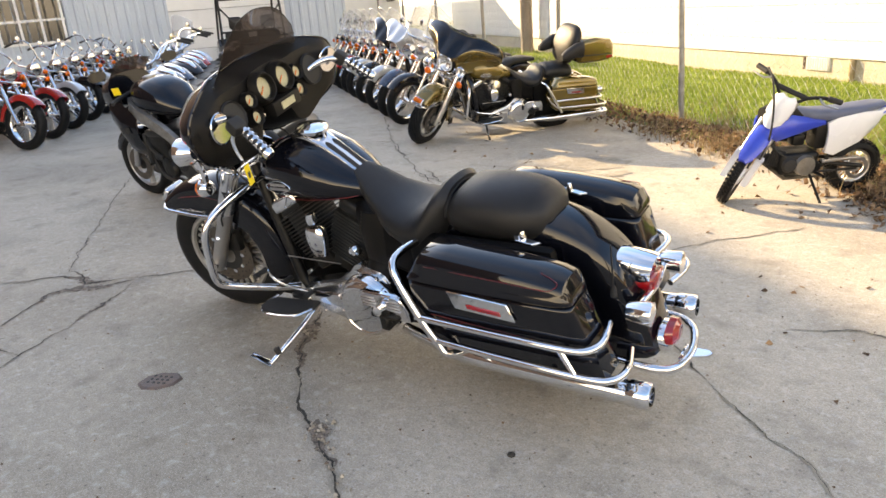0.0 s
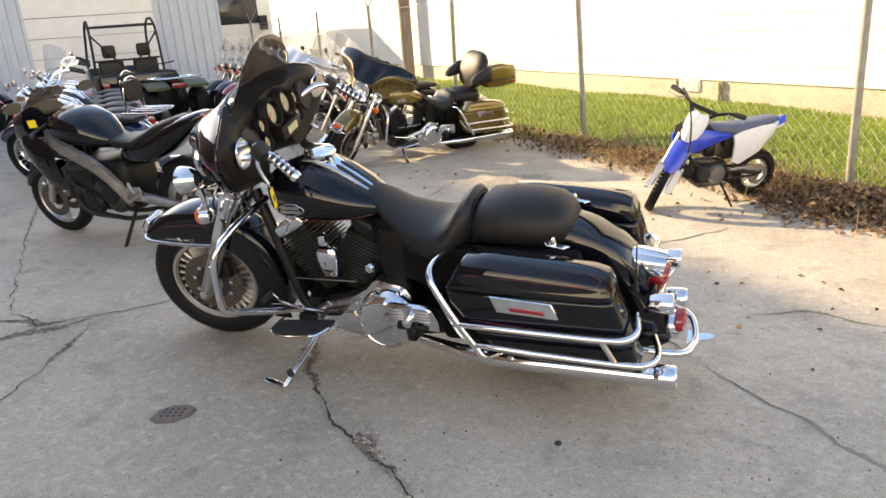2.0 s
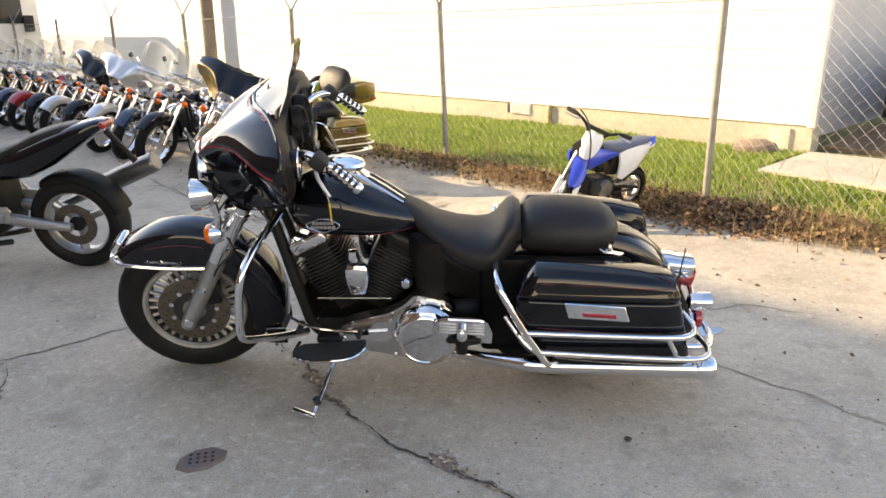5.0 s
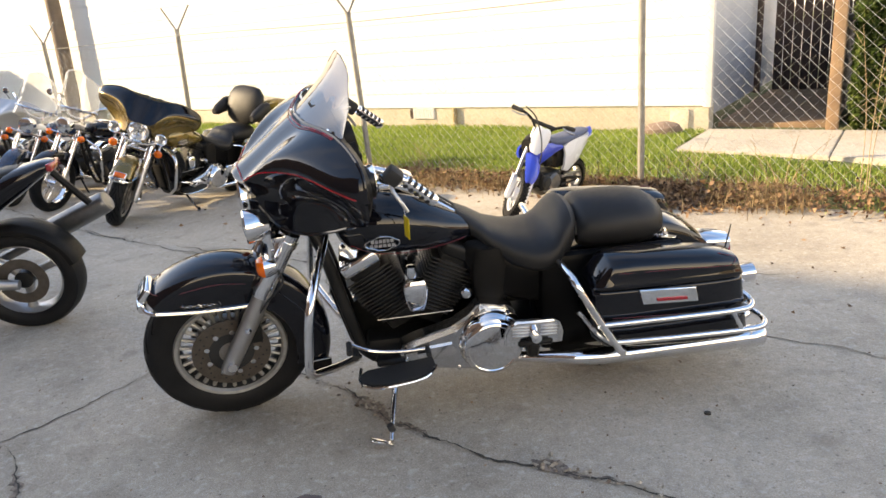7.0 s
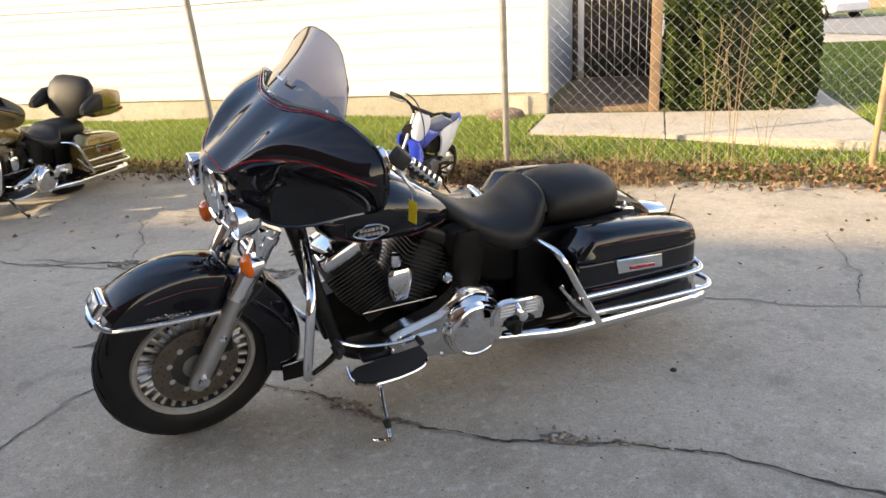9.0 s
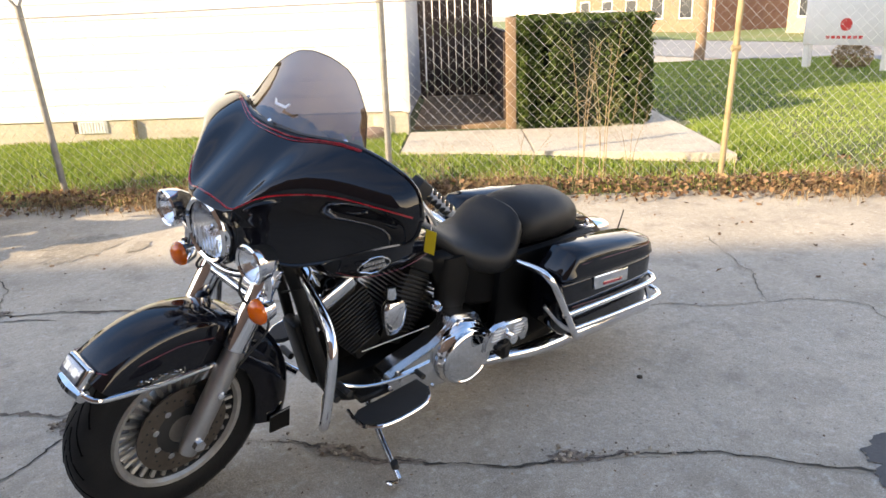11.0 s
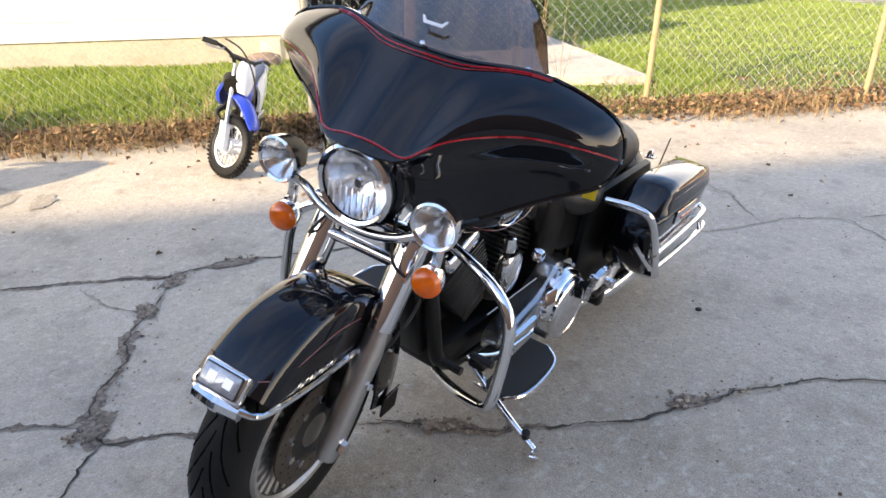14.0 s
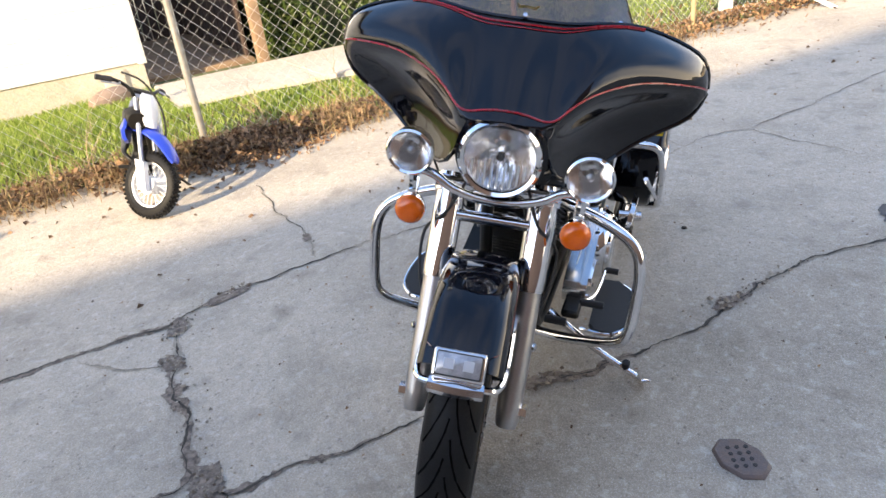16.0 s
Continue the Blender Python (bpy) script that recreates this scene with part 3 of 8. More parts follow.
# entrance ramp with dark boards behind the fence
porch = thing("porch", "dark brown wooden porch beside the shaded gable wall", "porch", FENCE)
part("deck", box(0.06, 1.28, WY + 0.3, WY + 5.5, 0.1, 0.2, 0.01), WOOD, porch)
for i in range(14):
    part("skirt_board", box(1.24, 1.28, WY + 0.5 + i * 0.36, WY + 0.84 + i * 0.36, 0.2, 1.25, 0.006, 1), BROWN, porch)
for i in range(9):
    part("back_board", box(0.1 + i * 0.13, 0.22 + i * 0.13, WY + 3.9, WY + 3.94, 0.2, 2.1, 0.005, 1), BROWN, porch)
part("post", box(1.24, 1.36, WY - 0.06, WY + 0.08, 0.05, 1.5, 0.01), WOOD, porch, "bare timber post")
part("downspout", tube([(0.09, WY + 2.6, 0.3), (0.09, WY + 2.6, 4.9)], 0.045, 8, smooth=0), BROWN, porch)
part("rail", box(1.25, 1.33, WY + 0.1, WY + 5.4, 1.25, 1.33, 0.008), BROWN, porch)

# concrete walk
walkway = thing("walkway", "raised pale concrete walk with joints", "walkway", FENCE, kind="structure")
for n, (x0, x1, y0, y1) in enumerate(((0.02, 1.42, 1.0, 2.38), (1.43, 3.35, 0.72, 2.38))):
    bm = plate([(x0, y0 if n == 0 else 0.86), (x1, 0.86 if n == 0 else 0.42), (x1 + 0.03 * n, y1), (x0 + (0.02 if n == 0 else 0), y1)], 0.12, pose(0, 0, 0.06), 0.01)
    part("slab", bm, SLAB, walkway)
part("slab", plate([(2.6, 2.385), (3.39, 2.385), (3.5, 9.0), (2.7, 9.0)], 0.1, pose(0, 0, 0.07), 0.01), SLAB, walkway)


# ---- chain-link fence ----
fence = thing("fence", "chain-link fence with galvanised posts and barbed-wire arms", "fence", FENCE)
POSTS = [(-24.4, 0), (-21.35, 0), (-18.3, 0), (-15.25, 0), (-12.2, 0), (-9.15, 0), (-6.1, 0), (-3.05, -0.05), (0.0, 0.0), (2.99, -0.16), (5.15, -0.37), (8.1, -0.6)]


def fence_line(x):
    for (xa, ya), (xb, yb) in zip(POSTS, POSTS[1:]):
        if x <= xb:
            return ya + (yb - ya) * (x - xa) / (xb - xa)
    return POSTS[-1][1]


for n, (x, y) in enumerate(POSTS):
    lean = (0.03, 0.02, -0.02, 0.03, 0.05, -0.04, 0.06, -0.1, 0.0, 0.06, 0.05, 0.02)[n]
    high = 1.75
    p = part("post", tube([(x, y, -0.1), (x + lean, y, high)], 0.03 if n < 9 else 0.026, 12, smooth=0), GALV if n < 9 else RUSTY, fence)
    if n < 9:
        part("arm", tube([(x + lean, y, high - 0.02), (x + lean - 0.22, y - 0.02, high + 0.28)], 0.012, 6, smooth=0), GALV, p)
        part("arm", tube([(x + lean, y, high - 0.02), (x + lean + 0.05, y + 0.2, high + 0.3)], 0.012, 6, smooth=0), GALV, p)
    else:
        part("clamp", tube([(x + lean * 0.7 - 0.034, y, 1.2), (x + lean * 0.7 + 0.034, y, 1.2)], 0.03, 8, smooth=0), RUSTY, p)
part("top_wire", tube([(x, y - 0.03, 1.68 - 0.03 * (n % 2)) for n, (x, y) in enumerate(POSTS)], 0.005, 6, smooth=4), GALV, fence, "sagging top wire")


def chain_link(x0, x1, z0, z1, cell, r):
    bm = bmesh.new()
    half = cell / 2
    k, rows = int((x1 - x0) / half), int((z1 - z0) / half)
    for i in range(k):
        prev = None
        for j in range(rows + 1):
            x = x0 + (i + (j + i) % 2) * half
            sag = 0.03 * noise.noise((x * 0.8, j * half * 1.2, 1))
            p = Vector((x + sag * 0.4, fence_line(x) + sag + 0.006 * (1 if j % 2 else -1), z0 + j * half + 0.02 * noise.noise((x * 0.7, 0, 4))))
            ring = [bm.verts.new(p + Vector((r * c, r * s, r * 0.3 * c))) for c, s in ((1, 0), (-0.5, 0.87), (-0.5, -0.87))]
            if prev:
                for a in range(3):
                    bm.faces.new((prev[a], prev[(a + 1) % 3], ring[(a + 1) % 3], ring[a]))
            prev = ring
    return bm


part("chain_mesh", chain_link(-5.5, 8.1, 0.05, 1.7, 0.098, 0.0016), WIRE, fence, "woven wire mesh", kind="stuff")
part("chain_mesh", chain_link(-24.4, -5.5, 0.05, 1.66, 0.13, 0.0012), WIRE, fence, "woven wire mesh", kind="stuff")


# ---- metal shop building and the tall building behind the lot ----
def corrugated(y0, y1, z0, z1, pitch=0.2, deep=0.03):
    bm = bmesh.new()
    line = []
    y = y0
    while y < y1:
        line += [(0, y), (0, y + pitch * 0.55), (deep, y + pitch * 0.65), (deep, y + pitch * 0.9)]
        y += pitch
    rows = [[bm.verts.new((x, yy, z)) for x, yy in line] for z in (z0, z1)]
    for i in range(len(line) - 1):
        bm.faces.new((rows[0][i], rows[0][i + 1], rows[1][i + 1], rows[1][i]))
    return bm


SHOP = FENCE @ pose(-14.2, 0, 0)
shop = thing("metal_shop", "blue-grey corrugated metal shop with a white roll-up door", "building", SHOP)
part("cladding", corrugated(-3.0, -1.75, 0, 3.0), SHEET, shop)
part("cladding", corrugated(-9.9, -5.7, 0, 3.0), SHEET, shop)
part("cladding", corrugated(-5.7, -3.0, 2.46, 3.0), SHEET, shop)
part("side_wall", box(-8, -0.02, -1.85, -1.74, 0, 3.0), SHEET, shop)
part("core", box(-8, -0.12, -9.9, -1.9, 0, 2.95), DARK_SHEET, shop)
for i in range(6):
    part("door_panel", box(-0.06, -0.02, -5.7, -3.0, i * 0.41, i * 0.41 + 0.4, 0.006, 1), WHITE_PAINT, shop)
part("roof", box(-8.2, 0.15, -9.9, -1.6, 3.0, 3.1, 0.01), SHEET, shop)
win = part("window", box(0.0, 0.03, -8.9, -7.6, 1.2, 2.6), WINDOW, shop)
for i in range(4):
    part("muntin", box(0.03, 0.05, -8.92 + i * 0.42, -8.87 + i * 0.42, 1.18, 2.62), WHITE_PAINT, win)
for i in range(4):
    part("muntin", box(0.031, 0.048, -8.92, -7.58, 1.18 + i * 0.46, 1.23 + i * 0.46), WHITE_PAINT, win)
hall = thing("brick_hall", "tall plain brown brick building that shades the lot", "building", FENCE)
part("wall", box(-48, 6, -26, -16, 0, 12.0), HALL_BRICK, hall)
part("parapet", box(-48, 6.1, -16.2, -15.95, 12.0, 12.25, 0.02), SHEET, hall)
# Unseen block, added only so the glossy paint reflects something dark at the horizon.
backdrop = thing("reflection_block", "unseen low brown block added to darken reflections in the paint", "building")
part("wall", box(-46, -34, -30, 8, 0, 4.6), BROWN, backdrop)
part("roof", box(-46.4, -33.6, -30.4, 8.4, 4.6, 4.9, 0.05), ROOF, backdrop)
for i in range(6):
    part("window", box(-34.02, -33.96, -27 + i * 5.5, -24.5 + i * 5.5, 1.2, 2.8), WINDOW, backdrop)


# ---- motorcycle materials ----
BLACK_PAINT = mat("black gloss paint", (0.0028, 0.0032, 0.0055), 0.1, second=(0.004, 0.0044, 0.007), scale=3, fine=60, coat=0.88, rough_vary=0.03, spec=0.03)
GOLD_PAINT = mat("olive gold metallic paint", (0.2, 0.135, 0.028), 0.25, 0.55, second=(0.16, 0.11, 0.025), scale=3, fine=300, coat=1.0, rough_vary=0.05)
BLUE_PAINT = mat("dark blue paint", (0.012, 0.03, 0.07), 0.15, second=(0.01, 0.02, 0.05), scale=3, coat=1.0, rough_vary=0.05)
RED_PAINT = mat("red paint", (0.35, 0.012, 0.012), 0.18, second=(0.28, 0.01, 0.01), scale=3, coat=1.0, rough_vary=0.05)
SILVER_PAINT = mat("silver paint", (0.5, 0.53, 0.57), 0.28, 0.5, second=(0.44, 0.47, 0.5), scale=3, coat=0.8)
WHITE_GLOSS = mat("white gloss plastic", (0.75, 0.76, 0.78), 0.25, second=(0.68, 0.69, 0.71), scale=4, coat=0.4)
BLUE_PLASTIC = mat("racing blue plastic", (0.02, 0.06, 0.5), 0.3, second=(0.02, 0.05, 0.42), scale=5, coat=0.3)
CHROME = mat("chrome", (0.82, 0.82, 0.83), 0.05, 1.0, second=(0.76, 0.76, 0.77), scale=10, fine=90, rough_vary=0.06)
SATIN = mat("satin aluminium", (0.5, 0.5, 0.5), 0.35, 0.9, second=(0.4, 0.4, 0.4), scale=12, fine=140, rough_vary=0.15)
GROOVE_SHADE = mat("groove shade", (0.003, 0.003, 0.003), 1.0, spec=0.0, scale=20)
BARREL = mat("dark wheel barrel", (0.03, 0.03, 0.03), 0.55, 0.3, scale=20, fine=120)
CAST = mat("cast wheel metal", (0.36, 0.35, 0.33), 0.38, 0.85, second=(0.24, 0.22, 0.2), scale=20, fine=120, rough_vary=0.2)
DISC = mat("brake disc steel", (0.15, 0.125, 0.105), 0.42, 0.8, second=(0.1, 0.085, 0.07), scale=30, fine=200)
TYRE = mat("tyre rubber", (0.0065, 0.0067, 0.0072), 0.5, second=(0.013, 0.013, 0.0135), scale=10, fine=160, bump=0.2, spec=0.16)
SLIDER = mat("brushed fork slider", (0.5, 0.49, 0.48), 0.3, 0.95, second=(0.4, 0.39, 0.38), scale=12, fine=160, rough_vary=0.16)
SPOKE = mat("cast spoke metal", (0.46, 0.45, 0.43), 0.38, 0.75, second=(0.34, 0.33, 0.31), scale=24, fine=140, rough_vary=0.18)
DIM_STRIPE = mat("dark red pinstripe", (0.17, 0.008, 0.01), 0.3, second=(0.12, 0.006, 0.008), scale=20, coat=0.5)
COVER = mat("satin black cover", (0.003, 0.003, 0.003), 0.36, second=(0.006, 0.0055, 0.0055), scale=8, fine=200, bump=0.1, spec=0.1)
RUBBER = mat("black rubber", (0.008, 0.008, 0.008), 0.65, second=(0.016, 0.016, 0.016), scale=14, fine=120)
VINYL = mat("black seat vinyl", (0.0105, 0.0105, 0.011), 0.45, second=(0.018, 0.0175, 0.0175), scale=6, fine=420, bump=0.25, spec=0.28)
ENGINE = mat("black engine casting", (0.006, 0.006, 0.006), 0.36, second=(0.014, 0.0135, 0.0125), scale=14, fine=160, bump=0.2, spec=0.22)
FIN = mat("black fin edges", (0.011, 0.011, 0.011), 0.42, 0.15, second=(0.03, 0.029, 0.028), scale=18, fine=160)
DARK_PLASTIC = mat("dark textured plastic", (0.006, 0.0055, 0.005), 0.45, second=(0.011, 0.01, 0.009), scale=8, fine=260, bump=0.2, spec=0.14)
STRIPE = mat("red pinstripe", (0.4, 0.01, 0.02), 0.25, second=(0.3, 0.008, 0.014), scale=20, coat=0.6)
AMBER = mat("amber lens", (0.75, 0.135, 0.003), 0.15, second=(0.62, 0.09, 0.002), scale=40, fine=200, coat=0.5)
RED_LENS = mat("red lens", (0.32, 0.006, 0.012), 0.12, second=(0.24, 0.005, 0.008), scale=40, coat=1.0)
CREAM_DIAL = mat("gauge face", (0.46, 0.42, 0.26), 0.4, second=(0.36, 0.33, 0.2), scale=30)
YELLOW_TAG = mat("yellow card", (0.8, 0.6, 0.02), 0.6, second=(0.7, 0.52, 0.02), scale=20)
REFLECTOR = mat("lamp reflector", (0.98, 0.98, 0.98), 0.1, 1.0, second=(0.93, 0.93, 0.94), scale=60, fine=200, rough_vary=0.05, bump=0.12)
POLISHED = mat("polished fork metal", (0.72, 0.72, 0.72), 0.16, 1.0, second=(0.62, 0.62, 0.62), scale=14, fine=140, rough_vary=0.12)
LAMP_GLASS = mat("fluted lamp glass", (0.42, 0.43, 0.45), 0.12, 0.3, second=(0.25, 0.26, 0.28), scale=35, fine=260, coat=0.8, contrast=0.3)
LENS = glass("lamp lens", (0.97, 0.975, 0.98), 0.02)
SMOKED = glass("smoked screen", (0.17, 0.13, 0.115), 0.02, (0.13, 0.09, 0.06, 0.36), 0.15)
CLEAR = glass("clear screen", (0.88, 0.9, 0.9), 0.02, (0.75, 0.77, 0.8, 0.3), 0.15)

def steer_by(angle):
    return Matrix.Translation((1.77, 0, 0)) @ Matrix.Rotation(radians(angle), 4, Vector((-math.sin(radians(26)), 0, math.cos(radians(26))))) @ Matrix.Translation((-1.77, 0, 0))


STEER = steer_by(9)


def spin(p, way=(0, 1, 0)):
    return axis(Vector(p), way)


def interp(x, xs, ys):
    return float(np.interp(x, xs, ys))


def soft_box(x, z0, z1, y0, y1, r=0.03, n=5):
    """A rounded-rectangle ring across the x axis."""
    out = []
    for cy, cz, a0 in ((y1 - r, z1 - r, 0), (y0 + r, z1 - r, 90), (y0 + r, z0 + r, 180), (y1 - r, z0 + r, 270)):
        for i in range(n + 1):
            a = radians(a0 + 90 * i / n)
            out.append(Vector((x, cy + r * math.cos(a), cz + r * math.sin(a))))
    return out


def tyre_profile(R, rim, w):
    return [(rim, -w * 0.36), (rim + 0.02, -w * 0.47), (R - 0.045, -w * 0.5), (R - 0.02, -w * 0.43), (R - 0.005, -w * 0.25), (R, 0), (R - 0.005, w * 0.25), (R - 0.02, w * 0.43),
            (R - 0.045, w * 0.5), (rim + 0.02, w * 0.47), (rim, w * 0.36)]


def cast_wheel(parent, S, x, z, R, rim, w, slots=30, disc=True, tread=True):
    """A cast wheel with many slots near the rim, a tyre with grooves, and discs."""
    M = S @ spin((x, 0, z))
    wheel = part("wheel", lathe([(rim + 0.004, -0.05), (rim - 0.004, -0.056), (rim - 0.02, -0.04), (rim - 0.026, 0), (rim - 0.02, 0.04), (rim - 0.004, 0.056), (rim + 0.004, 0.05)], 48, M, closed=True), BARREL, parent)
    for s in (-1, 1):
        part("rim_lip", lathe([(rim + 0.006, s * 0.05), (rim - 0.002, s * 0.061), (rim - 0.014, s * 0.058), (rim - 0.022, s * 0.046)], 48, M, closed=True), SPOKE, wheel)
    part("tyre", lathe(tyre_profile(R, rim, w), 56, M, closed=True), TYRE, wheel)
    if tread:
        # Raised tubes coloured near-black: the shade inside tread grooves, put into colour.
        bm = bmesh.new()
        for i in range(22):
            for s in (-1, 1):
                a = 2 * math.pi * (i + 0.5 * (s > 0)) / 22
                pts = []
                for k in range(6):
                    f = k / 5
                    h = s * w * (0.03 + 0.4 * f ** 1.4)
                    rr = R - 0.0016 - interp(abs(h) / w, [0, 0.25, 0.43], [0, 0.005, 0.02])
                    b = a + 0.5 * f
                    pts.append(M @ Vector((rr * math.cos(b), rr * math.sin(b), h)))
                tube(pts, 0.0032, 5, bm, smooth=0)
        part("tread_groove", bm, GROOVE_SHADE, wheel)
    bm = bmesh.new()
    for i in range(slots):
        a = 2 * math.pi * i / slots
        for s in (-0.012, 0.012):
            p0, p1 = Vector((0.13 * math.cos(a), 0.13 * math.sin(a), s * 2.2)), Vector(((rim - 0.018) * math.cos(a), (rim - 0.018) * math.sin(a), s * 2.4))
            tube([M @ p0, M @ p1], [0.0075, 0.0095], 6, bm, smooth=0)
    part("spokes", bm, SPOKE, wheel)
    part("hub", lathe([(0.02, -0.075), (0.05, -0.07), (0.055, -0.03), (0.135, -0.022), (0.14, 0), (0.135, 0.022), (0.055, 0.03), (0.05, 0.07), (0.02, 0.075)], 32, M), CAST, wheel)
    if disc:
        for s in (-1, 1):
            part("brake_disc", lathe([(0.09, s * 0.064), (0.155, s * 0.064), (0.155, s * 0.069), (0.09, s * 0.069)], 40, M, closed=True), DISC, wheel)
            part("disc_carrier", lathe([(0.045, s * 0.06), (0.088, s * 0.062), (0.092, s * 0.066), (0.05, s * 0.071)], 32, M, closed=True), BARREL, wheel)
            repeat(part("disc_hole", lathe([(0.0005, s * 0.0685), (0.0042, s * 0.0685), (0.0042, s * 0.0696), (0.0005, s * 0.0696)], 6), RUBBER, wheel),
                   [M @ pose((0.114 + 0.012 * (i % 3)) * math.cos(2 * math.pi * i / 36), (0.114 + 0.012 * (i % 3)) * math.sin(2 * math.pi * i / 36), 0) for i in range(36)])
            repeat(part("disc_bolt", lathe([(0.004, s * 0.066), (0.011, s * 0.066), (0.011, s * 0.074), (0.004, s * 0.074)], 8), CHROME, wheel),
                   [M @ pose(0.098 * math.cos(2 * math.pi * i / 9), 0.098 * math.sin(2 * math.pi * i / 9), 0) for i in range(9)])
    return wheel


def fender_arc(x, z, R, a0, a1, half, depth, n=30, thick=0.004):
    """A mudguard round the axle (x, z): crowned, with sides that reach in by depth(angle)."""
    rings = []
    for i in range(n + 1):
        a = radians(a0 + (a1 - a0) * i / n)
        d = depth(math.degrees(a))
        prof = [(half, R - d), (half * 1.0, R - d * 0.5), (half * 0.96, R - 0.03), (half * 0.82, R - 0.011), (half * 0.5, R - 0.002), (0, R)]
        prof = prof + [(-y, r) for y, r in reversed(prof[:-1])]
        prof = prof + [(y * 0.95, r - thick) for y, r in reversed(prof)]
        rings.append([Vector((x + r * math.cos(a), y, z + r * math.sin(a))) for y, r in prof])
    return loft(rings)


def fairing_shell():
    """The batwing's outer skin, seen from the front: top edge, rounded brow and lower edge across its width."""
    ys = [-0.516, -0.514, -0.509, -0.5, -0.486, -0.465, -0.44, -0.405, -0.36, -0.31, -0.26, -0.22, -0.19, -0.165, -0.145, -0.128, -0.112, -0.09, -0.06, -0.03]
    ys = ys + [0] + [-y for y in reversed(ys)]
    k = [0, 0.06, 0.1, 0.12, 0.15, 0.2, 0.26, 0.32, 0.38, 0.44, 0.475, 0.495, 0.508, 0.516]
    ztop = [1.272, 1.27, 1.27, 1.27, 1.272, 1.276, 1.278, 1.27, 1.252, 1.23, 1.212, 1.192, 1.166, 1.125]
    xtop = [1.215, 1.208, 1.2, 1.195, 1.185, 1.165, 1.14, 1.115, 1.095, 1.08, 1.074, 1.072, 1.072, 1.074]
    zr = [1.088, 1.08, 1.072, 1.085, 1.13, 1.176, 1.196, 1.198, 1.19, 1.176, 1.164, 1.152, 1.138, 1.119]
    xr = [1.47, 1.46, 1.446, 1.43, 1.4, 1.345, 1.29, 1.248, 1.212, 1.175, 1.148, 1.126, 1.104, 1.082]
    zb = [1.065, 1.06, 1.03, 0.95, 0.9, 0.882, 0.9, 0.935, 0.97, 1.0, 1.022, 1.045, 1.074, 1.113]
    xb = [1.455, 1.445, 1.42, 1.385, 1.345, 1.275, 1.2, 1.145, 1.1, 1.075, 1.07, 1.07, 1.07, 1.074]
    rows, wide = [], 0.0

    def soft(at, keys):
        return sum(interp(abs(at + wide * d), k, keys) * w for d, w in ((-1, 0.12), (-0.5, 0.23), (0, 0.3), (0.5, 0.23), (1, 0.12)))

    for y in ys:
        a = abs(y)
        wide = 0.028 * min(1, max(0.0, (0.515 - a) / 0.09))
        t, r, b = (Vector((soft(a, X), y, soft(a, Z))) for X, Z in ((xtop, ztop), (xr, zr), (xb, zb)))
        wing = interp(a, [0, 0.1, 0.2, 0.42, 0.5, 0.516], [0.1, 0.1, 1, 1, 0.5, 0.1])
        hollow = interp(a, [0, 0.1, 0.14, 0.2, 0.25, 0.32, 0.42, 0.5], [0, 0.0, -0.03, -0.045, -0.045, -0.036, -0.012, 0.01])
        q1 = t.lerp(r, 0.32) + Vector((0.005, 0, 0.007)) * (0.4 + 0.6 * wing)
        q2 = t.lerp(r, 0.74) + Vector((0.006, 0, 0.009)) * wing
        r2 = r.lerp(b, 0.16) + Vector((0.02, 0, 0)) * wing
        q3 = r.lerp(b, 0.56) + Vector((hollow, 0, 0))
        rows.append(smooth_line([t, q1, q2, r, r2, q3, b], 5))
    return rows


def faceted(m, profile, seg, deep):
    """A lamp's bowl made of many small mirrors that look different ways."""
    bm = bmesh.new()
    rnd = random.Random(seg)
    rows = [[bm.verts.new(m @ Vector((r * math.cos(2 * math.pi * j / seg), r * math.sin(2 * math.pi * j / seg), h + rnd.uniform(-deep, deep) * (0.2 if i in (0, len(profile) - 1) else 1)))) for j in range(seg)] for i, (r, h) in enumerate(profile)]
    for a, b in zip(rows, rows[1:]):
        for j in range(seg):
            f = bm.faces.new((a[j], a[(j + 1) % seg], b[(j + 1) % seg], b[j]))
            f.smooth = False
    return bm


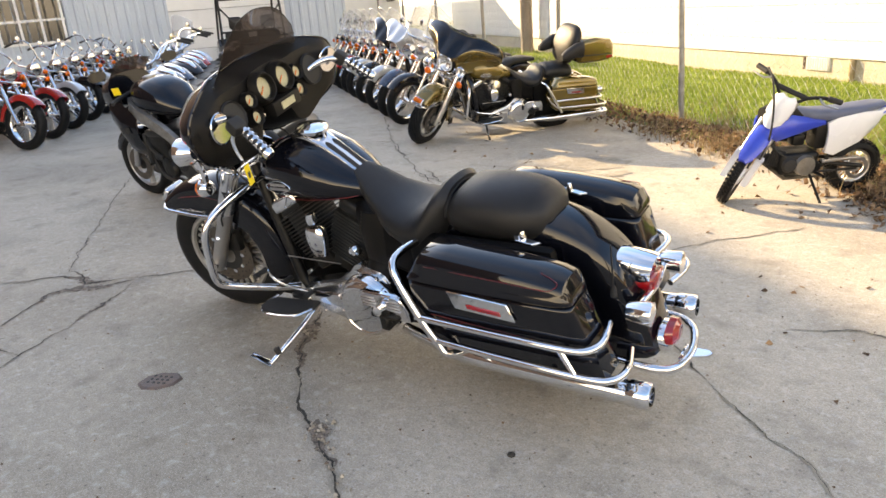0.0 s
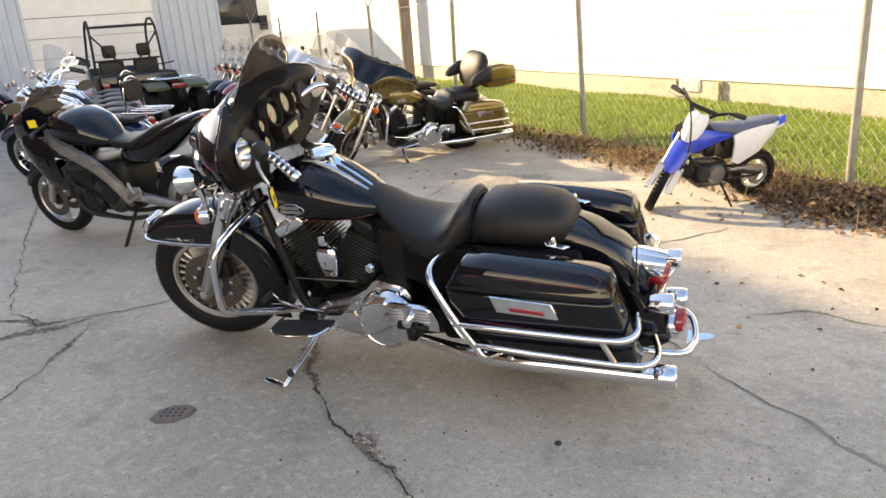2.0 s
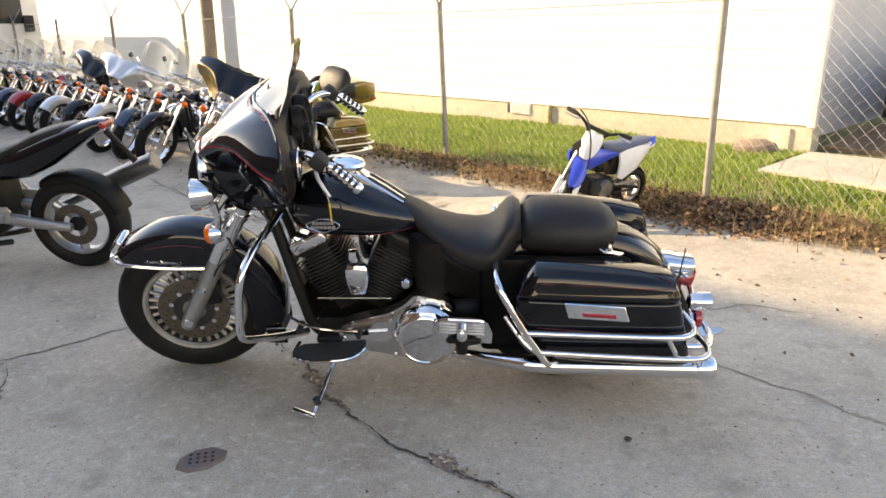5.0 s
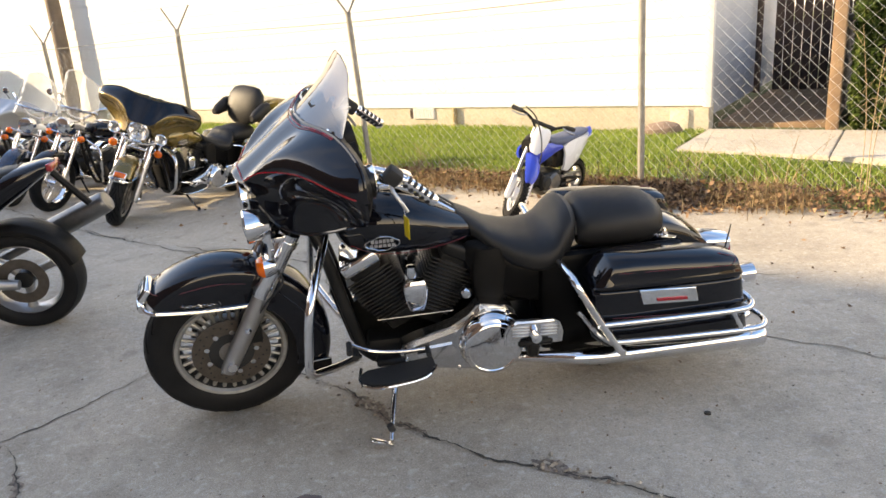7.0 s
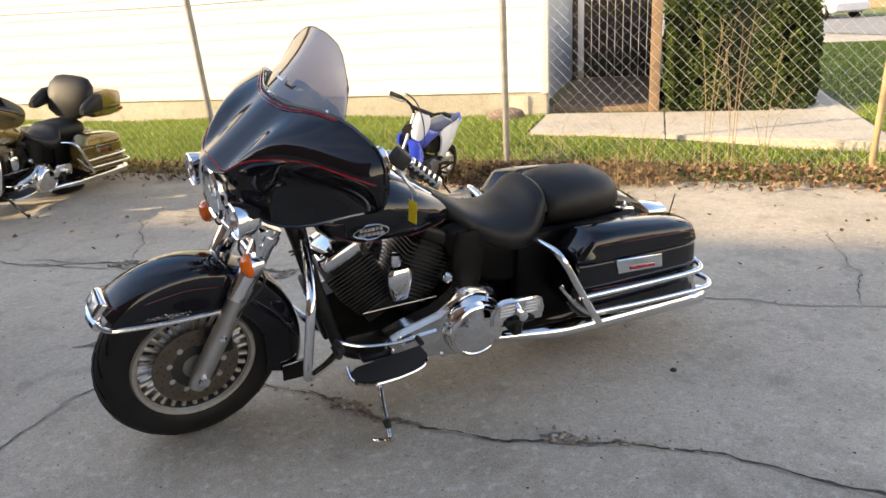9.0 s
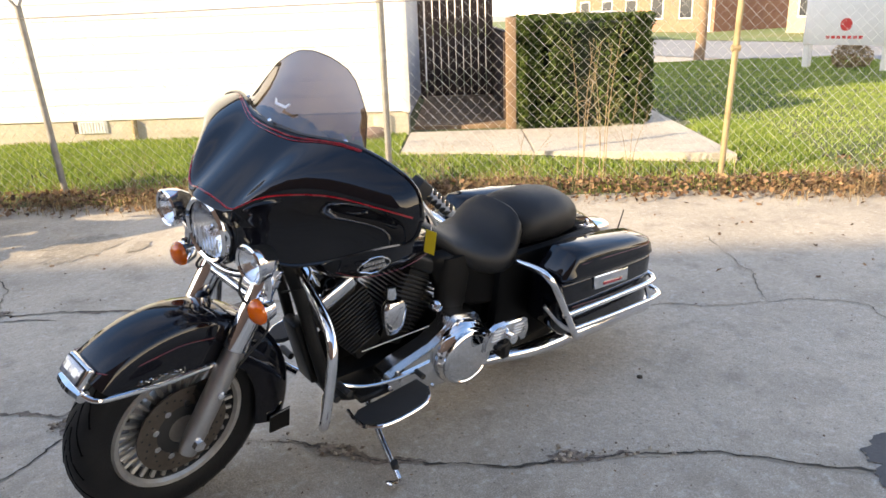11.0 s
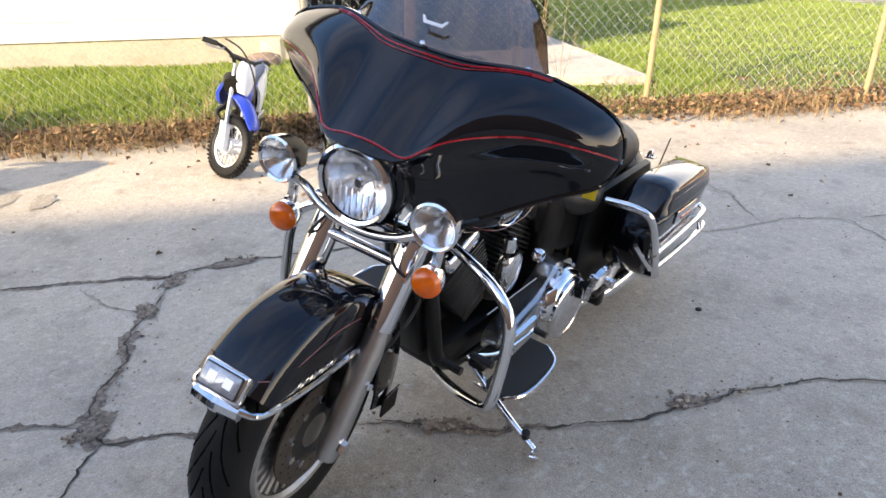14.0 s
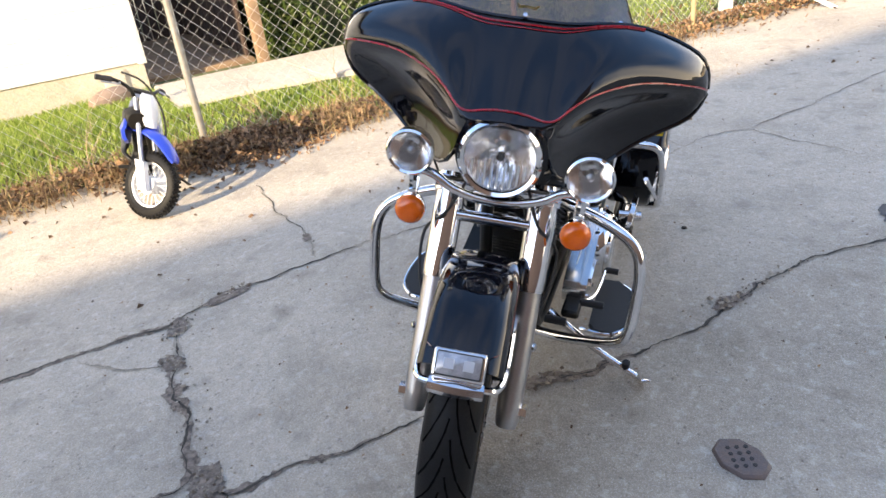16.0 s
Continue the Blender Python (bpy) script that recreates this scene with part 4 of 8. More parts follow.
def touring(name, label, m, paint, second, steer=Matrix(), trunk=False, tag=False, lowers=True, screen=SMOKED, stripes=True, group=""):
    """A full-dress touring motorcycle: x ahead from the rear axle, y to its left, z up."""
    b = thing(name, label, "motorcycle", m, group)
    S = steer

    def P(nm, bm, mt, parent=b, lab=""):
        return part(nm, bm, mt, parent, lab)

    def F(nm, bm, mt, parent=b, lab=""):
        return part(nm, put(bm, bm.verts, S), mt, parent, lab)

    # wheels, mudguards
    cast_wheel(b, S, 1.605, 0.335, 0.335, 0.222, 0.135)
    cast_wheel(b, Matrix(), 0, 0.33, 0.33, 0.215, 0.17, 24)
    guard = F("front_fender", fender_arc(1.605, 0.335, 0.408, 50, 203, 0.1, lambda a: interp(a, [50, 70, 92, 108, 122, 150, 185, 203], [0.07, 0.125, 0.17, 0.168, 0.152, 0.15, 0.15, 0.135]), 36), paint)
    trim = [(1.5, 0.104, 0.562), (1.65, 0.105, 0.573), (1.78, 0.103, 0.59), (1.86, 0.092, 0.602), (1.885, 0.05, 0.612), (1.89, 0, 0.616)]
    F("fender_trim", tube(trim + [(x, -y, z) for x, y, z in reversed(trim[:-1])], 0.0085, 8), CHROME, guard)
    F("fender_trim", tube([(1.885, -0.06, 0.607), (1.893, 0, 0.61), (1.885, 0.06, 0.607)], 0.02, 8), CHROME, guard)
    for s in (-1, 1):
        F("fender_tip", plate([(-0.034, -0.05), (0.05, -0.04), (0.05, 0.03), (-0.034, 0.03)], 0.008, pose(1.25, s * 0.106 + 0.004, 0.2, 90, 0, 0), 0.002), DARK_PLASTIC, guard)
        F("tip_trim", tube([(1.215, s * 0.109, 0.235), (1.3, s * 0.109, 0.235)], 0.004, 6, smooth=0), CHROME, guard)
        script = []
        for i in range(46):
            f = i / 45
            script.append((1.6 + 0.15 * f + 0.004 * math.sin(i * 1.9), s * 0.1045, 0.592 + 0.018 * f + (0.0065 if i not in (0, 1, 24, 25) else 0.012) * math.sin(i * 1.37)))
        F("script_badge", tube(script, 0.0008, 4, smooth=2), CHROME, guard)
        F("pinstripe", tube([(1.845, s * 0.07, 0.676), (1.79, s * 0.092, 0.66), (1.7, s * 0.1, 0.672), (1.6, s * 0.1, 0.678), (1.5, s * 0.1, 0.66)], 0.0013, 5), DIM_STRIPE, guard)
    lamp = F("fender_lamp", box(-0.014, 0.014, -0.06, 0.06, -0.034, 0.034, 0.009, 3, m=pose(1.868, 0, 0.655, 0, -38)), CHROME)
    F("lens", box(-0.004, 0.005, -0.05, 0.05, -0.025, 0.025, 0.004, 2, m=pose(1.8805, 0, 0.665, 0, -38)), LAMP_GLASS if not trunk else AMBER, lamp)
    F("lens_seam", box(-0.004, 0.0035, -0.052, 0.052, -0.027, 0.027, 0.003, 1, m=pose(1.8805, 0, 0.665, 0, -38)), RUBBER, lamp)
    if not trunk:
        for s in (-1, 1):
            F("lens_block", box(0.003, 0.0056, s * 0.022 - 0.013, s * 0.022 + 0.013, -0.012, 0.014, 0.002, 1, m=pose(1.8805, 0, 0.665, 0, -38)), SILVER_PAINT, lamp)

    # fork, lamps
    for s in (-1, 1):
        leg = F("fork_slider", tube([(1.63, s * 0.128, 0.29), (1.6, s * 0.128, 0.345), (1.44, s * 0.128, 0.62)], [0.027, 0.034, 0.035], 16, smooth=3), SLIDER)
        F("fork_cover", tube([(1.44, s * 0.128, 0.62), (1.435, s * 0.128, 0.635), (1.305, s * 0.126, 0.86)], [0.034, 0.04, 0.041], 16, smooth=3), CHROME, leg)
        F("axle_nut", lathe([(0.004, -0.02), (0.02, -0.02), (0.02, 0.02), (0.004, 0.02)], 6, spin((1.607, s * 0.155, 0.333), (0, s, 0))), CHROME, leg)
        F("bolt", lathe([(0.003, 0), (0.013, 0), (0.01, 0.012), (0.003, 0.014)], 8, spin((1.52, s * 0.16, 0.485), (0.5, s, 0.2))), CHROME, leg)
        F("caliper", box(1.47, 1.56, s * 0.075 - 0.028, s * 0.075 + 0.028, 0.375, 0.48, 0.014, 2), ENGINE, leg)
        lampx = F("passing_lamp", lathe([(0.012, -0.07), (0.035, -0.062), (0.055, -0.03), (0.06, 0), (0.062, 0.016), (0.057, 0.021), (0.052, 0.016)], 32, axis((1.44, s * 0.226, 0.962), (1, s * 0.02, -0.03)), end=False), CHROME)
        F("reflector", faceted(axis((1.44, s * 0.226, 0.962), (1, s * 0.02, -0.03)), ((0.004, -0.04), (0.014, -0.036), (0.024, -0.028), (0.034, -0.016), (0.044, -0.002), (0.054, 0.012)), 20, 0.0014), REFLECTOR, lampx)
        F("bulb", lathe([(0.003, -0.03), (0.011, -0.03), (0.011, 0.0), (0.003, 0.008)], 12, axis((1.44, s * 0.226, 0.962), (1, s * 0.02, -0.03))), SATIN, lampx)
        F("lens", lathe([(0.003, 0.028), (0.03, 0.025), (0.054, 0.013)], 28, axis((1.44, s * 0.226, 0.962), (1, s * 0.02, -0.03)), end=False), LENS, lampx)
        F("bracket", tube([(1.39, s * 0.222, 0.92), (1.385, s * 0.222, 0.86), (1.395, s * 0.221, 0.80)], 0.014, 8), CHROME, lampx)
        sig = F("turn_signal", lathe([(0.008, -0.05), (0.03, -0.042), (0.04, -0.015), (0.041, 0.0)], 28, axis((1.42, s * 0.221, 0.788), (1, 0, -0.02))), CHROME)
        F("lens", lathe([(0.041, 0.0), (0.039, 0.012), (0.028, 0.024), (0.012, 0.028), (0.002, 0.028)], 28, axis((1.42, s * 0.221, 0.788), (1, 0, -0.02))), AMBER, sig)
    bar = [(1.395, 0.235, 0.9), (1.405, 0.17, 0.893), (1.415, 0.12, 0.868), (1.42, 0.06, 0.852), (1.422, 0, 0.848)]
    F("light_bar", tube(bar + [(x, -y, z) for x, y, z in reversed(bar[:-1])], 0.0125, 10), CHROME)
    for s in (-1, 1):
        F("brake_hose", tube([(1.34, s * 0.07, 0.9), (1.42, s * 0.12, 0.8), (1.36, s * 0.185, 0.7), (1.44, s * 0.175, 0.6), (1.5, s * 0.12, 0.48)], 0.0045, 6), RUBBER)
        F("cable", tube([(1.3, s * 0.16, 0.93), (1.22, s * 0.2, 0.86), (1.2, s * 0.15, 0.76), (1.22, s * 0.06, 0.7)], 0.004, 6), RUBBER)
        F("fork_clamp", lathe([(0.034, -0.014), (0.047, -0.012), (0.047, 0.012), (0.034, 0.014)], 18, axis((1.325, s * 0.126, 0.826), (-0.5, 0, 0.87)), closed=True), CHROME)
        F("lamp_bolt", lathe([(0.002, 0.012), (0.012, 0.01), (0.013, 0)], 8, axis((1.4, s * 0.221, 0.83), (1, 0, 0))), CHROME)
    F("fork_brace", box(1.33, 1.375, -0.17, 0.17, 0.845, 0.87, 0.008, 2), CHROME)
    F("fork_cross_tube", tube([(1.372, -0.13, 0.77), (1.372, 0.13, 0.77)], 0.017, 12, smooth=0), CHROME)
    head = F("headlight", lathe([(0.03, -0.12), (0.085, -0.1), (0.098, -0.03), (0.1, 0.0), (0.106, 0.008), (0.106, 0.028), (0.098, 0.036), (0.09, 0.03)], 48, axis((1.425, 0, 0.978), (1, 0, -0.03)), end=False), CHROME)
    F("reflector", faceted(axis((1.425, 0, 0.978), (1, 0, -0.03)), ((0.005, -0.05), (0.018, -0.047), (0.03, -0.04), (0.042, -0.033), (0.054, -0.022), (0.066, -0.01), (0.078, 0.006), (0.0895, 0.022)), 28, 0.003), REFLECTOR, head)
    F("bulb", lathe([(0.004, -0.04), (0.0135, -0.04), (0.0145, 0.006), (0.011, 0.01), (0.009, 0.004)], 18, axis((1.425, 0, 0.978), (1, 0, -0.03)), end=False), CHROME, head)
    F("bulb_cap", lathe([(0.002, 0.006), (0.0095, 0.005), (0.0095, -0.01)], 14, axis((1.425, 0, 0.978), (1, 0, -0.03))), RUBBER, head)
    for k in range(-4, 5):
        y = 0.0165 * k
        F("flute", tube([(1.457, y, 0.972), (1.455, y, 0.978 - 0.9 * math.sqrt(0.086 ** 2 - y * y))], 0.0032, 6, smooth=0), REFLECTOR, head)
    F("lens", lathe([(0.003, 0.042), (0.045, 0.038), (0.09, 0.026)], 40, axis((1.425, 0, 0.978), (1, 0, -0.03)), end=False), LENS, head)
    F("headlight_nacelle", lathe([(0.05, -0.14), (0.1, -0.12), (0.118, -0.03), (0.118, -0.006), (0.104, -0.002)], 40, axis((1.425, 0, 0.978), (1, 0, -0.03)), end=False), paint if not second else second, head)

    # batwing fairing
    rows = fairing_shell()
    fair = F("fairing", loft([r[:17] for r in rows] if second else rows, closed=False, caps=False), second or paint, b, "glossy batwing fairing")
    if second:
        F("fairing_skirt", loft([r[16:] for r in rows], closed=False, caps=False), paint, fair)
    inner = []
    for row in rows:
        top, low = row[0], row[-1]
        line = []
        for i in range(9):
            f = i / 8
            p = top.lerp(low, f)
            p.x = min(p.x, interp(abs(p.y), [0, 0.25, 0.42, 0.5], [1.09, 1.085, 1.06, 1.06])) - (0.0 if abs(p.y) > 0.47 else 0.02 * math.sin(math.pi * f))
            line.append(p)
        inner.append([top] + [Vector((p.x, p.y * (0.975 if abs(p.y) < 0.505 else 1.0), p.z)) for p in line[1:-1]] + [low])
    dash = F("inner_fairing", loft(inner, closed=False, caps=False), DARK_PLASTIC, b, "matt dark instrument panel")
    for k in (0, -1):
        bm = bmesh.new()
        bm.faces.new([bm.verts.new(p) for p in rows[k] + list(reversed(inner[k][1:-1]))])
        bmesh.ops.triangulate(bm, faces=bm.faces)
        F("fairing_tip", bm, second or paint, fair)
    rim = [row[0] for row in rows]
    F("edge_bead", tube(rim, 0.006, 6, smooth=0), paint, fair)
    F("edge_bead", tube([row[-1] for row in rows], 0.006, 6, smooth=0), paint, fair)
    for y, z, r in ((0.075, 1.175, 0.05), (-0.06, 1.175, 0.05), (0.175, 1.16, 0.026), (-0.165, 1.16, 0.026), (0.165, 1.085, 0.026), (-0.16, 1.085, 0.026)):
        M = axis((1.05, y, z), (-1, 0, 0.2))
        g = F("gauge", lathe([(r * 1.4, -0.01), (r * 1.28, 0.02), (r * 1.14, r * 0.6), (r * 1.04, r * 0.56), (r * 0.9, 0.002)], 28, M, end=False), DARK_PLASTIC)
        F("dial", lathe([(0.002, 0.004), (r * 0.94, 0.004), (r * 0.94, 0.0), (0.002, 0.0)], 24, M), CREAM_DIAL, g)
        F("gauge_ring", lathe([(r * 0.86, 0.005), (r * 0.93, 0.005), (r * 0.93, 0.008), (r * 0.86, 0.008)], 24, M, closed=True), RUBBER, g)
        F("needle", box(-0.002, 0.002, -0.006, r * 0.7, 0.007, 0.009, m=M @ pose(0, 0, 0, 0, 0, 130)), AMBER, g)
    F("radio", box(1.0, 1.06, -0.095, 0.095, 1.055, 1.115, 0.006, 2), DARK_PLASTIC, dash)
    F("display", box(0.996, 1.0, -0.045, 0.045, 1.07, 1.1), CREAM_DIAL, dash)
    for s in (-1, 1):
        F("speaker", lathe([(0.002, 0.006), (0.06, 0.006), (0.066, 0.014), (0.07, 0.0)], 28, axis((1.055, s * 0.285, 1.13), (-1, 0, 0.15))), RUBBER, dash)
        mir = F("mirror", lathe([(0.01, -0.03), (0.045, -0.02), (0.056, 0.0), (0.053, 0.004)], 28, axis((1.025, s * 0.395, 1.135), (-1, 0.3 * (s < 0), -0.03 - 0.25 * (s < 0))) @ Matrix.Diagonal((1.0, 1.1, 1, 1)), end=False), CHROME)
        F("mirror_glass", lathe([(0.002, 0.003), (0.05, 0.003), (0.05, -0.001), (0.002, -0.001)], 28, axis((1.025, s * 0.395, 1.135), (-1, 0.3 * (s < 0), -0.03 - 0.25 * (s < 0))) @ Matrix.Diagonal((1.0, 1.1, 1, 1))), CHROME, mir)
    if stripes:
        for s in (-1, 1):
            low = [rows[20 + s * i] for i in range(0, 20)]
            spots = [13, 13, 13.2, 13.8, 14.8, 15.8, 16.8, 17.8, 18.6, 19.2] + [19.5] * 9
            line = [r[int(f)].lerp(r[int(f) + 1], f % 1) + Vector((0.0014, 0, 0.0006)) for r, f in zip(low, spots)]
            F("pinstripe", tube(line, 0.0029, 5, smooth=3), STRIPE, fair)
            for f, r0 in ((0.0, 0.0026), (1.0, 0.0014)):
                line = [r[1].lerp(r[2], 0.3 + f * 0.7) + Vector((0.001, 0, 0.0015)) for r in low[0:12]]
                F("pinstripe", tube(line, r0, 5, smooth=2), STRIPE, fair)
    # screen
    wide, n = [], 15
    for i in range(n):
        y = -0.285 + 0.57 * i / (n - 1)
        base = Vector((interp(abs(y), [0, 0.1, 0.2, 0.285], [1.225, 1.21, 1.17, 1.1]), y, interp(abs(y), [0, 0.2, 0.285], [1.262, 1.258, 1.252])))
        zt = interp(abs(y), [0, 0.06, 0.12, 0.17, 0.21, 0.245, 0.27, 0.285], [1.468, 1.464, 1.448, 1.42, 1.385, 1.34, 1.3, 1.262])
        up = (zt - base.z) / 0.21
        wide.append([base + Vector((-0.19 * up * f - 0.02 * math.sin(f * 3.1) * up, 0, (zt - base.z) * f)) for f in (0, 0.2, 0.4, 0.6, 0.8, 1.0)])
    if not screen:
        wide = [[w[0].lerp(q, 0.12) for q in w] for w in wide]
    ws = F("windscreen", loft(wide, closed=False, caps=False), screen or BLACK_PAINT, b, "low smoked windscreen")
    F("screen_edge", tube([w[-1] for w in wide], 0.0014, 5, smooth=0), DARK_PLASTIC, ws)
    F("gasket", tube([w[0] for w in wide], 0.005, 5, smooth=0), RUBBER, ws)
    for y in (0, 0.24, -0.24):
        j = round((y + 0.285) / 0.57 * (n - 1))
        F("screw", lathe([(0.002, 0.004), (0.006, 0.003), (0.007, 0)], 10, axis(wide[j][0] + Vector((0.0, 0, 0.022)), (0.6, 0, 0.7))), CHROME, ws)
    if stripes:
        F("badge", plate([(-0.036, 0.012), (-0.026, -0.006), (0.026, -0.006), (0.036, 0.012), (0.03, 0.012), (0.022, 0.002), (-0.022, 0.002), (-0.03, 0.012)], 0.003, Matrix.Translation(wide[7][1] + Vector((0.006, 0, 0.022))) @ Matrix(((0, -0.6, 0.8, 0), (1, 0, 0, 0), (0, 0.8, 0.6, 0), (0, 0, 0, 1)))), WHITE_GLOSS, ws, "white bent bar mark")

    # handlebar
    bars = [(1.16, 0, 1.03), (1.14, 0.1, 1.04), (1.09, 0.22, 1.11), (1.01, 0.33, 1.15), (0.92, 0.39, 1.125), (0.825, 0.413, 1.038)]
    hb = F("handlebar", tube([(x, -y, z) for x, y, z in reversed(bars[1:])] + bars, 0.0127, 10), CHROME)
    for s in (-1, 1):
        gp = [(0.915, s * 0.391, 1.12), (0.87, s * 0.402, 1.08), (0.825, s * 0.413, 1.038)]
        g = F("grip", tube(gp, 0.0195, 16, smooth=3), CHROME, hb, "chrome grip with black rubber pads")
        along = (Vector(gp[2]) - Vector(gp[0])).normalized()
        for i in range(5):
            p = Vector(gp[0]).lerp(Vector(gp[2]), 0.1 + 0.19 * i)
            for k in range(4):
                M = axis(p, along) @ pose(0, 0, 0, 0, 0, 90 * k + 45) @ pose(0.0185, 0, 0, 0, 90, 0)
                F("grip_pad", lathe([(0.002, 0.004), (0.0075, 0.0035), (0.0095, 0.001), (0.0095, -0.002)], 12, M @ Matrix.Diagonal((0.85, 1.3, 1, 1))), RUBBER, g)
        F("grip_cap", lathe([(0.004, 0.012), (0.019, 0.01), (0.0225, 0), (0.0225, -0.012)], 14, axis(gp[2], Vector(gp[2]) - Vector(gp[0]))), CHROME, g)
        F("switch_box", box(-0.03, 0.03, -0.028, 0.028, -0.028, 0.03, 0.012, 2, m=axis(Vector((0.955, s * 0.39, 1.142)), Vector(gp[2]) - Vector(gp[0]))), RUBBER, hb)
        F("lever", tube([(0.965, s * 0.385, 1.125), (0.965, s * 0.42, 1.1), (0.945, s * 0.442, 1.065), (0.925, s * 0.45, 1.03)], [0.01, 0.007, 0.007, 0.006], 8), SATIN, hb)
    if tag:
        F("price_tag", plate([(-0.019, -0.04), (0.019, -0.04), (0.019, 0.04), (-0.019, 0.04)], 0.0015, pose(0.93, 0.437, 0.965, 90, 0, -78)), YELLOW_TAG, hb, "yellow price tag")
        F("tag_string", tube([(0.94, 0.44, 1.06), (0.931, 0.437, 1.008)], 0.001, 4, smooth=0), WHITE_GLOSS, hb)

        F("tag_print", box(-0.009, 0.009, -0.012, 0.012, 0.0016, 0.0021, m=pose(0.93, 0.437, 0.965, 90, 0, -78)), RUBBER, hb)

    # tank, console
    tank = P("fuel_tank", loft([oval(x, 0, (zt + zb) / 2, ry, (zt - zb) / 2, 32, 2.5) for x, zt, zb, ry in ((1.13, 0.87, 0.80, 0.05), (1.11, 0.91, 0.76, 0.1), (1.07, 0.936, 0.725, 0.152), (0.98, 0.962, 0.708, 0.188), (0.88, 0.956, 0.705, 0.192),
             (0.78, 0.912, 0.704, 0.178), (0.69, 0.86, 0.708, 0.146), (0.61, 0.812, 0.716, 0.1), (0.56, 0.785, 0.726, 0.062))]), paint)
    con = P("console", loft([oval(x, 0, z, w, 0.016, 20, 3.4) for x, z, w in ((0.96, 0.958, 0.03), (0.94, 0.966, 0.058), (0.87, 0.966, 0.066), (0.8, 0.925, 0.05), (0.72, 0.874, 0.045), (0.64, 0.817, 0.046), (0.595, 0.79, 0.042), (0.58, 0.785, 0.03))]), CHROME, tank)
    for s in (-1, 1):
        P("console_slot", loft([oval(x, s * 0.022, z, w, 0.004, 12, 3.4) for x, z, w in ((0.79, 0.9335, 0.006), (0.775, 0.925, 0.013), (0.7, 0.876, 0.011), (0.65, 0.8405, 0.011), (0.64, 0.834, 0.005))]), RUBBER, con)
    P("fuel_door", lathe([(0.066, 0), (0.068, 0.014), (0.062, 0.024), (0.035, 0.031), (0.002, 0.033)], 36, axis((0.872, 0, 0.976), (-0.12, 0, 1))), CHROME, con)
    for s in (-1, 1):
        bm = tube([(0.066 * math.cos(a), (0.021 + 0.006 * (abs(math.cos(a)) < 0.5)) * math.sin(a), 0) for a in (2 * math.pi * i / 24 for i in range(24))], 0.0028, 6, closed=True, smooth=1)
        em = P("emblem", put(bm, bm.verts, pose(0.952, s * 0.1915, 0.797, 94, 0, 0)), CHROME, tank, "chrome oval badge")
        bm = bmesh.new()
        for i in range(6):
            box(0.91 + i * 0.0145, 0.921 + i * 0.0145, s * 0.1905 - 0.003, s * 0.1905 + 0.003, 0.8, 0.812, bm=bm)
            box(0.904 + i * 0.0165, 0.917 + i * 0.0165, s * 0.1905 - 0.003, s * 0.1905 + 0.003, 0.783, 0.794, bm=bm)
        part("badge_lettering", bm, SATIN, em, kind="stuff")
        if stripes:
            P("pinstripe", tube([(1.08, s * 0.12, 0.89), (0.98, s * 0.165, 0.888), (0.85, s * 0.172, 0.865), (0.74, s * 0.148, 0.828), (0.65, s * 0.108, 0.79), (0.59, s * 0.082, 0.756)], 0.0016, 5), DIM_STRIPE, tank)
            P("pinstripe", tube([(1.07, s * 0.142, 0.78), (0.98, s * 0.17, 0.75), (0.85, s * 0.173, 0.741), (0.74, s * 0.152, 0.742), (0.65, s * 0.118, 0.745), (0.59, s * 0.082, 0.75)], 0.0013, 5), DIM_STRIPE, tank)

    # seat
    seat = P("seat", loft([oval(x, 0, (zt + zb) / 2, ry, (zt - zb) / 2, 30, 2.6) for x, zt, zb, ry in ((0.665, 0.828, 0.812, 0.03), (0.645, 0.842, 0.785, 0.062), (0.59, 0.812, 0.715, 0.1), (0.52, 0.762, 0.645, 0.135), (0.44, 0.728, 0.595, 0.178), (0.36, 0.712, 0.57, 0.203),
             (0.31, 0.718, 0.565, 0.208), (0.275, 0.742, 0.57, 0.204), (0.25, 0.782, 0.58, 0.192), (0.23, 0.812, 0.6, 0.178), (0.205, 0.824, 0.62, 0.162), (0.18, 0.812, 0.66, 0.125))]), VINYL, b, "black vinyl rider seat")
    P("pillion", loft([oval(x, 0, (zt + zb) / 2, ry, (zt - zb) / 2, 30, 2.25) for x, zt, zb, ry in ((0.185, 0.76, 0.69, 0.1), (0.172, 0.79, 0.64, 0.14), (0.13, 0.822, 0.622, 0.166), (0.03, 0.83, 0.612, 0.172), (-0.07, 0.826, 0.612, 0.168),
             (-0.145, 0.812, 0.62, 0.152), (-0.19, 0.786, 0.64, 0.118), (-0.212, 0.755, 0.67, 0.07))]), VINYL, seat, "black pillion pad")
    P("seat_welt", tube([(0.182, 0.135 * math.cos(a), 0.715 + 0.082 * math.sin(a)) for a in (math.pi * i / 12 for i in range(13))], 0.006, 6, smooth=0), VINYL, seat)

    # rear mudguard, lamps
    crown = [(0.3, 0.66), (0.15, 0.715), (0.0, 0.735), (-0.15, 0.73), (-0.28, 0.693), (-0.4, 0.612), (-0.49, 0.49), (-0.545, 0.36), (-0.57, 0.25)]
    line = smooth_line([(x, 0, z) for x, z in crown], 4)
    rings = []
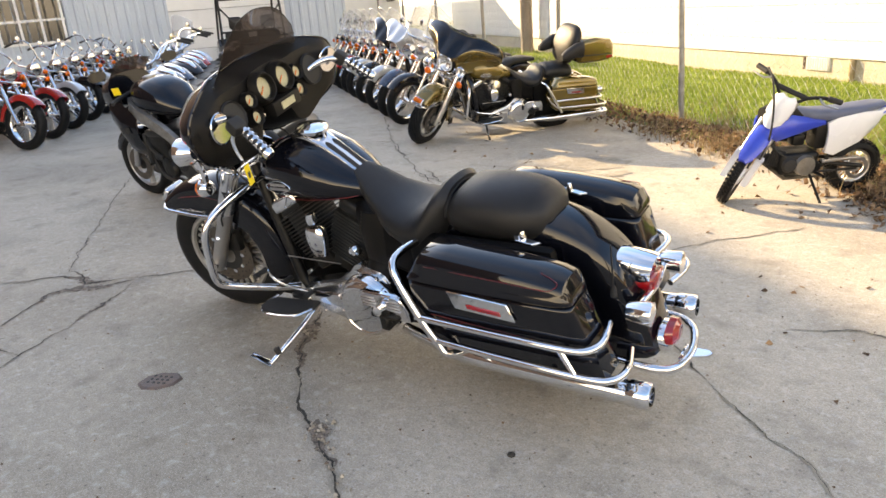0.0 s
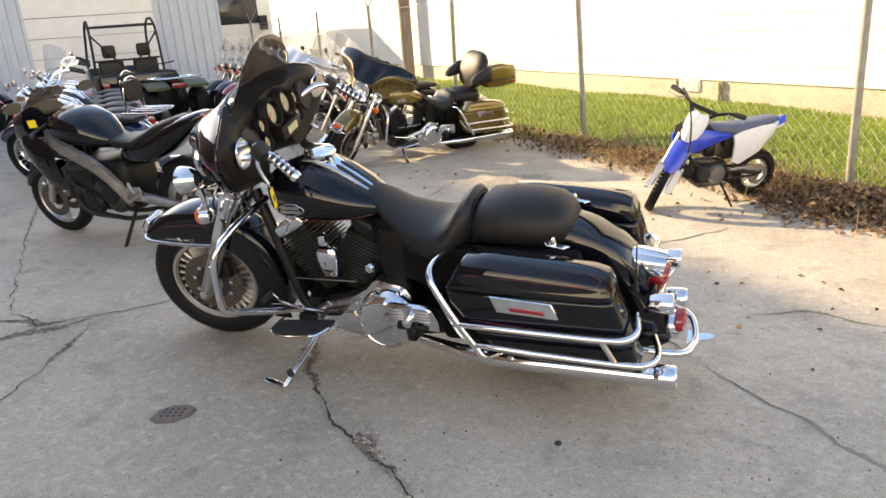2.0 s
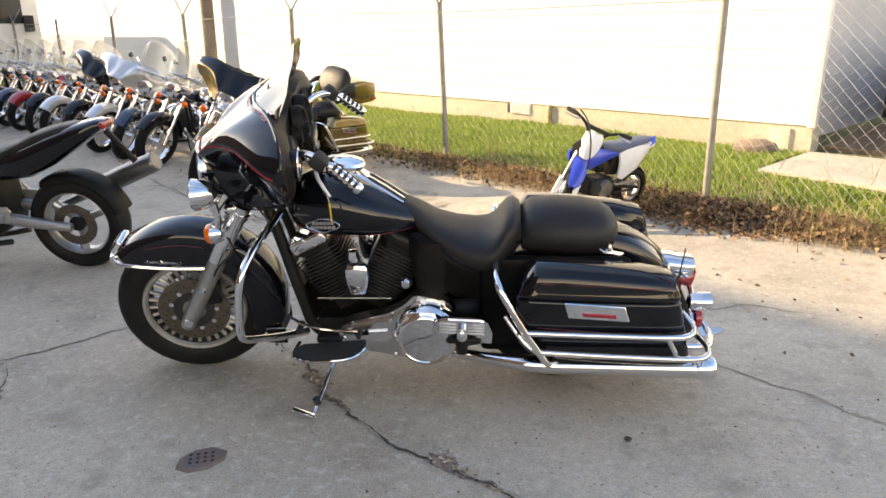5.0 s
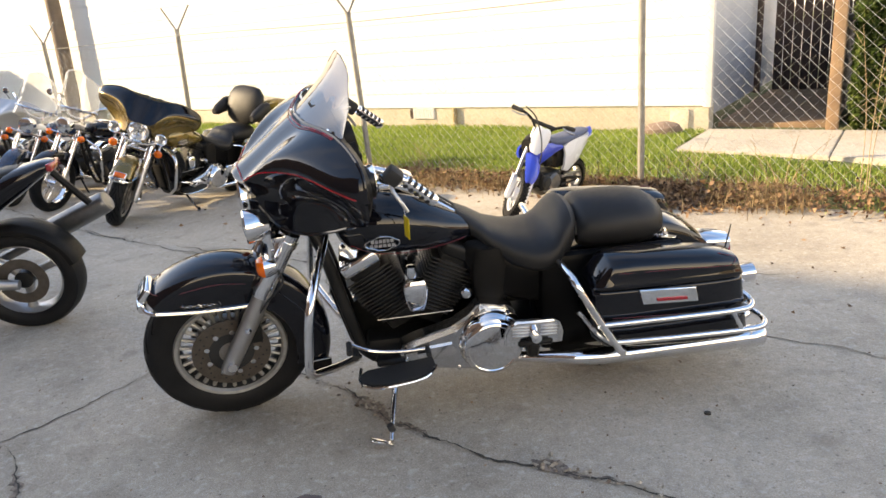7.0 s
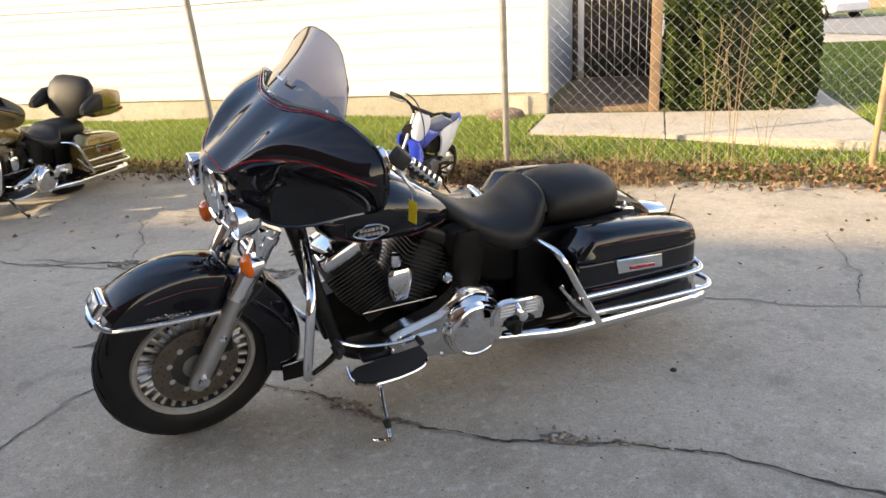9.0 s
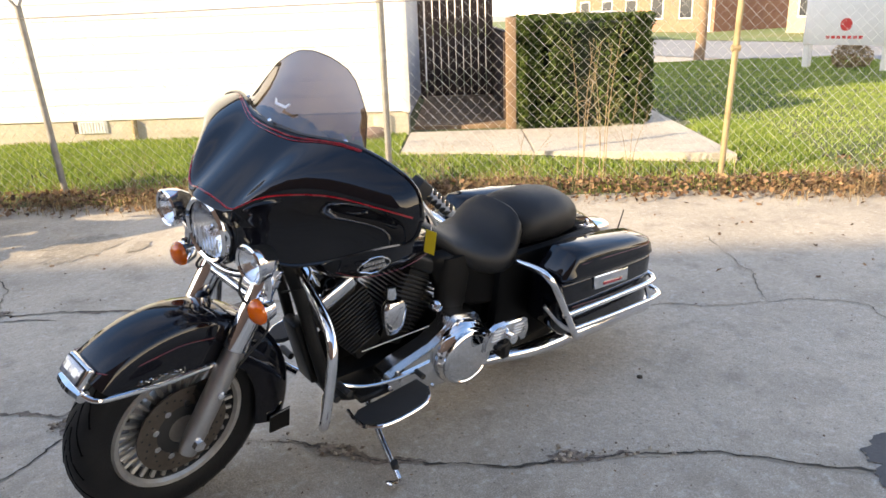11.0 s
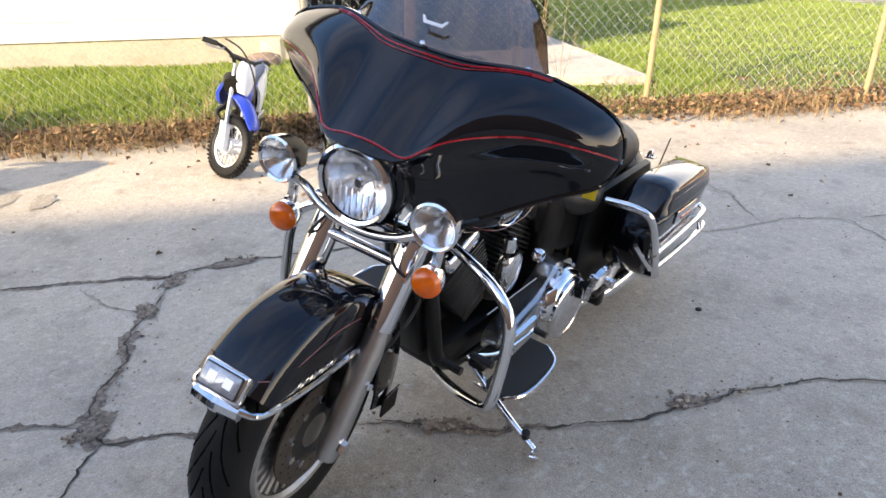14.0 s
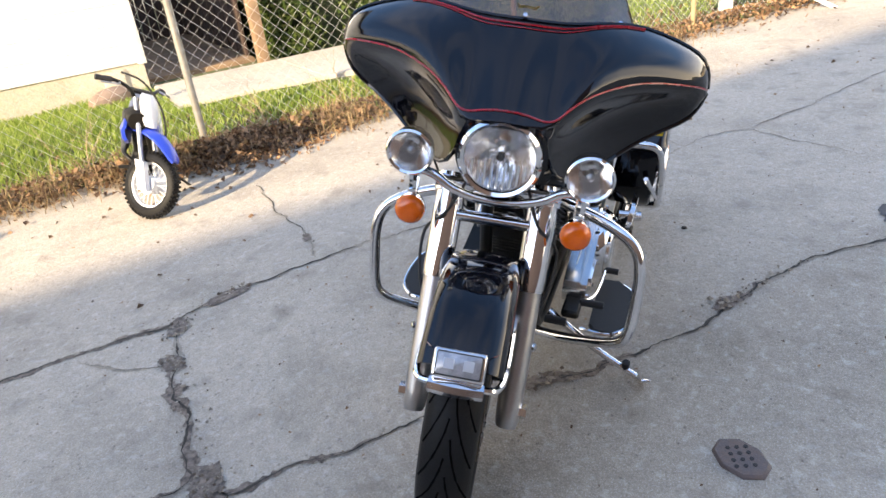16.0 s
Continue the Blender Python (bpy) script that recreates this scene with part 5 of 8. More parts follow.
    for i, p in enumerate(line):
        way = (line[min(i + 1, len(line) - 1)] - line[max(i - 1, 0)]).normalized()
        out = Vector((way.z, 0, -way.x))
        half = 0.118
        prof = [(half, -0.2), (half, -0.1), (half * 0.97, -0.035), (half * 0.8, -0.01), (half * 0.45, -0.001), (0, 0)]
        prof = prof + [(-y, d) for y, d in reversed(prof[:-1])]
        prof = prof + [(y * 0.95, d - 0.004) for y, d in reversed(prof)]
        rings.append([p + Vector((0, y, 0)) + (out if out.z > 0 or out.x < 0 else -out) * d for y, d in prof])
    rear = P("rear_fender", loft(rings), paint)
    tail = P("tail_lamp", loft([oval(0, 0, 0, 0.055, 0.04, 20, 3), oval(-0.03, 0, 0.003, 0.06, 0.045, 20, 3), oval(-0.1, 0, 0.004, 0.058, 0.045, 20, 3), oval(-0.125, 0, 0.008, 0.052, 0.04, 20, 3)]), CHROME)
    tail.data.transform(pose(-0.402, 0, 0.552, 0, -10) @ Matrix.Diagonal((1.08, 1.08, 1.05, 1)))
    lens = P("lens", loft([oval(-0.07, 0, -0.03, 0.045, 0.012, 20, 3), oval(-0.11, 0, -0.025, 0.05, 0.03, 20, 3), oval(-0.132, 0, -0.014, 0.046, 0.034, 20, 3), oval(-0.138, 0, -0.012, 0.036, 0.026, 20, 3)]), RED_LENS, tail)
    lens.data.transform(pose(-0.408, 0, 0.54, 0, -10) @ Matrix.Diagonal((1.08, 1.08, 1.15, 1)))
    P("light_bar", tube([(-0.52, -0.16, 0.468), (-0.535, 0, 0.468), (-0.52, 0.16, 0.468)], 0.013, 10), CHROME, rear)
    for s in (-1, 1):
        sg = P("turn_signal", lathe([(0.012, 0.055), (0.03, 0.045), (0.038, 0.015), (0.04, -0.02), (0.04, -0.034)], 24, axis((-0.545, s * 0.175, 0.468), (1, 0, 0))), CHROME)
        P("lens", lathe([(0.036, -0.03), (0.034, -0.036), (0.02, -0.04), (0.002, -0.041)], 24, axis((-0.545, s * 0.175, 0.468), (1, 0, 0))), REFLECTOR, sg)
    tip = P("fender_tip_lamp", loft([oval(-0.545, 0, 0.275, 0.07, 0.05, 20, 2.4), oval(-0.575, 0, 0.27, 0.066, 0.052, 20, 2.4), oval(-0.59, 0, 0.262, 0.055, 0.04, 20, 2.4)]), CHROME)
    P("lens", loft([oval(-0.58, 0, 0.292, 0.062, 0.048, 20, 2.4), oval(-0.605, 0, 0.295, 0.056, 0.043, 20, 2.4), oval(-0.618, 0, 0.297, 0.032, 0.025, 20, 2.4)]), RED_LENS, tip)
    if tag:
        hitch = P("hitch_bar", tube([(-0.42, 0.16, 0.25), (-0.55, 0.165, 0.245), (-0.62, 0.135, 0.232), (-0.65, 0.05, 0.22), (-0.65, -0.05, 0.22), (-0.62, -0.135, 0.232), (-0.55, -0.165, 0.245), (-0.42, -0.16, 0.25)], 0.0155, 10), CHROME, b, "chrome hitch bar")
        P("tongue", plate([(0.04, -0.05), (0.0, -0.028), (-0.05, -0.018), (-0.065, 0), (-0.05, 0.018), (0.0, 0.028), (0.04, 0.05)], 0.008, pose(-0.662, 0, 0.214, 0, 8), 0.002), CHROME, hitch)
        P("ball_hole", lathe([(0.002, 0.0), (0.009, 0.0), (0.009, 0.0015), (0.002, 0.0015)], 12, pose(-0.7, 0, 0.2175)), RUBBER, hitch)
        ant = P("antenna", tube([(-0.448, 0.158, 0.53), (-0.455, 0.178, 0.705)], [0.004, 0.0025], 6, smooth=0), RUBBER, b)
        P("antenna_base", lathe([(0.012, 0), (0.01, 0.03), (0.004, 0.045)], 10, pose(-0.447, 0.155, 0.5)), RUBBER, ant)

    # saddlebags, guards, mufflers
    for s in (-1, 1):
        body, lid = [], []
        def flare(p):
            return Vector((p[0], s * (p[1] + 0.006 + 0.1 * (p[2] - 0.45)), p[2]))

        for x, zlo, seam, ztop, yi, yo in ((0.2, 0.44, 0.607, 0.62, 0.23, 0.375), (0.19, 0.39, 0.606, 0.635, 0.222, 0.386), (0.14, 0.34, 0.605, 0.705, 0.215, 0.393), (0.125, 0.332, 0.605, 0.713, 0.213, 0.394),
                                           (0.03, 0.32, 0.603, 0.713, 0.21, 0.397), (-0.12, 0.305, 0.6, 0.702, 0.21, 0.397), (-0.26, 0.295, 0.596, 0.688, 0.211, 0.394), (-0.34, 0.29, 0.594, 0.675, 0.214, 0.39),
                                           (-0.378, 0.288, 0.593, 0.662, 0.22, 0.383), (-0.395, 0.29, 0.592, 0.63, 0.23, 0.372), (-0.402, 0.3, 0.592, 0.612, 0.245, 0.355)):
            back = min(max((-x - 0.2) / 0.2, 0), 1)
            body.append([flare((p.x - 0.28 * back * (seam - p.z), p.y, p.z)) for p in soft_box(x, zlo, seam - 0.005, yi, yo, 0.02 if x > -0.4 else 0.01)])
            h = ztop - seam
            prof = [(yo, 0), (yo + 0.005, min(0.006, h * 0.2)), (yo + 0.004, min(0.02, h * 0.4)), (yo - 0.001, min(0.026, h * 0.5)), (yo - 0.006, h * 0.56), (yo - 0.015, h * 0.76), (yo - 0.028, h * 0.91), (yo - 0.05, h),
                    ((yi + yo) / 2, h * 1.03), (yi + 0.03, h), (yi + 0.01, h * 0.85), (yi, h * 0.4), (yi, 0)]
            lid.append([flare((x, y, seam + z)) for y, z in prof])
        bag = P("saddlebag", loft(body), paint)
        P("lid", loft(lid), paint, bag)
        slant = pose(-0.094, s * 0.4185, 0.556, -6 * s, -3.5) @ Matrix(((1, 0, 0.38, 0), (0, 1, 0, 0), (0, 0, 1, 0), (0, 0, 0, 1)))
        la = P("latch_plate", box(-0.113, 0.113, -0.004, 0.004, -0.034, 0.034, 0.003, 1, m=slant), CHROME)
        P("reflector", box(-0.07, 0.055, s * 0.005 - 0.003, s * 0.005 + 0.003, -0.02, -0.003, 0.002, 1, m=slant), RED_LENS, la)
        if stripes:
            P("pinstripe", tube([(0.11, s * 0.4145, 0.671), (-0.12, s * 0.4165, 0.663), (-0.3, s * 0.411, 0.65), (-0.345, s * 0.403, 0.65), (-0.36, s * 0.385, 0.669), (-0.3, s * 0.366, 0.683)], 0.0013, 5, smooth=4), DIM_STRIPE, bag)
            P("pinstripe", tube([(0.12, s * 0.407, 0.478), (-0.1, s * 0.408, 0.464), (-0.36, s * 0.399, 0.446)], 0.0013, 5, smooth=4), DIM_STRIPE, bag)
        P("bag_bracket", plate([(-0.05, -0.014), (0.05, -0.014), (0.03, 0.014), (-0.03, 0.014)], 0.006, pose(-0.17, s * 0.205, 0.694, 0, -10), 0.002), CHROME, bag)
        P("seat_bolt", lathe([(0.012, 0), (0.014, 0.012), (0.006, 0.03)], 10, pose(-0.16, s * 0.2, 0.7)), CHROME, bag)
        gd = P("bag_guard", tube([(0.275, s * 0.22, 0.645), (0.275, s * 0.33, 0.655), (0.266, s * 0.385, 0.64), (0.235, s * 0.406, 0.585), (0.175, s * 0.418, 0.48), (0.1, s * 0.42, 0.36), (0.07, s * 0.41, 0.32), (0.03, s * 0.3, 0.29)], 0.0148, 12), CHROME)
        P("guard_rail", tube([(0.18, s * 0.42, 0.462), (-0.15, s * 0.425, 0.458), (-0.38, s * 0.42, 0.452), (-0.45, s * 0.4, 0.45), (-0.475, s * 0.34, 0.45), (-0.46, s * 0.24, 0.452)], 0.0125, 10), CHROME, gd)
        P("guard_rail", tube([(0.12, s * 0.42, 0.378), (-0.15, s * 0.428, 0.37), (-0.44, s * 0.425, 0.36), (-0.52, s * 0.4, 0.355), (-0.545, s * 0.33, 0.352), (-0.52, s * 0.22, 0.35)], 0.0125, 10), CHROME, gd)
        P("strut", tube([(0.24, s * 0.36, 0.5), (0.17, s * 0.4, 0.41), (0.1, s * 0.418, 0.36)], 0.01, 8, smooth=3), CHROME, gd)
        P("strut", tube([(-0.36, s * 0.422, 0.455), (-0.41, s * 0.426, 0.362)], 0.01, 8, smooth=0), CHROME, gd)
        mf = P("muffler", tube([(0.45, s * 0.17, 0.196), (0.3, s * 0.22, 0.206), (0.12, s * 0.265, 0.213), (-0.2, s * 0.275, 0.217), (-0.5, s * 0.279, 0.219), (-0.58, s * 0.279, 0.22)], [0.022, 0.026, 0.036, 0.042, 0.043, 0.042], 18), CHROME)
        P("muffler_tip", lathe([(0.042, 0.0), (0.047, 0.01), (0.047, 0.07), (0.041, 0.078), (0.033, 0.078), (0.031, 0.03)], 20, axis((-0.525, s * 0.279, 0.22), (-1, 0, 0.01))), CHROME, mf)

    # engine
    eng = P("engine", loft([oval(0, x, 0.36, w, h, 24, 3.2) for x, w, h in ((-0.15, 0.13, 0.1), (-0.12, 0.19, 0.13), (0.12, 0.19, 0.13), (0.15, 0.13, 0.1))]), ENGINE)
    eng.data.transform(Matrix(((0, 1, 0, 0.8), (1, 0, 0, 0), (0, 0, 1, 0), (0, 0, 0, 1))))
    for tilt, base in ((28, (0.885, 0.38)), (-28, (0.80, 0.38))):
        M = pose(base[0], 0, base[1], 0, tilt)
        fin = P("cooling_fin", box(-0.1, 0.1, -0.104, 0.104, 0, 0.006, 0.002, 1), FIN, eng)
        repeat(fin, [M @ pose(0, 0, 0.06 + i * 0.0165) @ Matrix.Diagonal((0.72 + 0.04 * min(i, 7), 1, 1, 1)) for i in range(14)])
        P("barrel", put(bmx := box(-0.06, 0.06, -0.092, 0.092, 0.0, 0.3, 0.01), bmx.verts, M), ENGINE, eng)
        P("cylinder_head", put(bmx := box(-0.07, 0.07, -0.098, 0.098, 0.285, 0.31, 0.008), bmx.verts, M), ENGINE, eng)
        P("rocker_box", put(bmx := box(-0.085, 0.085, -0.118, 0.118, 0.305, 0.368, 0.02, 3), bmx.verts, M), CHROME if tilt > 0 else ENGINE, eng)
        repeat(P("rocker_bolt", lathe([(0.002, 0.01), (0.009, 0.008), (0.01, 0)], 8), CHROME, eng), [M @ pose(x, y, 0.367) for x in (-0.055, 0.055) for y in (-0.088, 0.088)])
    for s in (1, -1):
        P("horn_cover", loft([oval(z, 0, 0, w, d, 20, 2.8) for z, w, d in ((-0.075, 0.022, 0.012), (-0.068, 0.034, 0.02), (-0.03, 0.046, 0.028), (0.01, 0.052, 0.03), (0.045, 0.05, 0.028), (0.062, 0.036, 0.02))]), CHROME, eng).data.transform(
            Matrix.Translation((0.838, s * 0.16, 0.55)) @ Matrix(((0, 1, 0, 0), (0, 0, 1, 0), (1, 0, 0, 0), (0, 0, 0, 1))))
        P("horn_stud", lathe([(0.02, 0), (0.024, 0.02), (0.018, 0.045), (0.004, 0.05)], 14, pose(0.85, s * 0.155, 0.625)), CHROME, eng)
        case = [(0.925, 0.325), (0.91, 0.355), (0.86, 0.375), (0.71, 0.415), (0.645, 0.455), (0.61, 0.493), (0.59, 0.5), (0.48, 0.478), (0.462, 0.465), (0.44, 0.42), (0.425, 0.36), (0.425, 0.3), (0.445, 0.24), (0.5, 0.2), (0.56, 0.19), (0.62, 0.195), (0.8, 0.23), (0.88, 0.258), (0.92, 0.29)]
        P("primary_cover", plate(case, 0.08, Matrix(((1, 0, 0, 0), (0, 0, s, s * 0.155), (0, 1, 0, 0), (0, 0, 0, 1))), 0.02), POLISHED if s > 0 else ENGINE, eng)
        if s > 0:
            P("clutch_dome", lathe([(0.138, -0.01), (0.137, 0.01), (0.128, 0.03), (0.12, 0.038)], 44, spin((0.552, 0.23, 0.335))), CHROME, eng)
            P("derby_cover", lathe([(0.118, 0), (0.118, 0.012), (0.11, 0.02), (0.102, 0.021), (0.098, 0.018), (0.05, 0.021), (0.002, 0.022)], 48, spin((0.556, 0.268, 0.328))), CHROME, eng)
            P("inspection_cover", plate([(-0.075, -0.022), (0.06, -0.03), (0.075, 0), (0.06, 0.024), (-0.07, 0.034), (-0.09, 0)], 0.01, Matrix(((1, 0, 0, 0.785), (0, 0, 1, 0.234), (0, 1, 0, 0.318), (0, 0, 0, 1))), 0.004), CHROME, eng)
            P("starter_cover", lathe([(0.002, 0.035), (0.016, 0.033), (0.024, 0.024), (0.026, 0.0)], 20, spin((0.64, 0.15, 0.53))), CHROME, eng)
            repeat(P("case_bolt", lathe([(0.002, 0.01), (0.008, 0.008), (0.009, 0)], 8), CHROME, eng),
                   [spin((x, 0.234, z)) for x, z in ((0.585, 0.48), (0.49, 0.462), (0.7, 0.395), (0.87, 0.352), (0.9, 0.3), (0.82, 0.253), (0.69, 0.225))])
        # boards and pedals
        fb = P("footboard", plate([(-0.14, -0.03), (0.12, -0.03), (0.15, -0.01), (0.15, 0.05), (0.1, 0.085), (0.0, 0.098), (-0.1, 0.085), (-0.145, 0.04)], 0.016, pose(0.94, s * 0.3, 0.295, 0, 6, 0) @ Matrix.Diagonal((1, s, 1, 1)), 0.004), RUBBER)
        P("board_trim", tube([(1.085, s * 0.245, 0.288), (1.09, s * 0.33, 0.286), (1.04, s * 0.386, 0.292), (0.94, s * 0.4, 0.302), (0.84, s * 0.386, 0.312), (0.797, s * 0.33, 0.318)], 0.0065, 8), CHROME, fb)
        P("board_bracket", box(0.86, 1.02, s * 0.2 - 0.03, s * 0.2 + 0.03, 0.27, 0.3, 0.008, 1), ENGINE, fb)
        fold = Matrix(((1, 0, 0, 0.405), (0, 0.15 * s, s, s * 0.318), (0.04, 0.98, -0.15, 0.408), (0, 0, 0, 1)))
        arch = [(-0.115, -0.055), (-0.06, -0.055), (-0.05, -0.02), (-0.02, -0.012), (0.02, -0.012), (0.05, -0.02), (0.06, -0.055), (0.115, -0.055), (0.118, 0.0), (0.1, 0.05), (0.075, 0.066), (-0.075, 0.066), (-0.1, 0.05), (-0.118, 0.0)]
        pb = P("pillion_board", plate(arch, 0.018, fold, 0.006), CHROME, b, "folded chrome pillion footboard")
        repeat(P("pad_rib", box(-0.034, 0.034, -0.003, 0.003, 0, 0.006, 0.002, 1), SATIN, pb),
               [fold @ pose(k * 0.056, -0.002 + i * 0.015, 0.017) for i in range(4) for k in (-1, 1)])
        P("board_mount", box(-0.03, 0.03, -0.075, 0.0, -0.01, 0.024, 0.008, 1, m=fold), ENGINE, pb)
        P("board_hinge", lathe([(0.004, 0.05), (0.02, 0.045), (0.022, 0), (0.022, -0.04)], 14, spin((0.405, s * 0.325, 0.402), (0, s, 0.1))), CHROME, pb)
        P("board_arm", box(0.33, 0.47, s * 0.32 - 0.025, s * 0.32 + 0.022, 0.352, 0.378, 0.008, 1), ENGINE, pb)
        P("board_post", box(0.385, 0.43, s * 0.29 - 0.1, s * 0.29 + 0.055, 0.3, 0.37, 0.01, 1), ENGINE, pb)
        cb = P("engine_guard", tube([(1.165, s * 0.05, 0.79), (1.185, s * 0.17, 0.765), (1.21, s * 0.3, 0.73), (1.23, s * 0.375, 0.685), (1.245, s * 0.4, 0.62), (1.258, s * 0.403, 0.52), (1.268, s * 0.398, 0.43), (1.262, s * 0.375, 0.385), (1.22, s * 0.3, 0.34), (1.15, s * 0.19, 0.285), (1.09, s * 0.1, 0.25)], 0.0165, 12), CHROME)
        if lowers:
            rings = []
            for z, x, y0, y1 in ((0.27, 1.06, 0.09, 0.16), (0.34, 1.075, 0.085, 0.22), (0.48, 1.1, 0.08, 0.255), (0.6, 1.125, 0.075, 0.265), (0.7, 1.15, 0.07, 0.255), (0.78, 1.165, 0.065, 0.2), (0.82, 1.175, 0.06, 0.13)):
                rings.append([Vector((x + dx, s * y, z)) for y, dx in ((y0, -0.02), (y0, 0.03), ((y0 + y1) / 2, 0.04), (y1, 0.02), (y1 + 0.006, -0.005), (y1, -0.03), ((y0 + y1) / 2, -0.02))])
            P("lower_fairing", loft([smooth_line(r, 3, True) for r in rings]), second or paint, cb, "black leg shield")
        P("peg", tube([(1.1, s * 0.13, 0.31), (1.1, s * 0.2, 0.31)], 0.014, 8, smooth=0), RUBBER, cb)
    P("shift_rod", tube([(1.0, 0.2, 0.475), (0.7, 0.2, 0.478)], 0.0022, 8, smooth=0), SLIDER, eng)
    P("shift_lever", tube([(1.12, 0.24, 0.41), (1.04, 0.27, 0.385), (0.93, 0.28, 0.37), (0.82, 0.285, 0.372)], 0.0062, 8), CHROME, eng)
    P("shift_peg", tube([(1.12, 0.24, 0.41), (1.12, 0.31, 0.41)], 0.012, 10, smooth=0), RUBBER, eng)
    P("heel_peg", tube([(0.82, 0.285, 0.372), (0.82, 0.33, 0.372)], 0.011, 10, smooth=0), RUBBER, eng)
    # frame
    fr = P("frame", tube([(1.21, 0.055, 0.83), (1.165, 0.07, 0.68), (1.1, 0.08, 0.4), (1.05, 0.085, 0.26), (0.9, 0.085, 0.2), (0.5, 0.085, 0.19), (0.2, 0.09, 0.25)], 0.025, 10), ENGINE)
    P("frame_tube", tube([(1.21, -0.055, 0.83), (1.165, -0.07, 0.68), (1.1, -0.08, 0.4), (1.05, -0.085, 0.26), (0.9, -0.085, 0.2), (0.5, -0.085, 0.19), (0.2, -0.09, 0.25)], 0.02, 10), ENGINE, fr)
    P("backbone", tube([(1.24, 0, 0.9), (0.9, 0, 0.74), (0.5, 0, 0.66), (0.2, 0, 0.6)], 0.03, 10), ENGINE, fr)
    P("regulator", box(-0.02, 0.02, -0.05, 0.05, -0.17, 0.1, 0.01, 2, m=pose(1.135, 0, 0.46, 0, 14)), ENGINE, fr)
    for s in (-1, 1):
        P("side_cover", loft([smooth_line([Vector((x, s * (0.1 + y), z)) for y, z in ((0, z0), (w * 0.55, z0 + 0.012), (w * 0.62, (z0 * 0.6 + z1 * 0.4)), (w * 0.55, z1 - 0.03), (0, z1))], 4)
                              for x, z0, z1, w in ((0.64, 0.66, 0.71, 0.015), (0.615, 0.59, 0.725, 0.045), (0.57, 0.53, 0.73, 0.07), (0.5, 0.485, 0.7, 0.088), (0.43, 0.455, 0.65, 0.096), (0.36, 0.44, 0.63, 0.1), (0.3, 0.435, 0.63, 0.1), (0.24, 0.435, 0.64, 0.095))], closed=False, caps=False), COVER, fr)
        P("inner_cover", loft([oval(z, 0.53, s * 0.12, a, c, 20, 2.5) for z, a, c in ((0.45, 0.05, 0.03), (0.5, 0.075, 0.04), (0.62, 0.08, 0.045), (0.7, 0.06, 0.03))]), DARK_PLASTIC, fr).data.transform(Matrix(((0, 1, 0, 0), (0, 0, 1, 0), (1, 0, 0, 0), (0, 0, 0, 1))))
        P("swingarm", tube([(0.45, s * 0.13, 0.3), (0.0, s * 0.15, 0.33)], 0.025, 8, smooth=0), ENGINE, fr)
        # Black box put in for the deep shade between bag and rear wheel.
        P("bag_gap_shade", box(-0.26, 0.34, s * 0.165 - 0.03, s * 0.165 + 0.03, 0.22, 0.66, 0.03, 2), COVER, fr)
    P("belly", box(0.3, 1.05, -0.1, 0.1, 0.2, 0.32, 0.03, 2), ENGINE, fr)
    st = P("side_stand", tube([(0.93, 0.12, 0.23), (0.97, 0.29, 0.145), (1.0, 0.45, 0.082)], [0.015, 0.0125, 0.011], 10), CHROME)
    P("stand_foot", box(-0.016, 0.016, -0.006, 0.006, -0.012, 0.088, 0.005, 2, m=axis((1.005, 0.462, 0.08), (0.075, 0.022, 0.05))), CHROME, st)
    P("stand_stop", lathe([(0.004, 0), (0.014, 0), (0.014, 0.03), (0.004, 0.032)], 10, axis((0.99, 0.41, 0.1), (0.3, 0, 1))), RUBBER, st)

    if trunk:
        tr = P("top_case", loft([soft_box(x, z0, z1, -w, w, 0.05, 4) for x, z0, z1, w in ((-0.2, 0.84, 1.03, 0.2), (-0.24, 0.82, 1.08, 0.25), (-0.42, 0.82, 1.11, 0.28), (-0.62, 0.83, 1.08, 0.26), (-0.69, 0.85, 1.02, 0.2))]), paint, b, "gold top case")
        P("case_band", loft([soft_box(x, 0.905, 0.925, -w, w, 0.009, 3) for x, w in ((-0.19, 0.19), (-0.24, 0.254), (-0.42, 0.284), (-0.6, 0.264), (-0.665, 0.203))]), RUBBER, tr)
        for s in (-1, 1):
            P("tail_lens", box(-0.655, -0.55, s * 0.215 - 0.052, s * 0.215 + 0.052, 0.86, 0.9, 0.01, 1), RED_LENS, tr)
        P("backrest", loft([oval(z, 0, x, w, d, 20, 2.6) for z, x, w, d in ((0.82, -0.12, 0.14, 0.05), (0.88, -0.13, 0.23, 0.075), (1.02, -0.16, 0.27, 0.085), (1.15, -0.2, 0.25, 0.075), (1.22, -0.22, 0.19, 0.05), (1.24, -0.225, 0.12, 0.03))]), VINYL, b).data.transform(Matrix(((0, 0, 1, 0), (0, 1, 0, 0), (1, 0, 0, 0), (0, 0, 0, 1))))
        for s in (-1, 1):
            P("side_rest", loft([oval(x, s * 0.3, z, ry, rz, 16, 2.6) for x, z, ry, rz in ((-0.22, 1.0, 0.05, 0.09), (-0.14, 1.0, 0.055, 0.085), (0.0, 0.95, 0.05, 0.06), (0.05, 0.93, 0.03, 0.03))]), VINYL, b)
    return b


LEAN = 9.0
BIKE = pose(-1.275, 2.225, 0, 0, 0, 183) @ pose(0, 0, 0, -LEAN)
touring("touring_motorcycle", "black full-dress touring motorcycle with red pinstripes leaning on its side stand", BIKE, BLACK_PAINT, None, STEER, tag=True, lowers=False)


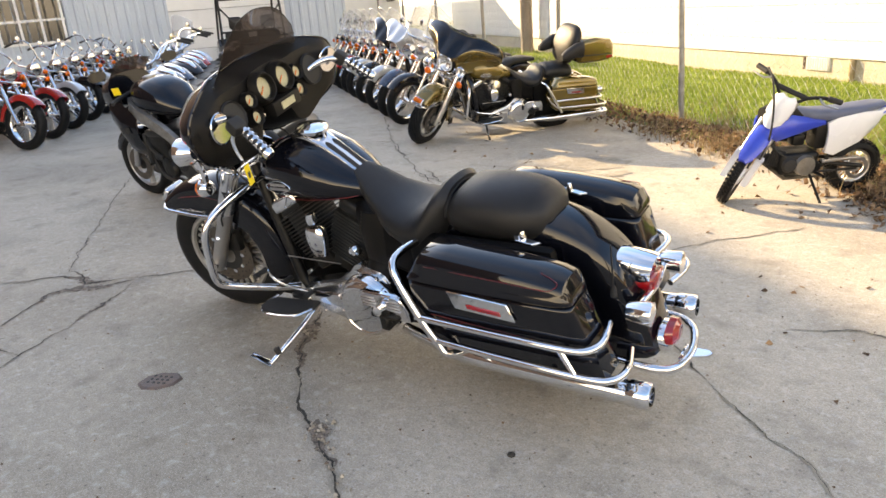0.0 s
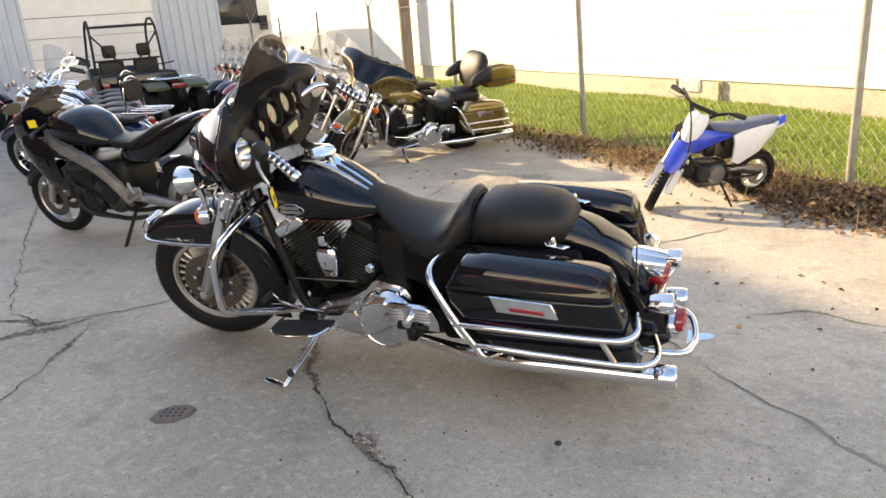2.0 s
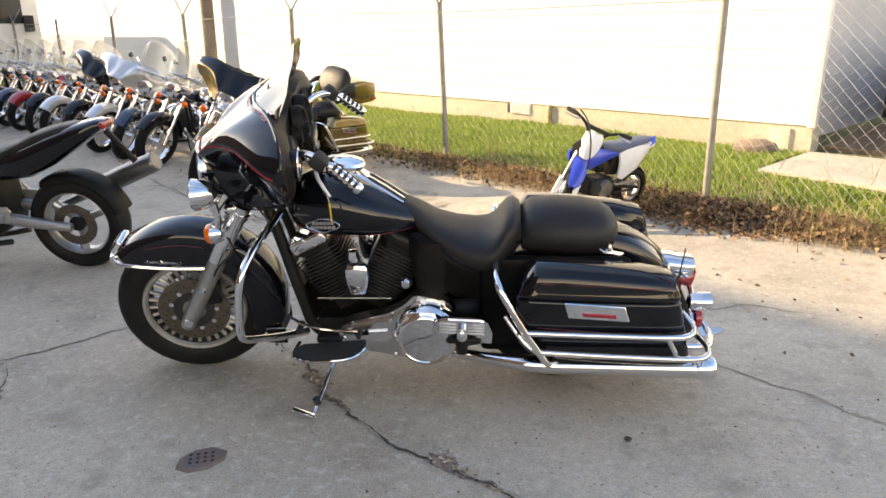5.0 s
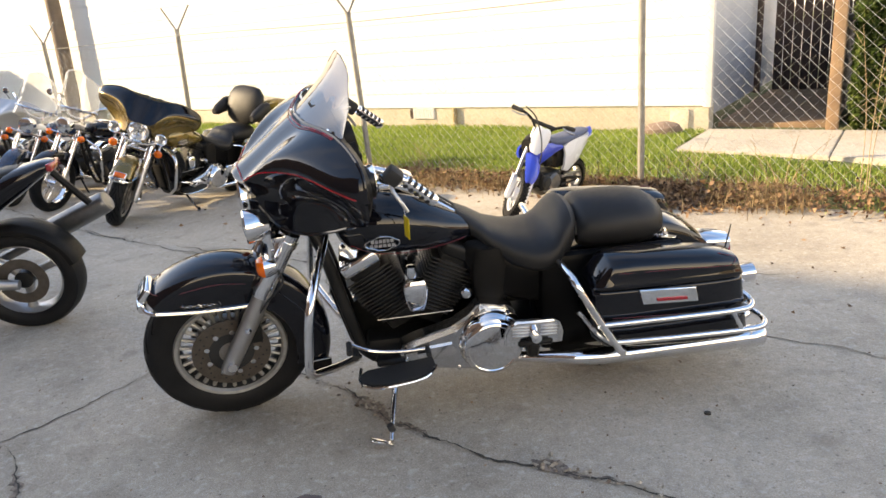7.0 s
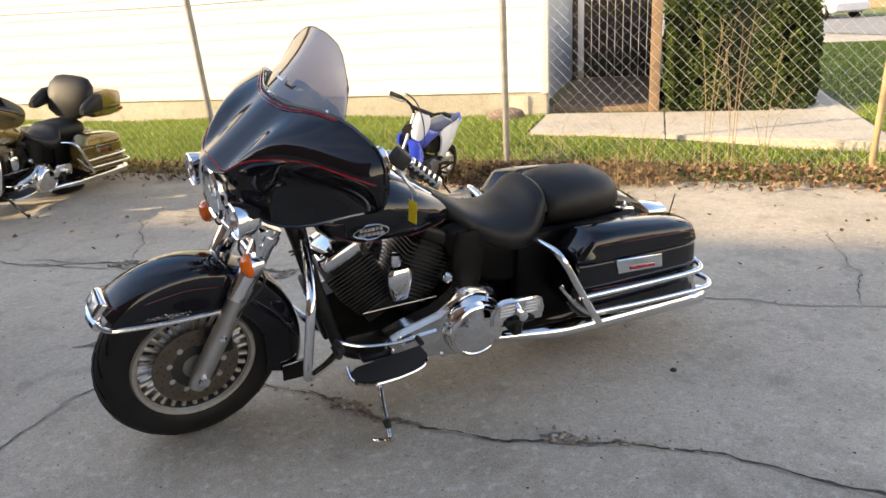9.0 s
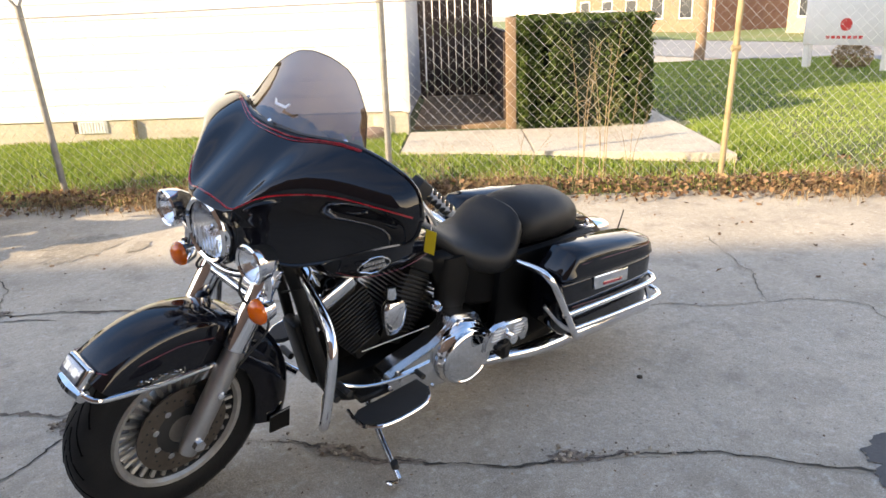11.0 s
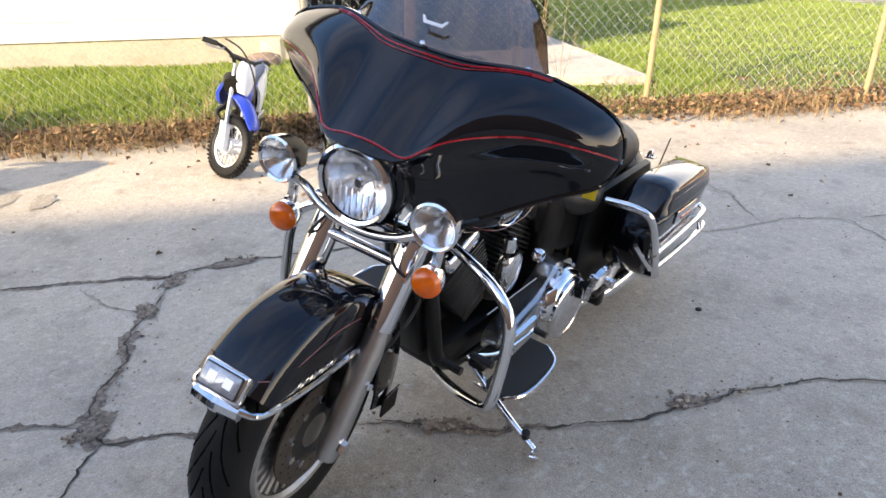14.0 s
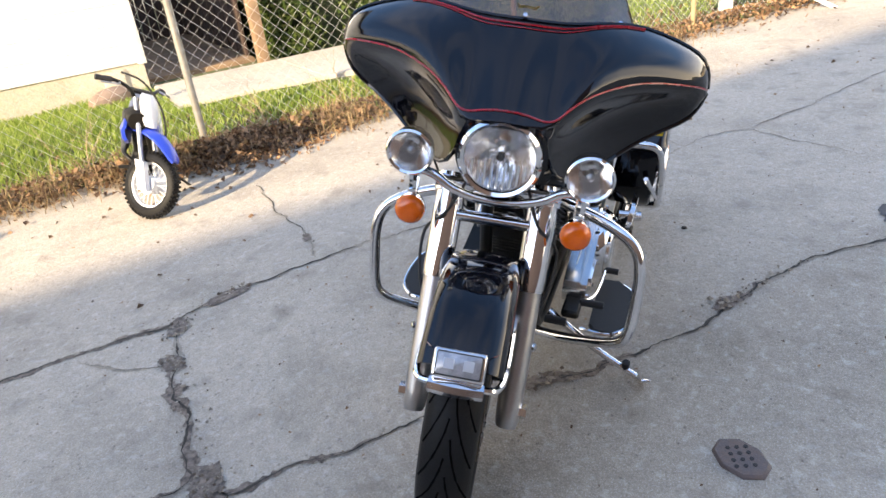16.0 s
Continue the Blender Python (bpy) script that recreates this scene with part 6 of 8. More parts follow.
# ---- drain, vegetation, litter ----
drain = thing("drain_cover", "small dark cast-iron drain cover in the concrete", "drain cover", pose(-2.57, 1.375, 0, 0, 0, 20) @ Matrix.Scale(0.86, 4))
part("lid", lathe([(0.002, 0.012), (0.085, 0.012), (0.095, 0.004), (0.096, 0.0)], 8, pose(0, 0, 0, 0, 0, 22) @ Matrix.Diagonal((1.15, 0.85, 1, 1))), IRON, drain)
hole = lathe([(0.002, 0.0135), (0.008, 0.0135), (0.008, 0.011), (0.002, 0.011)], 8)
repeat(part("hole", hole, RUBBER, drain), [pose(-0.045 + 0.03 * (i % 4), -0.03 + 0.03 * (i // 4), 0.0005) for i in range(12)])


def quads(name, base, normal_up, size, seed, material, parent=None, label="", m=None, bend=0.4):
    """Many small bent leaves or blades as one object."""
    rnd = np.random.default_rng(seed)
    n = len(base)
    turn = rnd.uniform(0, 2 * np.pi, n)
    tilt = rnd.normal(0, bend, n)
    L = size * rnd.uniform(0.6, 1.3, n)
    u = np.stack([np.cos(turn) * np.cos(tilt), np.sin(turn) * np.cos(tilt), np.sin(tilt)], 1)
    roll = rnd.normal(0, 0.5, n)
    side = np.stack([-np.sin(turn) * np.cos(roll), np.cos(turn) * np.cos(roll), np.sin(roll)], 1)
    up = np.cross(u, side)
    w = L * rnd.uniform(0.3, 0.5, n)
    c = base + np.array([0, 0, 1]) * (np.abs(np.sin(tilt)) * L * 0.3)[:, None] * normal_up
    a, b = c - u * (L / 2)[:, None], c + u * (L / 2)[:, None]
    curl = up * (L * rnd.uniform(-0.1, 0.35, n))[:, None]
    p, q = c + side * w[:, None] + curl, c - side * w[:, None] + curl
    verts = np.stack([a, p, b, q], 1).reshape(-1, 3)
    tri = [f for i in range(n) for f in ((4 * i, 4 * i + 1, 4 * i + 2), (4 * i, 4 * i + 2, 4 * i + 3))]
    me = bpy.data.meshes.new(name)
    me.from_pydata(verts.tolist(), [], tri)
    me.materials.append(material)
    ob = new(name, me)
    if parent:
        ob.parent = parent
    if m is not None:
        ob.matrix_world = m
    return tagged(ob, label, "", "", "stuff")


def blades(name, base, height, seed, material, lean=0.45, width=0.006, m=None, label="", category=""):
    rnd = np.random.default_rng(seed)
    n = len(base)
    turn, out = rnd.uniform(0, 2 * np.pi, n), np.abs(rnd.normal(0, lean, n))
    H = height * rnd.uniform(0.5, 1.4, n)
    w = width * rnd.uniform(0.6, 1.4, n)
    way = np.stack([np.cos(turn), np.sin(turn), np.zeros(n)], 1)
    side = np.stack([-np.sin(turn), np.cos(turn), np.zeros(n)], 1) * w[:, None]
    mid = base + way * (0.3 * out * H)[:, None] + np.array([0, 0, 1]) * (0.6 * H)[:, None]
    tip = base + way * (1.0 * out * H)[:, None] + np.array([0, 0, 1]) * (H * np.clip(1 - 0.4 * out, 0.3, 1))[:, None]
    verts = np.stack([base - side, base + side, mid + side * 0.7, mid - side * 0.7, tip], 1).reshape(-1, 3)
    faces = [f for i in range(n) for f in ((5 * i, 5 * i + 1, 5 * i + 2, 5 * i + 3), (5 * i + 3, 5 * i + 2, 5 * i + 4))]
    me = bpy.data.meshes.new(name)
    me.from_pydata(verts.tolist(), [], faces)
    me.materials.append(material)
    ob = new(name, me)
    if m is not None:
        ob.matrix_world = m
    return tagged(ob, label, category, "", "stuff")


def scatter(n, x0, x1, y0, y1, seed, keep=None):
    rnd = np.random.default_rng(seed)
    pts = np.stack([rnd.uniform(x0, x1, n), rnd.uniform(y0, y1, n)], 1)
    out = []
    for x, y in pts.tolist():
        if keep is None or keep(x, y, rnd.random()):
            out.append((x, y, lawn_height(x, y)))
    return np.array(out)


def on_walk(x, y):
    return (0.0 < x < 3.42 and 0.95 - 0.17 * x < y < 2.42) or (2.55 < x < 3.55 and y > 2.3)


def lawn_keep(x, y, r):
    if on_walk(x, y) or (0.0 < x < 2.6 and y > 2.4) or (x < 0.1 and y > 2.44):
        return False
    edge = (y - lawn_edge(x)) / 0.9
    return r < min(max(edge - 0.25 + 0.5 * noise.noise((x * 1.5, y * 1.5, 9)), 0.02), 1)


blades("grass", scatter(150000, -9, 4.2, -0.5, 2.44, 1, lawn_keep), 0.06, 2, GRASS, 0.6, 0.0045, FENCE, "mown green grass behind the fence", "grass")
blades("grass", scatter(130000, 3.4, 11, -0.4, 13.5, 3, lawn_keep), 0.038, 4, GRASS, 0.7, 0.0045, FENCE, "sunlit green lawn towards the street", "grass")
blades("grass", scatter(20000, -22, -9, -0.4, 2.44, 5, lawn_keep), 0.07, 6, GRASS, 0.6, 0.008, FENCE, "green grass strip along the house", "grass")


def litter_keep(x, y, r):
    d = y - lawn_edge(x)
    deep = math.exp(-((d - 0.28) / 0.28) ** 2) + (0.12 if 0 < d < 1.2 else 0)
    if d < -0.02:
        deep = 0.25 * math.exp(d * 14)
    return r < deep * (0.75 + 0.6 * noise.noise((x * 0.9, y * 2, 2)))


def heap(pts, seed, high):
    rnd = np.random.default_rng(seed)
    for i, (x, y, z) in enumerate(pts):
        d = y - lawn_edge(x)
        pts[i, 2] = max(z, 0.004) + rnd.uniform(0, high) * math.exp(-((d - 0.25) / 0.25) ** 2) + 0.004
    return pts


quads("leaf_litter", heap(scatter(46000, -9, 8, -1.1, 1.0, 11, litter_keep), 12, 0.13), 1, 0.05, 13, LITTER, m=FENCE, label="brown dead leaves heaped along the fence", bend=0.5)
quads("leaf_litter", heap(scatter(7000, -22, -9, -1.1, 1.0, 14, litter_keep), 15, 0.08), 1, 0.075, 16, LITTER, m=FENCE, label="brown dead leaves along the fence", bend=0.5)
mound = np.random.default_rng(31).normal((0.22, -0.3), (0.33, 0.22), (3600, 2))
mound = np.array([(x, y, max(0.006, 0.13 * math.exp(-((x - 0.22) / 0.45) ** 2 - ((y + 0.3) / 0.3) ** 2) * r)) for (x, y), r in zip(mound.tolist(), np.random.default_rng(32).uniform(0, 1, 3600).tolist())])
quads("leaf_litter", mound, 1, 0.045, 33, LITTER, m=FENCE, label="mound of matted brown leaves round a fence post", bend=0.6)
loose = np.array([(x, y, 0.004) for x, y in np.random.default_rng(17).uniform((-6, -2.6), (7, -0.8), (150, 2)).tolist()])
quads("loose_leaves", loose, 1, 0.035, 18, LITTER, m=FENCE, label="a few dead leaves blown over the concrete", bend=0.15)
grit = np.array([(x, y, 0.002) for x, y in np.random.default_rng(27).uniform((-5, -1), (2.5, 5), (900, 2)).tolist()])
quads("grit", grit, 1, 0.012, 28, LITTER, label="small grit and chips on the concrete", bend=0.3)
pebbles = lathe([(0.004, 0), (0.014, 0.003), (0.013, 0.009), (0.005, 0.013)], 7)
tagged(part("pebble", pebbles, CRACK, None), "small dark pebble on the concrete", "pebble").matrix_world = pose(-1.02, 1.66, 0)


def tuft_keep(x0, wide, y0):
    return lambda x, y, r: r < math.exp(-((x - x0) / wide) ** 2 - ((y - y0) / 0.28) ** 2)


blades("dry_grass", scatter(9000, 2.6, 6.5, -1.0, 0.5, 21, tuft_keep(4.1, 0.8, -0.45)), 0.16, 22, STRAW, 1.3, 0.003, FENCE, "matted straw-coloured dead grass under the fence", "dry grass")
blades("dry_grass", scatter(9000, -4, 3, -0.8, 0.5, 23, lambda x, y, r: r < 0.5 * math.exp(-((y - lawn_edge(x) - 0.4) / 0.2) ** 2)), 0.14, 24, STRAW, 0.9, 0.003, FENCE, "straw-coloured dead grass in the fence", "dry grass")


blades("dry_grass", scatter(16000, -3.2, 1.4, -0.9, 0.3, 25, lambda x, y, r: r < 0.8 * math.exp(-((y - lawn_edge(x) - 0.22) / 0.22) ** 2) * (0.5 + noise.noise((x * 1.3, 3, 3)))), 0.17, 26, STRAW, 1.2, 0.0035, FENCE, "brown matted dead stalks in the leaf litter", "dry grass")


def weed(x, y, seed, high, stems):
    rnd = random.Random(seed)
    w = thing("dry_weed", "tall dry weed with bare straw-coloured stems", "weed", FENCE @ pose(x, y, 0.0))
    for i in range(stems):
        a, h = rnd.uniform(0, 6.28), high * rnd.uniform(0.5, 1)
        sway = rnd.uniform(0.1, 0.4)
        pts = [(0.03 * math.cos(a), 0.03 * math.sin(a), 0), (sway * 0.3 * math.cos(a), 0.3 * sway * math.sin(a), h * 0.5), (sway * math.cos(a), sway * math.sin(a), h)]
        bm = tube(pts, [0.004, 0.003, 0.0012], 5, smooth=4)
        stem = part("stem", bm, STRAWY, w)
        for k in range(5):
            f = rnd.uniform(0.35, 0.95)
            p = Vector(pts[0]).lerp(Vector(pts[2]), f)
            q = p + Vector((rnd.uniform(-0.16, 0.16), rnd.uniform(-0.12, 0.12), rnd.uniform(0.06, 0.22)))
            part("twig", tube([p, p.lerp(q, 0.5) + Vector((0, 0, 0.02)), q], [0.0018, 0.0014, 0.0008], 4, smooth=2), STRAWY, stem)


for n, (x, y, h, k) in enumerate(((1.75, -0.12, 1.4, 3), (1.95, -0.1, 1.6, 4), (2.2, -0.02, 1.1, 3), (-0.9, 0.0, 0.5, 4), (1.2, -0.2, 0.6, 3), (0.5, -0.1, 0.45, 4), (-2.4, -0.1, 0.45, 4))):
    weed(x, y, 40 + n, h, k)


def hedge(name, label, x0, x1, y0, y1, z0, z1, count, seed, m, leaf=0.05):
    h = thing(name, label, "hedge", m)
    core = []
    for z in np.linspace(z0, z1 - 0.1, 6):
        ring = []
        for i in range(36):
            a = 2 * math.pi * i / 36
            c, s = math.cos(a), math.sin(a)
            k = 0.86 + 0.1 * noise.noise((c * 2, s * 2, z * 2 + seed))
            ring.append(Vector(((x0 + x1) / 2 + (x1 - x0) / 2 * k * math.copysign(abs(c) ** 0.5, c), (y0 + y1) / 2 + (y1 - y0) / 2 * k * math.copysign(abs(s) ** 0.5, s), z)))
        core.append(ring)
    # Solid core coloured near-black green: shade inside the foliage, put into colour.
    part("shade_core", loft(core), mat("hedge shade " + name, (0.012, 0.02, 0.006), 0.95, scale=6), h)
    rnd = np.random.default_rng(seed)
    pts = []
    while len(pts) < count:
        a, z = rnd.uniform(0, 2 * math.pi), rnd.uniform(z0, z1)
        c, s = math.cos(a), math.sin(a)
        top = rnd.random() < 0.22
        k = rnd.uniform(0, 1) ** 0.5 if top else rnd.uniform(0.9, 1.03)
        bump = 1 + 0.06 * noise.noise((c * 3, s * 3, z * 3)) + 0.03 * noise.noise((c * 9, s * 9, z * 8))
        x = (x0 + x1) / 2 + (x1 - x0) / 2 * k * bump * math.copysign(abs(c) ** 0.45, c)
        y = (y0 + y1) / 2 + (y1 - y0) / 2 * k * bump * math.copysign(abs(s) ** 0.45, s)
        if noise.noise((x * 5, y * 5, z * 5)) < -0.42:
            continue
        pts.append((x, y, (z1 - 0.03 + 0.07 * noise.noise((x * 3, y * 3, 1))) if top else z))
    leaves = quads("foliage", np.array(pts), 0, leaf, seed + 1, YEW, parent=h, bend=0.9)
    return h


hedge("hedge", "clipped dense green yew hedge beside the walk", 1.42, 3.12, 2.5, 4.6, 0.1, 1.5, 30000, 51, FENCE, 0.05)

# ---- sign, white rail, street ----
sign = thing("sign", "white school sign on two posts with a red round emblem", "sign", FENCE @ pose(8.94, 9.49, 0, 0, 0, -58))
for x in (-0.87, 0.87):
    part("post", box(x - 0.07, x + 0.07, -0.07, 0.07, -0.05, 2.0, 0.01), WHITE_PAINT, sign)
part("board", box(-0.95, 0.95, -0.1, -0.071, 0.66, 1.9, 0.008), WHITE_PAINT, sign)
part("emblem", lathe([(0.002, 0.006), (0.13, 0.006), (0.13, 0), (0.002, 0)], 24, pose(0, -0.1, 1.08, 90)), RED_SIGN, sign)
for i in range(7):
    part("text_bar", box(-0.42 + i * 0.12, -0.34 + i * 0.12, -0.106, -0.1, 0.79, 0.85), RED_SIGN, sign)
rail = thing("white_rail", "low white wooden barrier rail on posts", "barrier", FENCE @ pose(5.95, -0.15, 0, 0, 0, -20))
part("board", box(-0.3, 4.0, -0.06, -0.02, 0.23, 0.4, 0.006), WHITE_PAINT, rail)
for x in (0, 2.4):
    part("post", box(x - 0.06, x + 0.06, -0.02, 0.1, -0.05, 0.6, 0.008), WHITE_PAINT, rail)
part("brace", tube([(1.0, -0.5, 0.0), (0.6, -0.03, 0.3)], 0.025, 6, smooth=0), WHITE_PAINT, rail)


def shrub(name, label, x, y, r, high, seed, material, count=1500, leaf=0.06):
    rnd = np.random.default_rng(seed)
    v = rnd.normal(0, 1, (count, 3))
    v /= np.linalg.norm(v, axis=1)[:, None]
    v *= (rnd.uniform(0.4, 1, count) ** 0.5)[:, None]
    pts = np.stack([x + v[:, 0] * r, y + v[:, 1] * r, 0.05 + (v[:, 2] * 0.5 + 0.5) * high], 1)
    s = thing(name, label, "shrub", FENCE)
    quads("foliage", pts, 0, leaf, seed + 1, material, parent=s, bend=0.9)
    part("stems", tube([(x, y, 0), (x + 0.03, y, high * 0.7)], 0.02, 6, smooth=0), WOOD, s)


shrub("dry_bush", "brown dried bush in front of the sign", 9.3, 9.9, 0.42, 0.65, 61, STRAWY)


def far_house(label, m, wide, deep, high, wall_mat, roof_mat):
    h = thing("far_house", label, "house", m)
    part("wall", box(-wide / 2, wide / 2, -deep / 2, deep / 2, 0, high), wall_mat, h)
    part("roof", loft([[(x, -deep / 2 - 0.4, high), (x, 0, high + deep * 0.3), (x, deep / 2 + 0.4, high), (x, 0, high - 0.05)] for x in (-wide / 2 - 0.4, wide / 2 + 0.4)]), roof_mat, h)
    for i in range(int(wide / 2.6)):
        x = -wide / 2 + 1.2 + i * 2.6
        for s in (-1, 1):
            w = part("window", box(x - 0.5, x + 0.5, s * (deep / 2 + 0.02) - 0.02, s * (deep / 2 + 0.02) + 0.02, 0.9, 2.1), WINDOW, h)
            part("window_frame", box(x - 0.58, x + 0.58, s * (deep / 2 + 0.015) - 0.012, s * (deep / 2 + 0.015) + 0.012, 0.82, 2.18), WHITE_PAINT, w)
    part("door", box(wide / 2 - 1.2, wide / 2 - 0.3, -deep / 2 - 0.03, -deep / 2, 0, 2.05), WHITE_PAINT, h)


ACROSS = FENCE @ pose(12.2, 9.3, 0.0, 0, 0, -62)
far_house("red brick house across the street", ACROSS @ pose(8, 22, 0), 16, 8, 2.9, BRICK, ROOF)
far_house("tan house across the street with a white garage door", ACROSS @ pose(-13, 21, 0), 12, 8, 2.8, TAN, ROOF)
far_house("red brick house far across the street", ACROSS @ pose(-32, 22, 0), 14, 8, 2.9, BRICK, ROOF)
far_house("tan brick house down the street", ACROSS @ pose(30, 24, 0), 14, 8, 2.9, TAN, ROOF)


def car(label, m, paint):
    c = thing("car", label, "car", m)
    body = [(-2.1, 0.35, 0.75), (-2.0, 0.25, 0.95), (-1.2, 0.22, 1.0), (0.9, 0.22, 0.95), (1.9, 0.25, 0.85), (2.15, 0.35, 0.65)]
    part("body", loft([soft_box(x, z0, z1, -0.87, 0.87, 0.14, 4) for x, z0, z1 in body]), paint, c)
    part("cabin", loft([soft_box(x, 0.9, z, -w, w, 0.1, 4) for x, z, w in ((-1.9, 0.98, 0.7), (-1.3, 1.38, 0.62), (-0.2, 1.45, 0.62), (0.35, 1.35, 0.62), (1.0, 0.96, 0.7))]), WINDOW, c)
    part("roof_panel", loft([soft_box(x, z - 0.04, z, -0.6, 0.6, 0.018, 3) for x, z in ((-1.3, 1.42), (-0.6, 1.49), (0.2, 1.44))]), paint, c)
    for x in (-1.3, 1.35):
        for s in (-1, 1):
            w = part("wheel", lathe([(0.18, -0.1), (0.33, -0.1), (0.33, 0.1), (0.18, 0.1)], 24, spin((x, s * 0.8, 0.33)), closed=True), TYRE, c)
            part("rim", lathe([(0.002, 0.09), (0.19, 0.07), (0.2, 0.1)], 20, spin((x, s * 0.8, 0.33), (0, s, 0)), end=False), SATIN, w)
    for s in (-1, 1):
        part("headlight", box(1.95, 2.1, s * 0.65 - 0.15, s * 0.65 + 0.15, 0.62, 0.76, 0.03), WHITE_GLOSS, c)
        part("tail_light", box(-2.08, -1.98, s * 0.7 - 0.12, s * 0.7 + 0.12, 0.68, 0.84, 0.02), RED_LENS, c)


trunk_bm = tube([(0, 0, 0), (0.05, 0, 1.5), (0.0, 0.1, 4.0)], [0.16, 0.13, 0.1], 10)
tree = thing("street_tree", "bare tree trunk at the edge of the street", "tree", FENCE @ pose(7.6, 15.0, 0))
part("trunk", trunk_bm, WOOD, tree)
for i in range(9):
    a = i * 2.4
    part("limb", tube([(0.0, 0.08, 2.6 + i * 0.15), (0.7 * math.cos(a), 0.7 * math.sin(a), 3.4 + i * 0.25), (1.3 * math.cos(a), 1.3 * math.sin(a), 4.4 + i * 0.3)], [0.05, 0.03, 0.01], 6), WOOD, tree)


# ---- the other vehicles ----
DULL_RED = mat("dark red car paint", (0.14, 0.016, 0.022), 0.3, scale=3)
car("red saloon car on the street", FENCE @ pose(17.6, 19.0, 0.02, 0, 0, -85), DULL_RED)
car("white car parked across the street", ACROSS @ pose(-22, 7.5, 0.02), WHITE_GLOSS)
car("silver car parked far down the street", ACROSS @ pose(16, 8.0, 0.02), SILVER_PAINT)

touring("touring_motorcycle", "olive gold and black touring motorcycle with a top case", pose(-3.79, 7.23, -0.03, 0, 0, 234.5) @ pose(0, 0, 0, -8.7) @ Matrix.Scale(0.905, 4), GOLD_PAINT, BLACK_PAINT, steer_by(40), trunk=True, stripes=False, screen=None, group="parked motorcycles")


def spoke_wheel(b, S, x, z, R, rim, w, n=24, knob=False, rim_mat=CHROME):
    M = S @ spin((x, 0, z))
    wh = part("wheel", lathe([(rim + 0.004, -w * 0.32), (rim - 0.012, -w * 0.2), (rim - 0.012, w * 0.2), (rim + 0.004, w * 0.32)], 36, M, closed=True), rim_mat, b)
    part("tyre", lathe(tyre_profile(R, rim, w), 40, M, closed=True), TYRE, wh)
    bm = bmesh.new()
    for i in range(n):
        a, d = 2 * math.pi * i / n, (0.25 if i % 2 else -0.25)
        tube([M @ Vector((0.03 * math.cos(a + d), 0.03 * math.sin(a + d), (1 if i % 4 < 2 else -1) * w * 0.28)), M @ Vector(((rim - 0.01) * math.cos(a), (rim - 0.01) * math.sin(a), 0))], 0.0025 if n > 12 else 0.02, 4, bm, smooth=0)
    part("spokes", bm, rim_mat, wh, kind="stuff")
    part("hub", lathe([(0.01, -w * 0.45), (0.04, -w * 0.4), (0.035, 0), (0.04, w * 0.4), (0.01, w * 0.45)], 16, M), rim_mat, wh)
    if knob:
        bm = bmesh.new()
        for i in range(44):
            a = 2 * math.pi * i / 44
            for k in (-0.36, -0.12, 0.12, 0.36):
                rr = R - 0.004 - 0.09 * k * k
                p = M @ Vector((rr * math.cos(a + 0.06 * (k > 0)), rr * math.sin(a + 0.06 * (k > 0)), k * w))
                q = M @ Vector(((rr + 0.014) * math.cos(a + 0.06 * (k > 0)), (rr + 0.014) * math.sin(a + 0.06 * (k > 0)), k * w * 1.05))
                tube([p, q], 0.008, 4, bm, smooth=0)
        part("tread", bm, TYRE, wh, kind="stuff")
    return wh


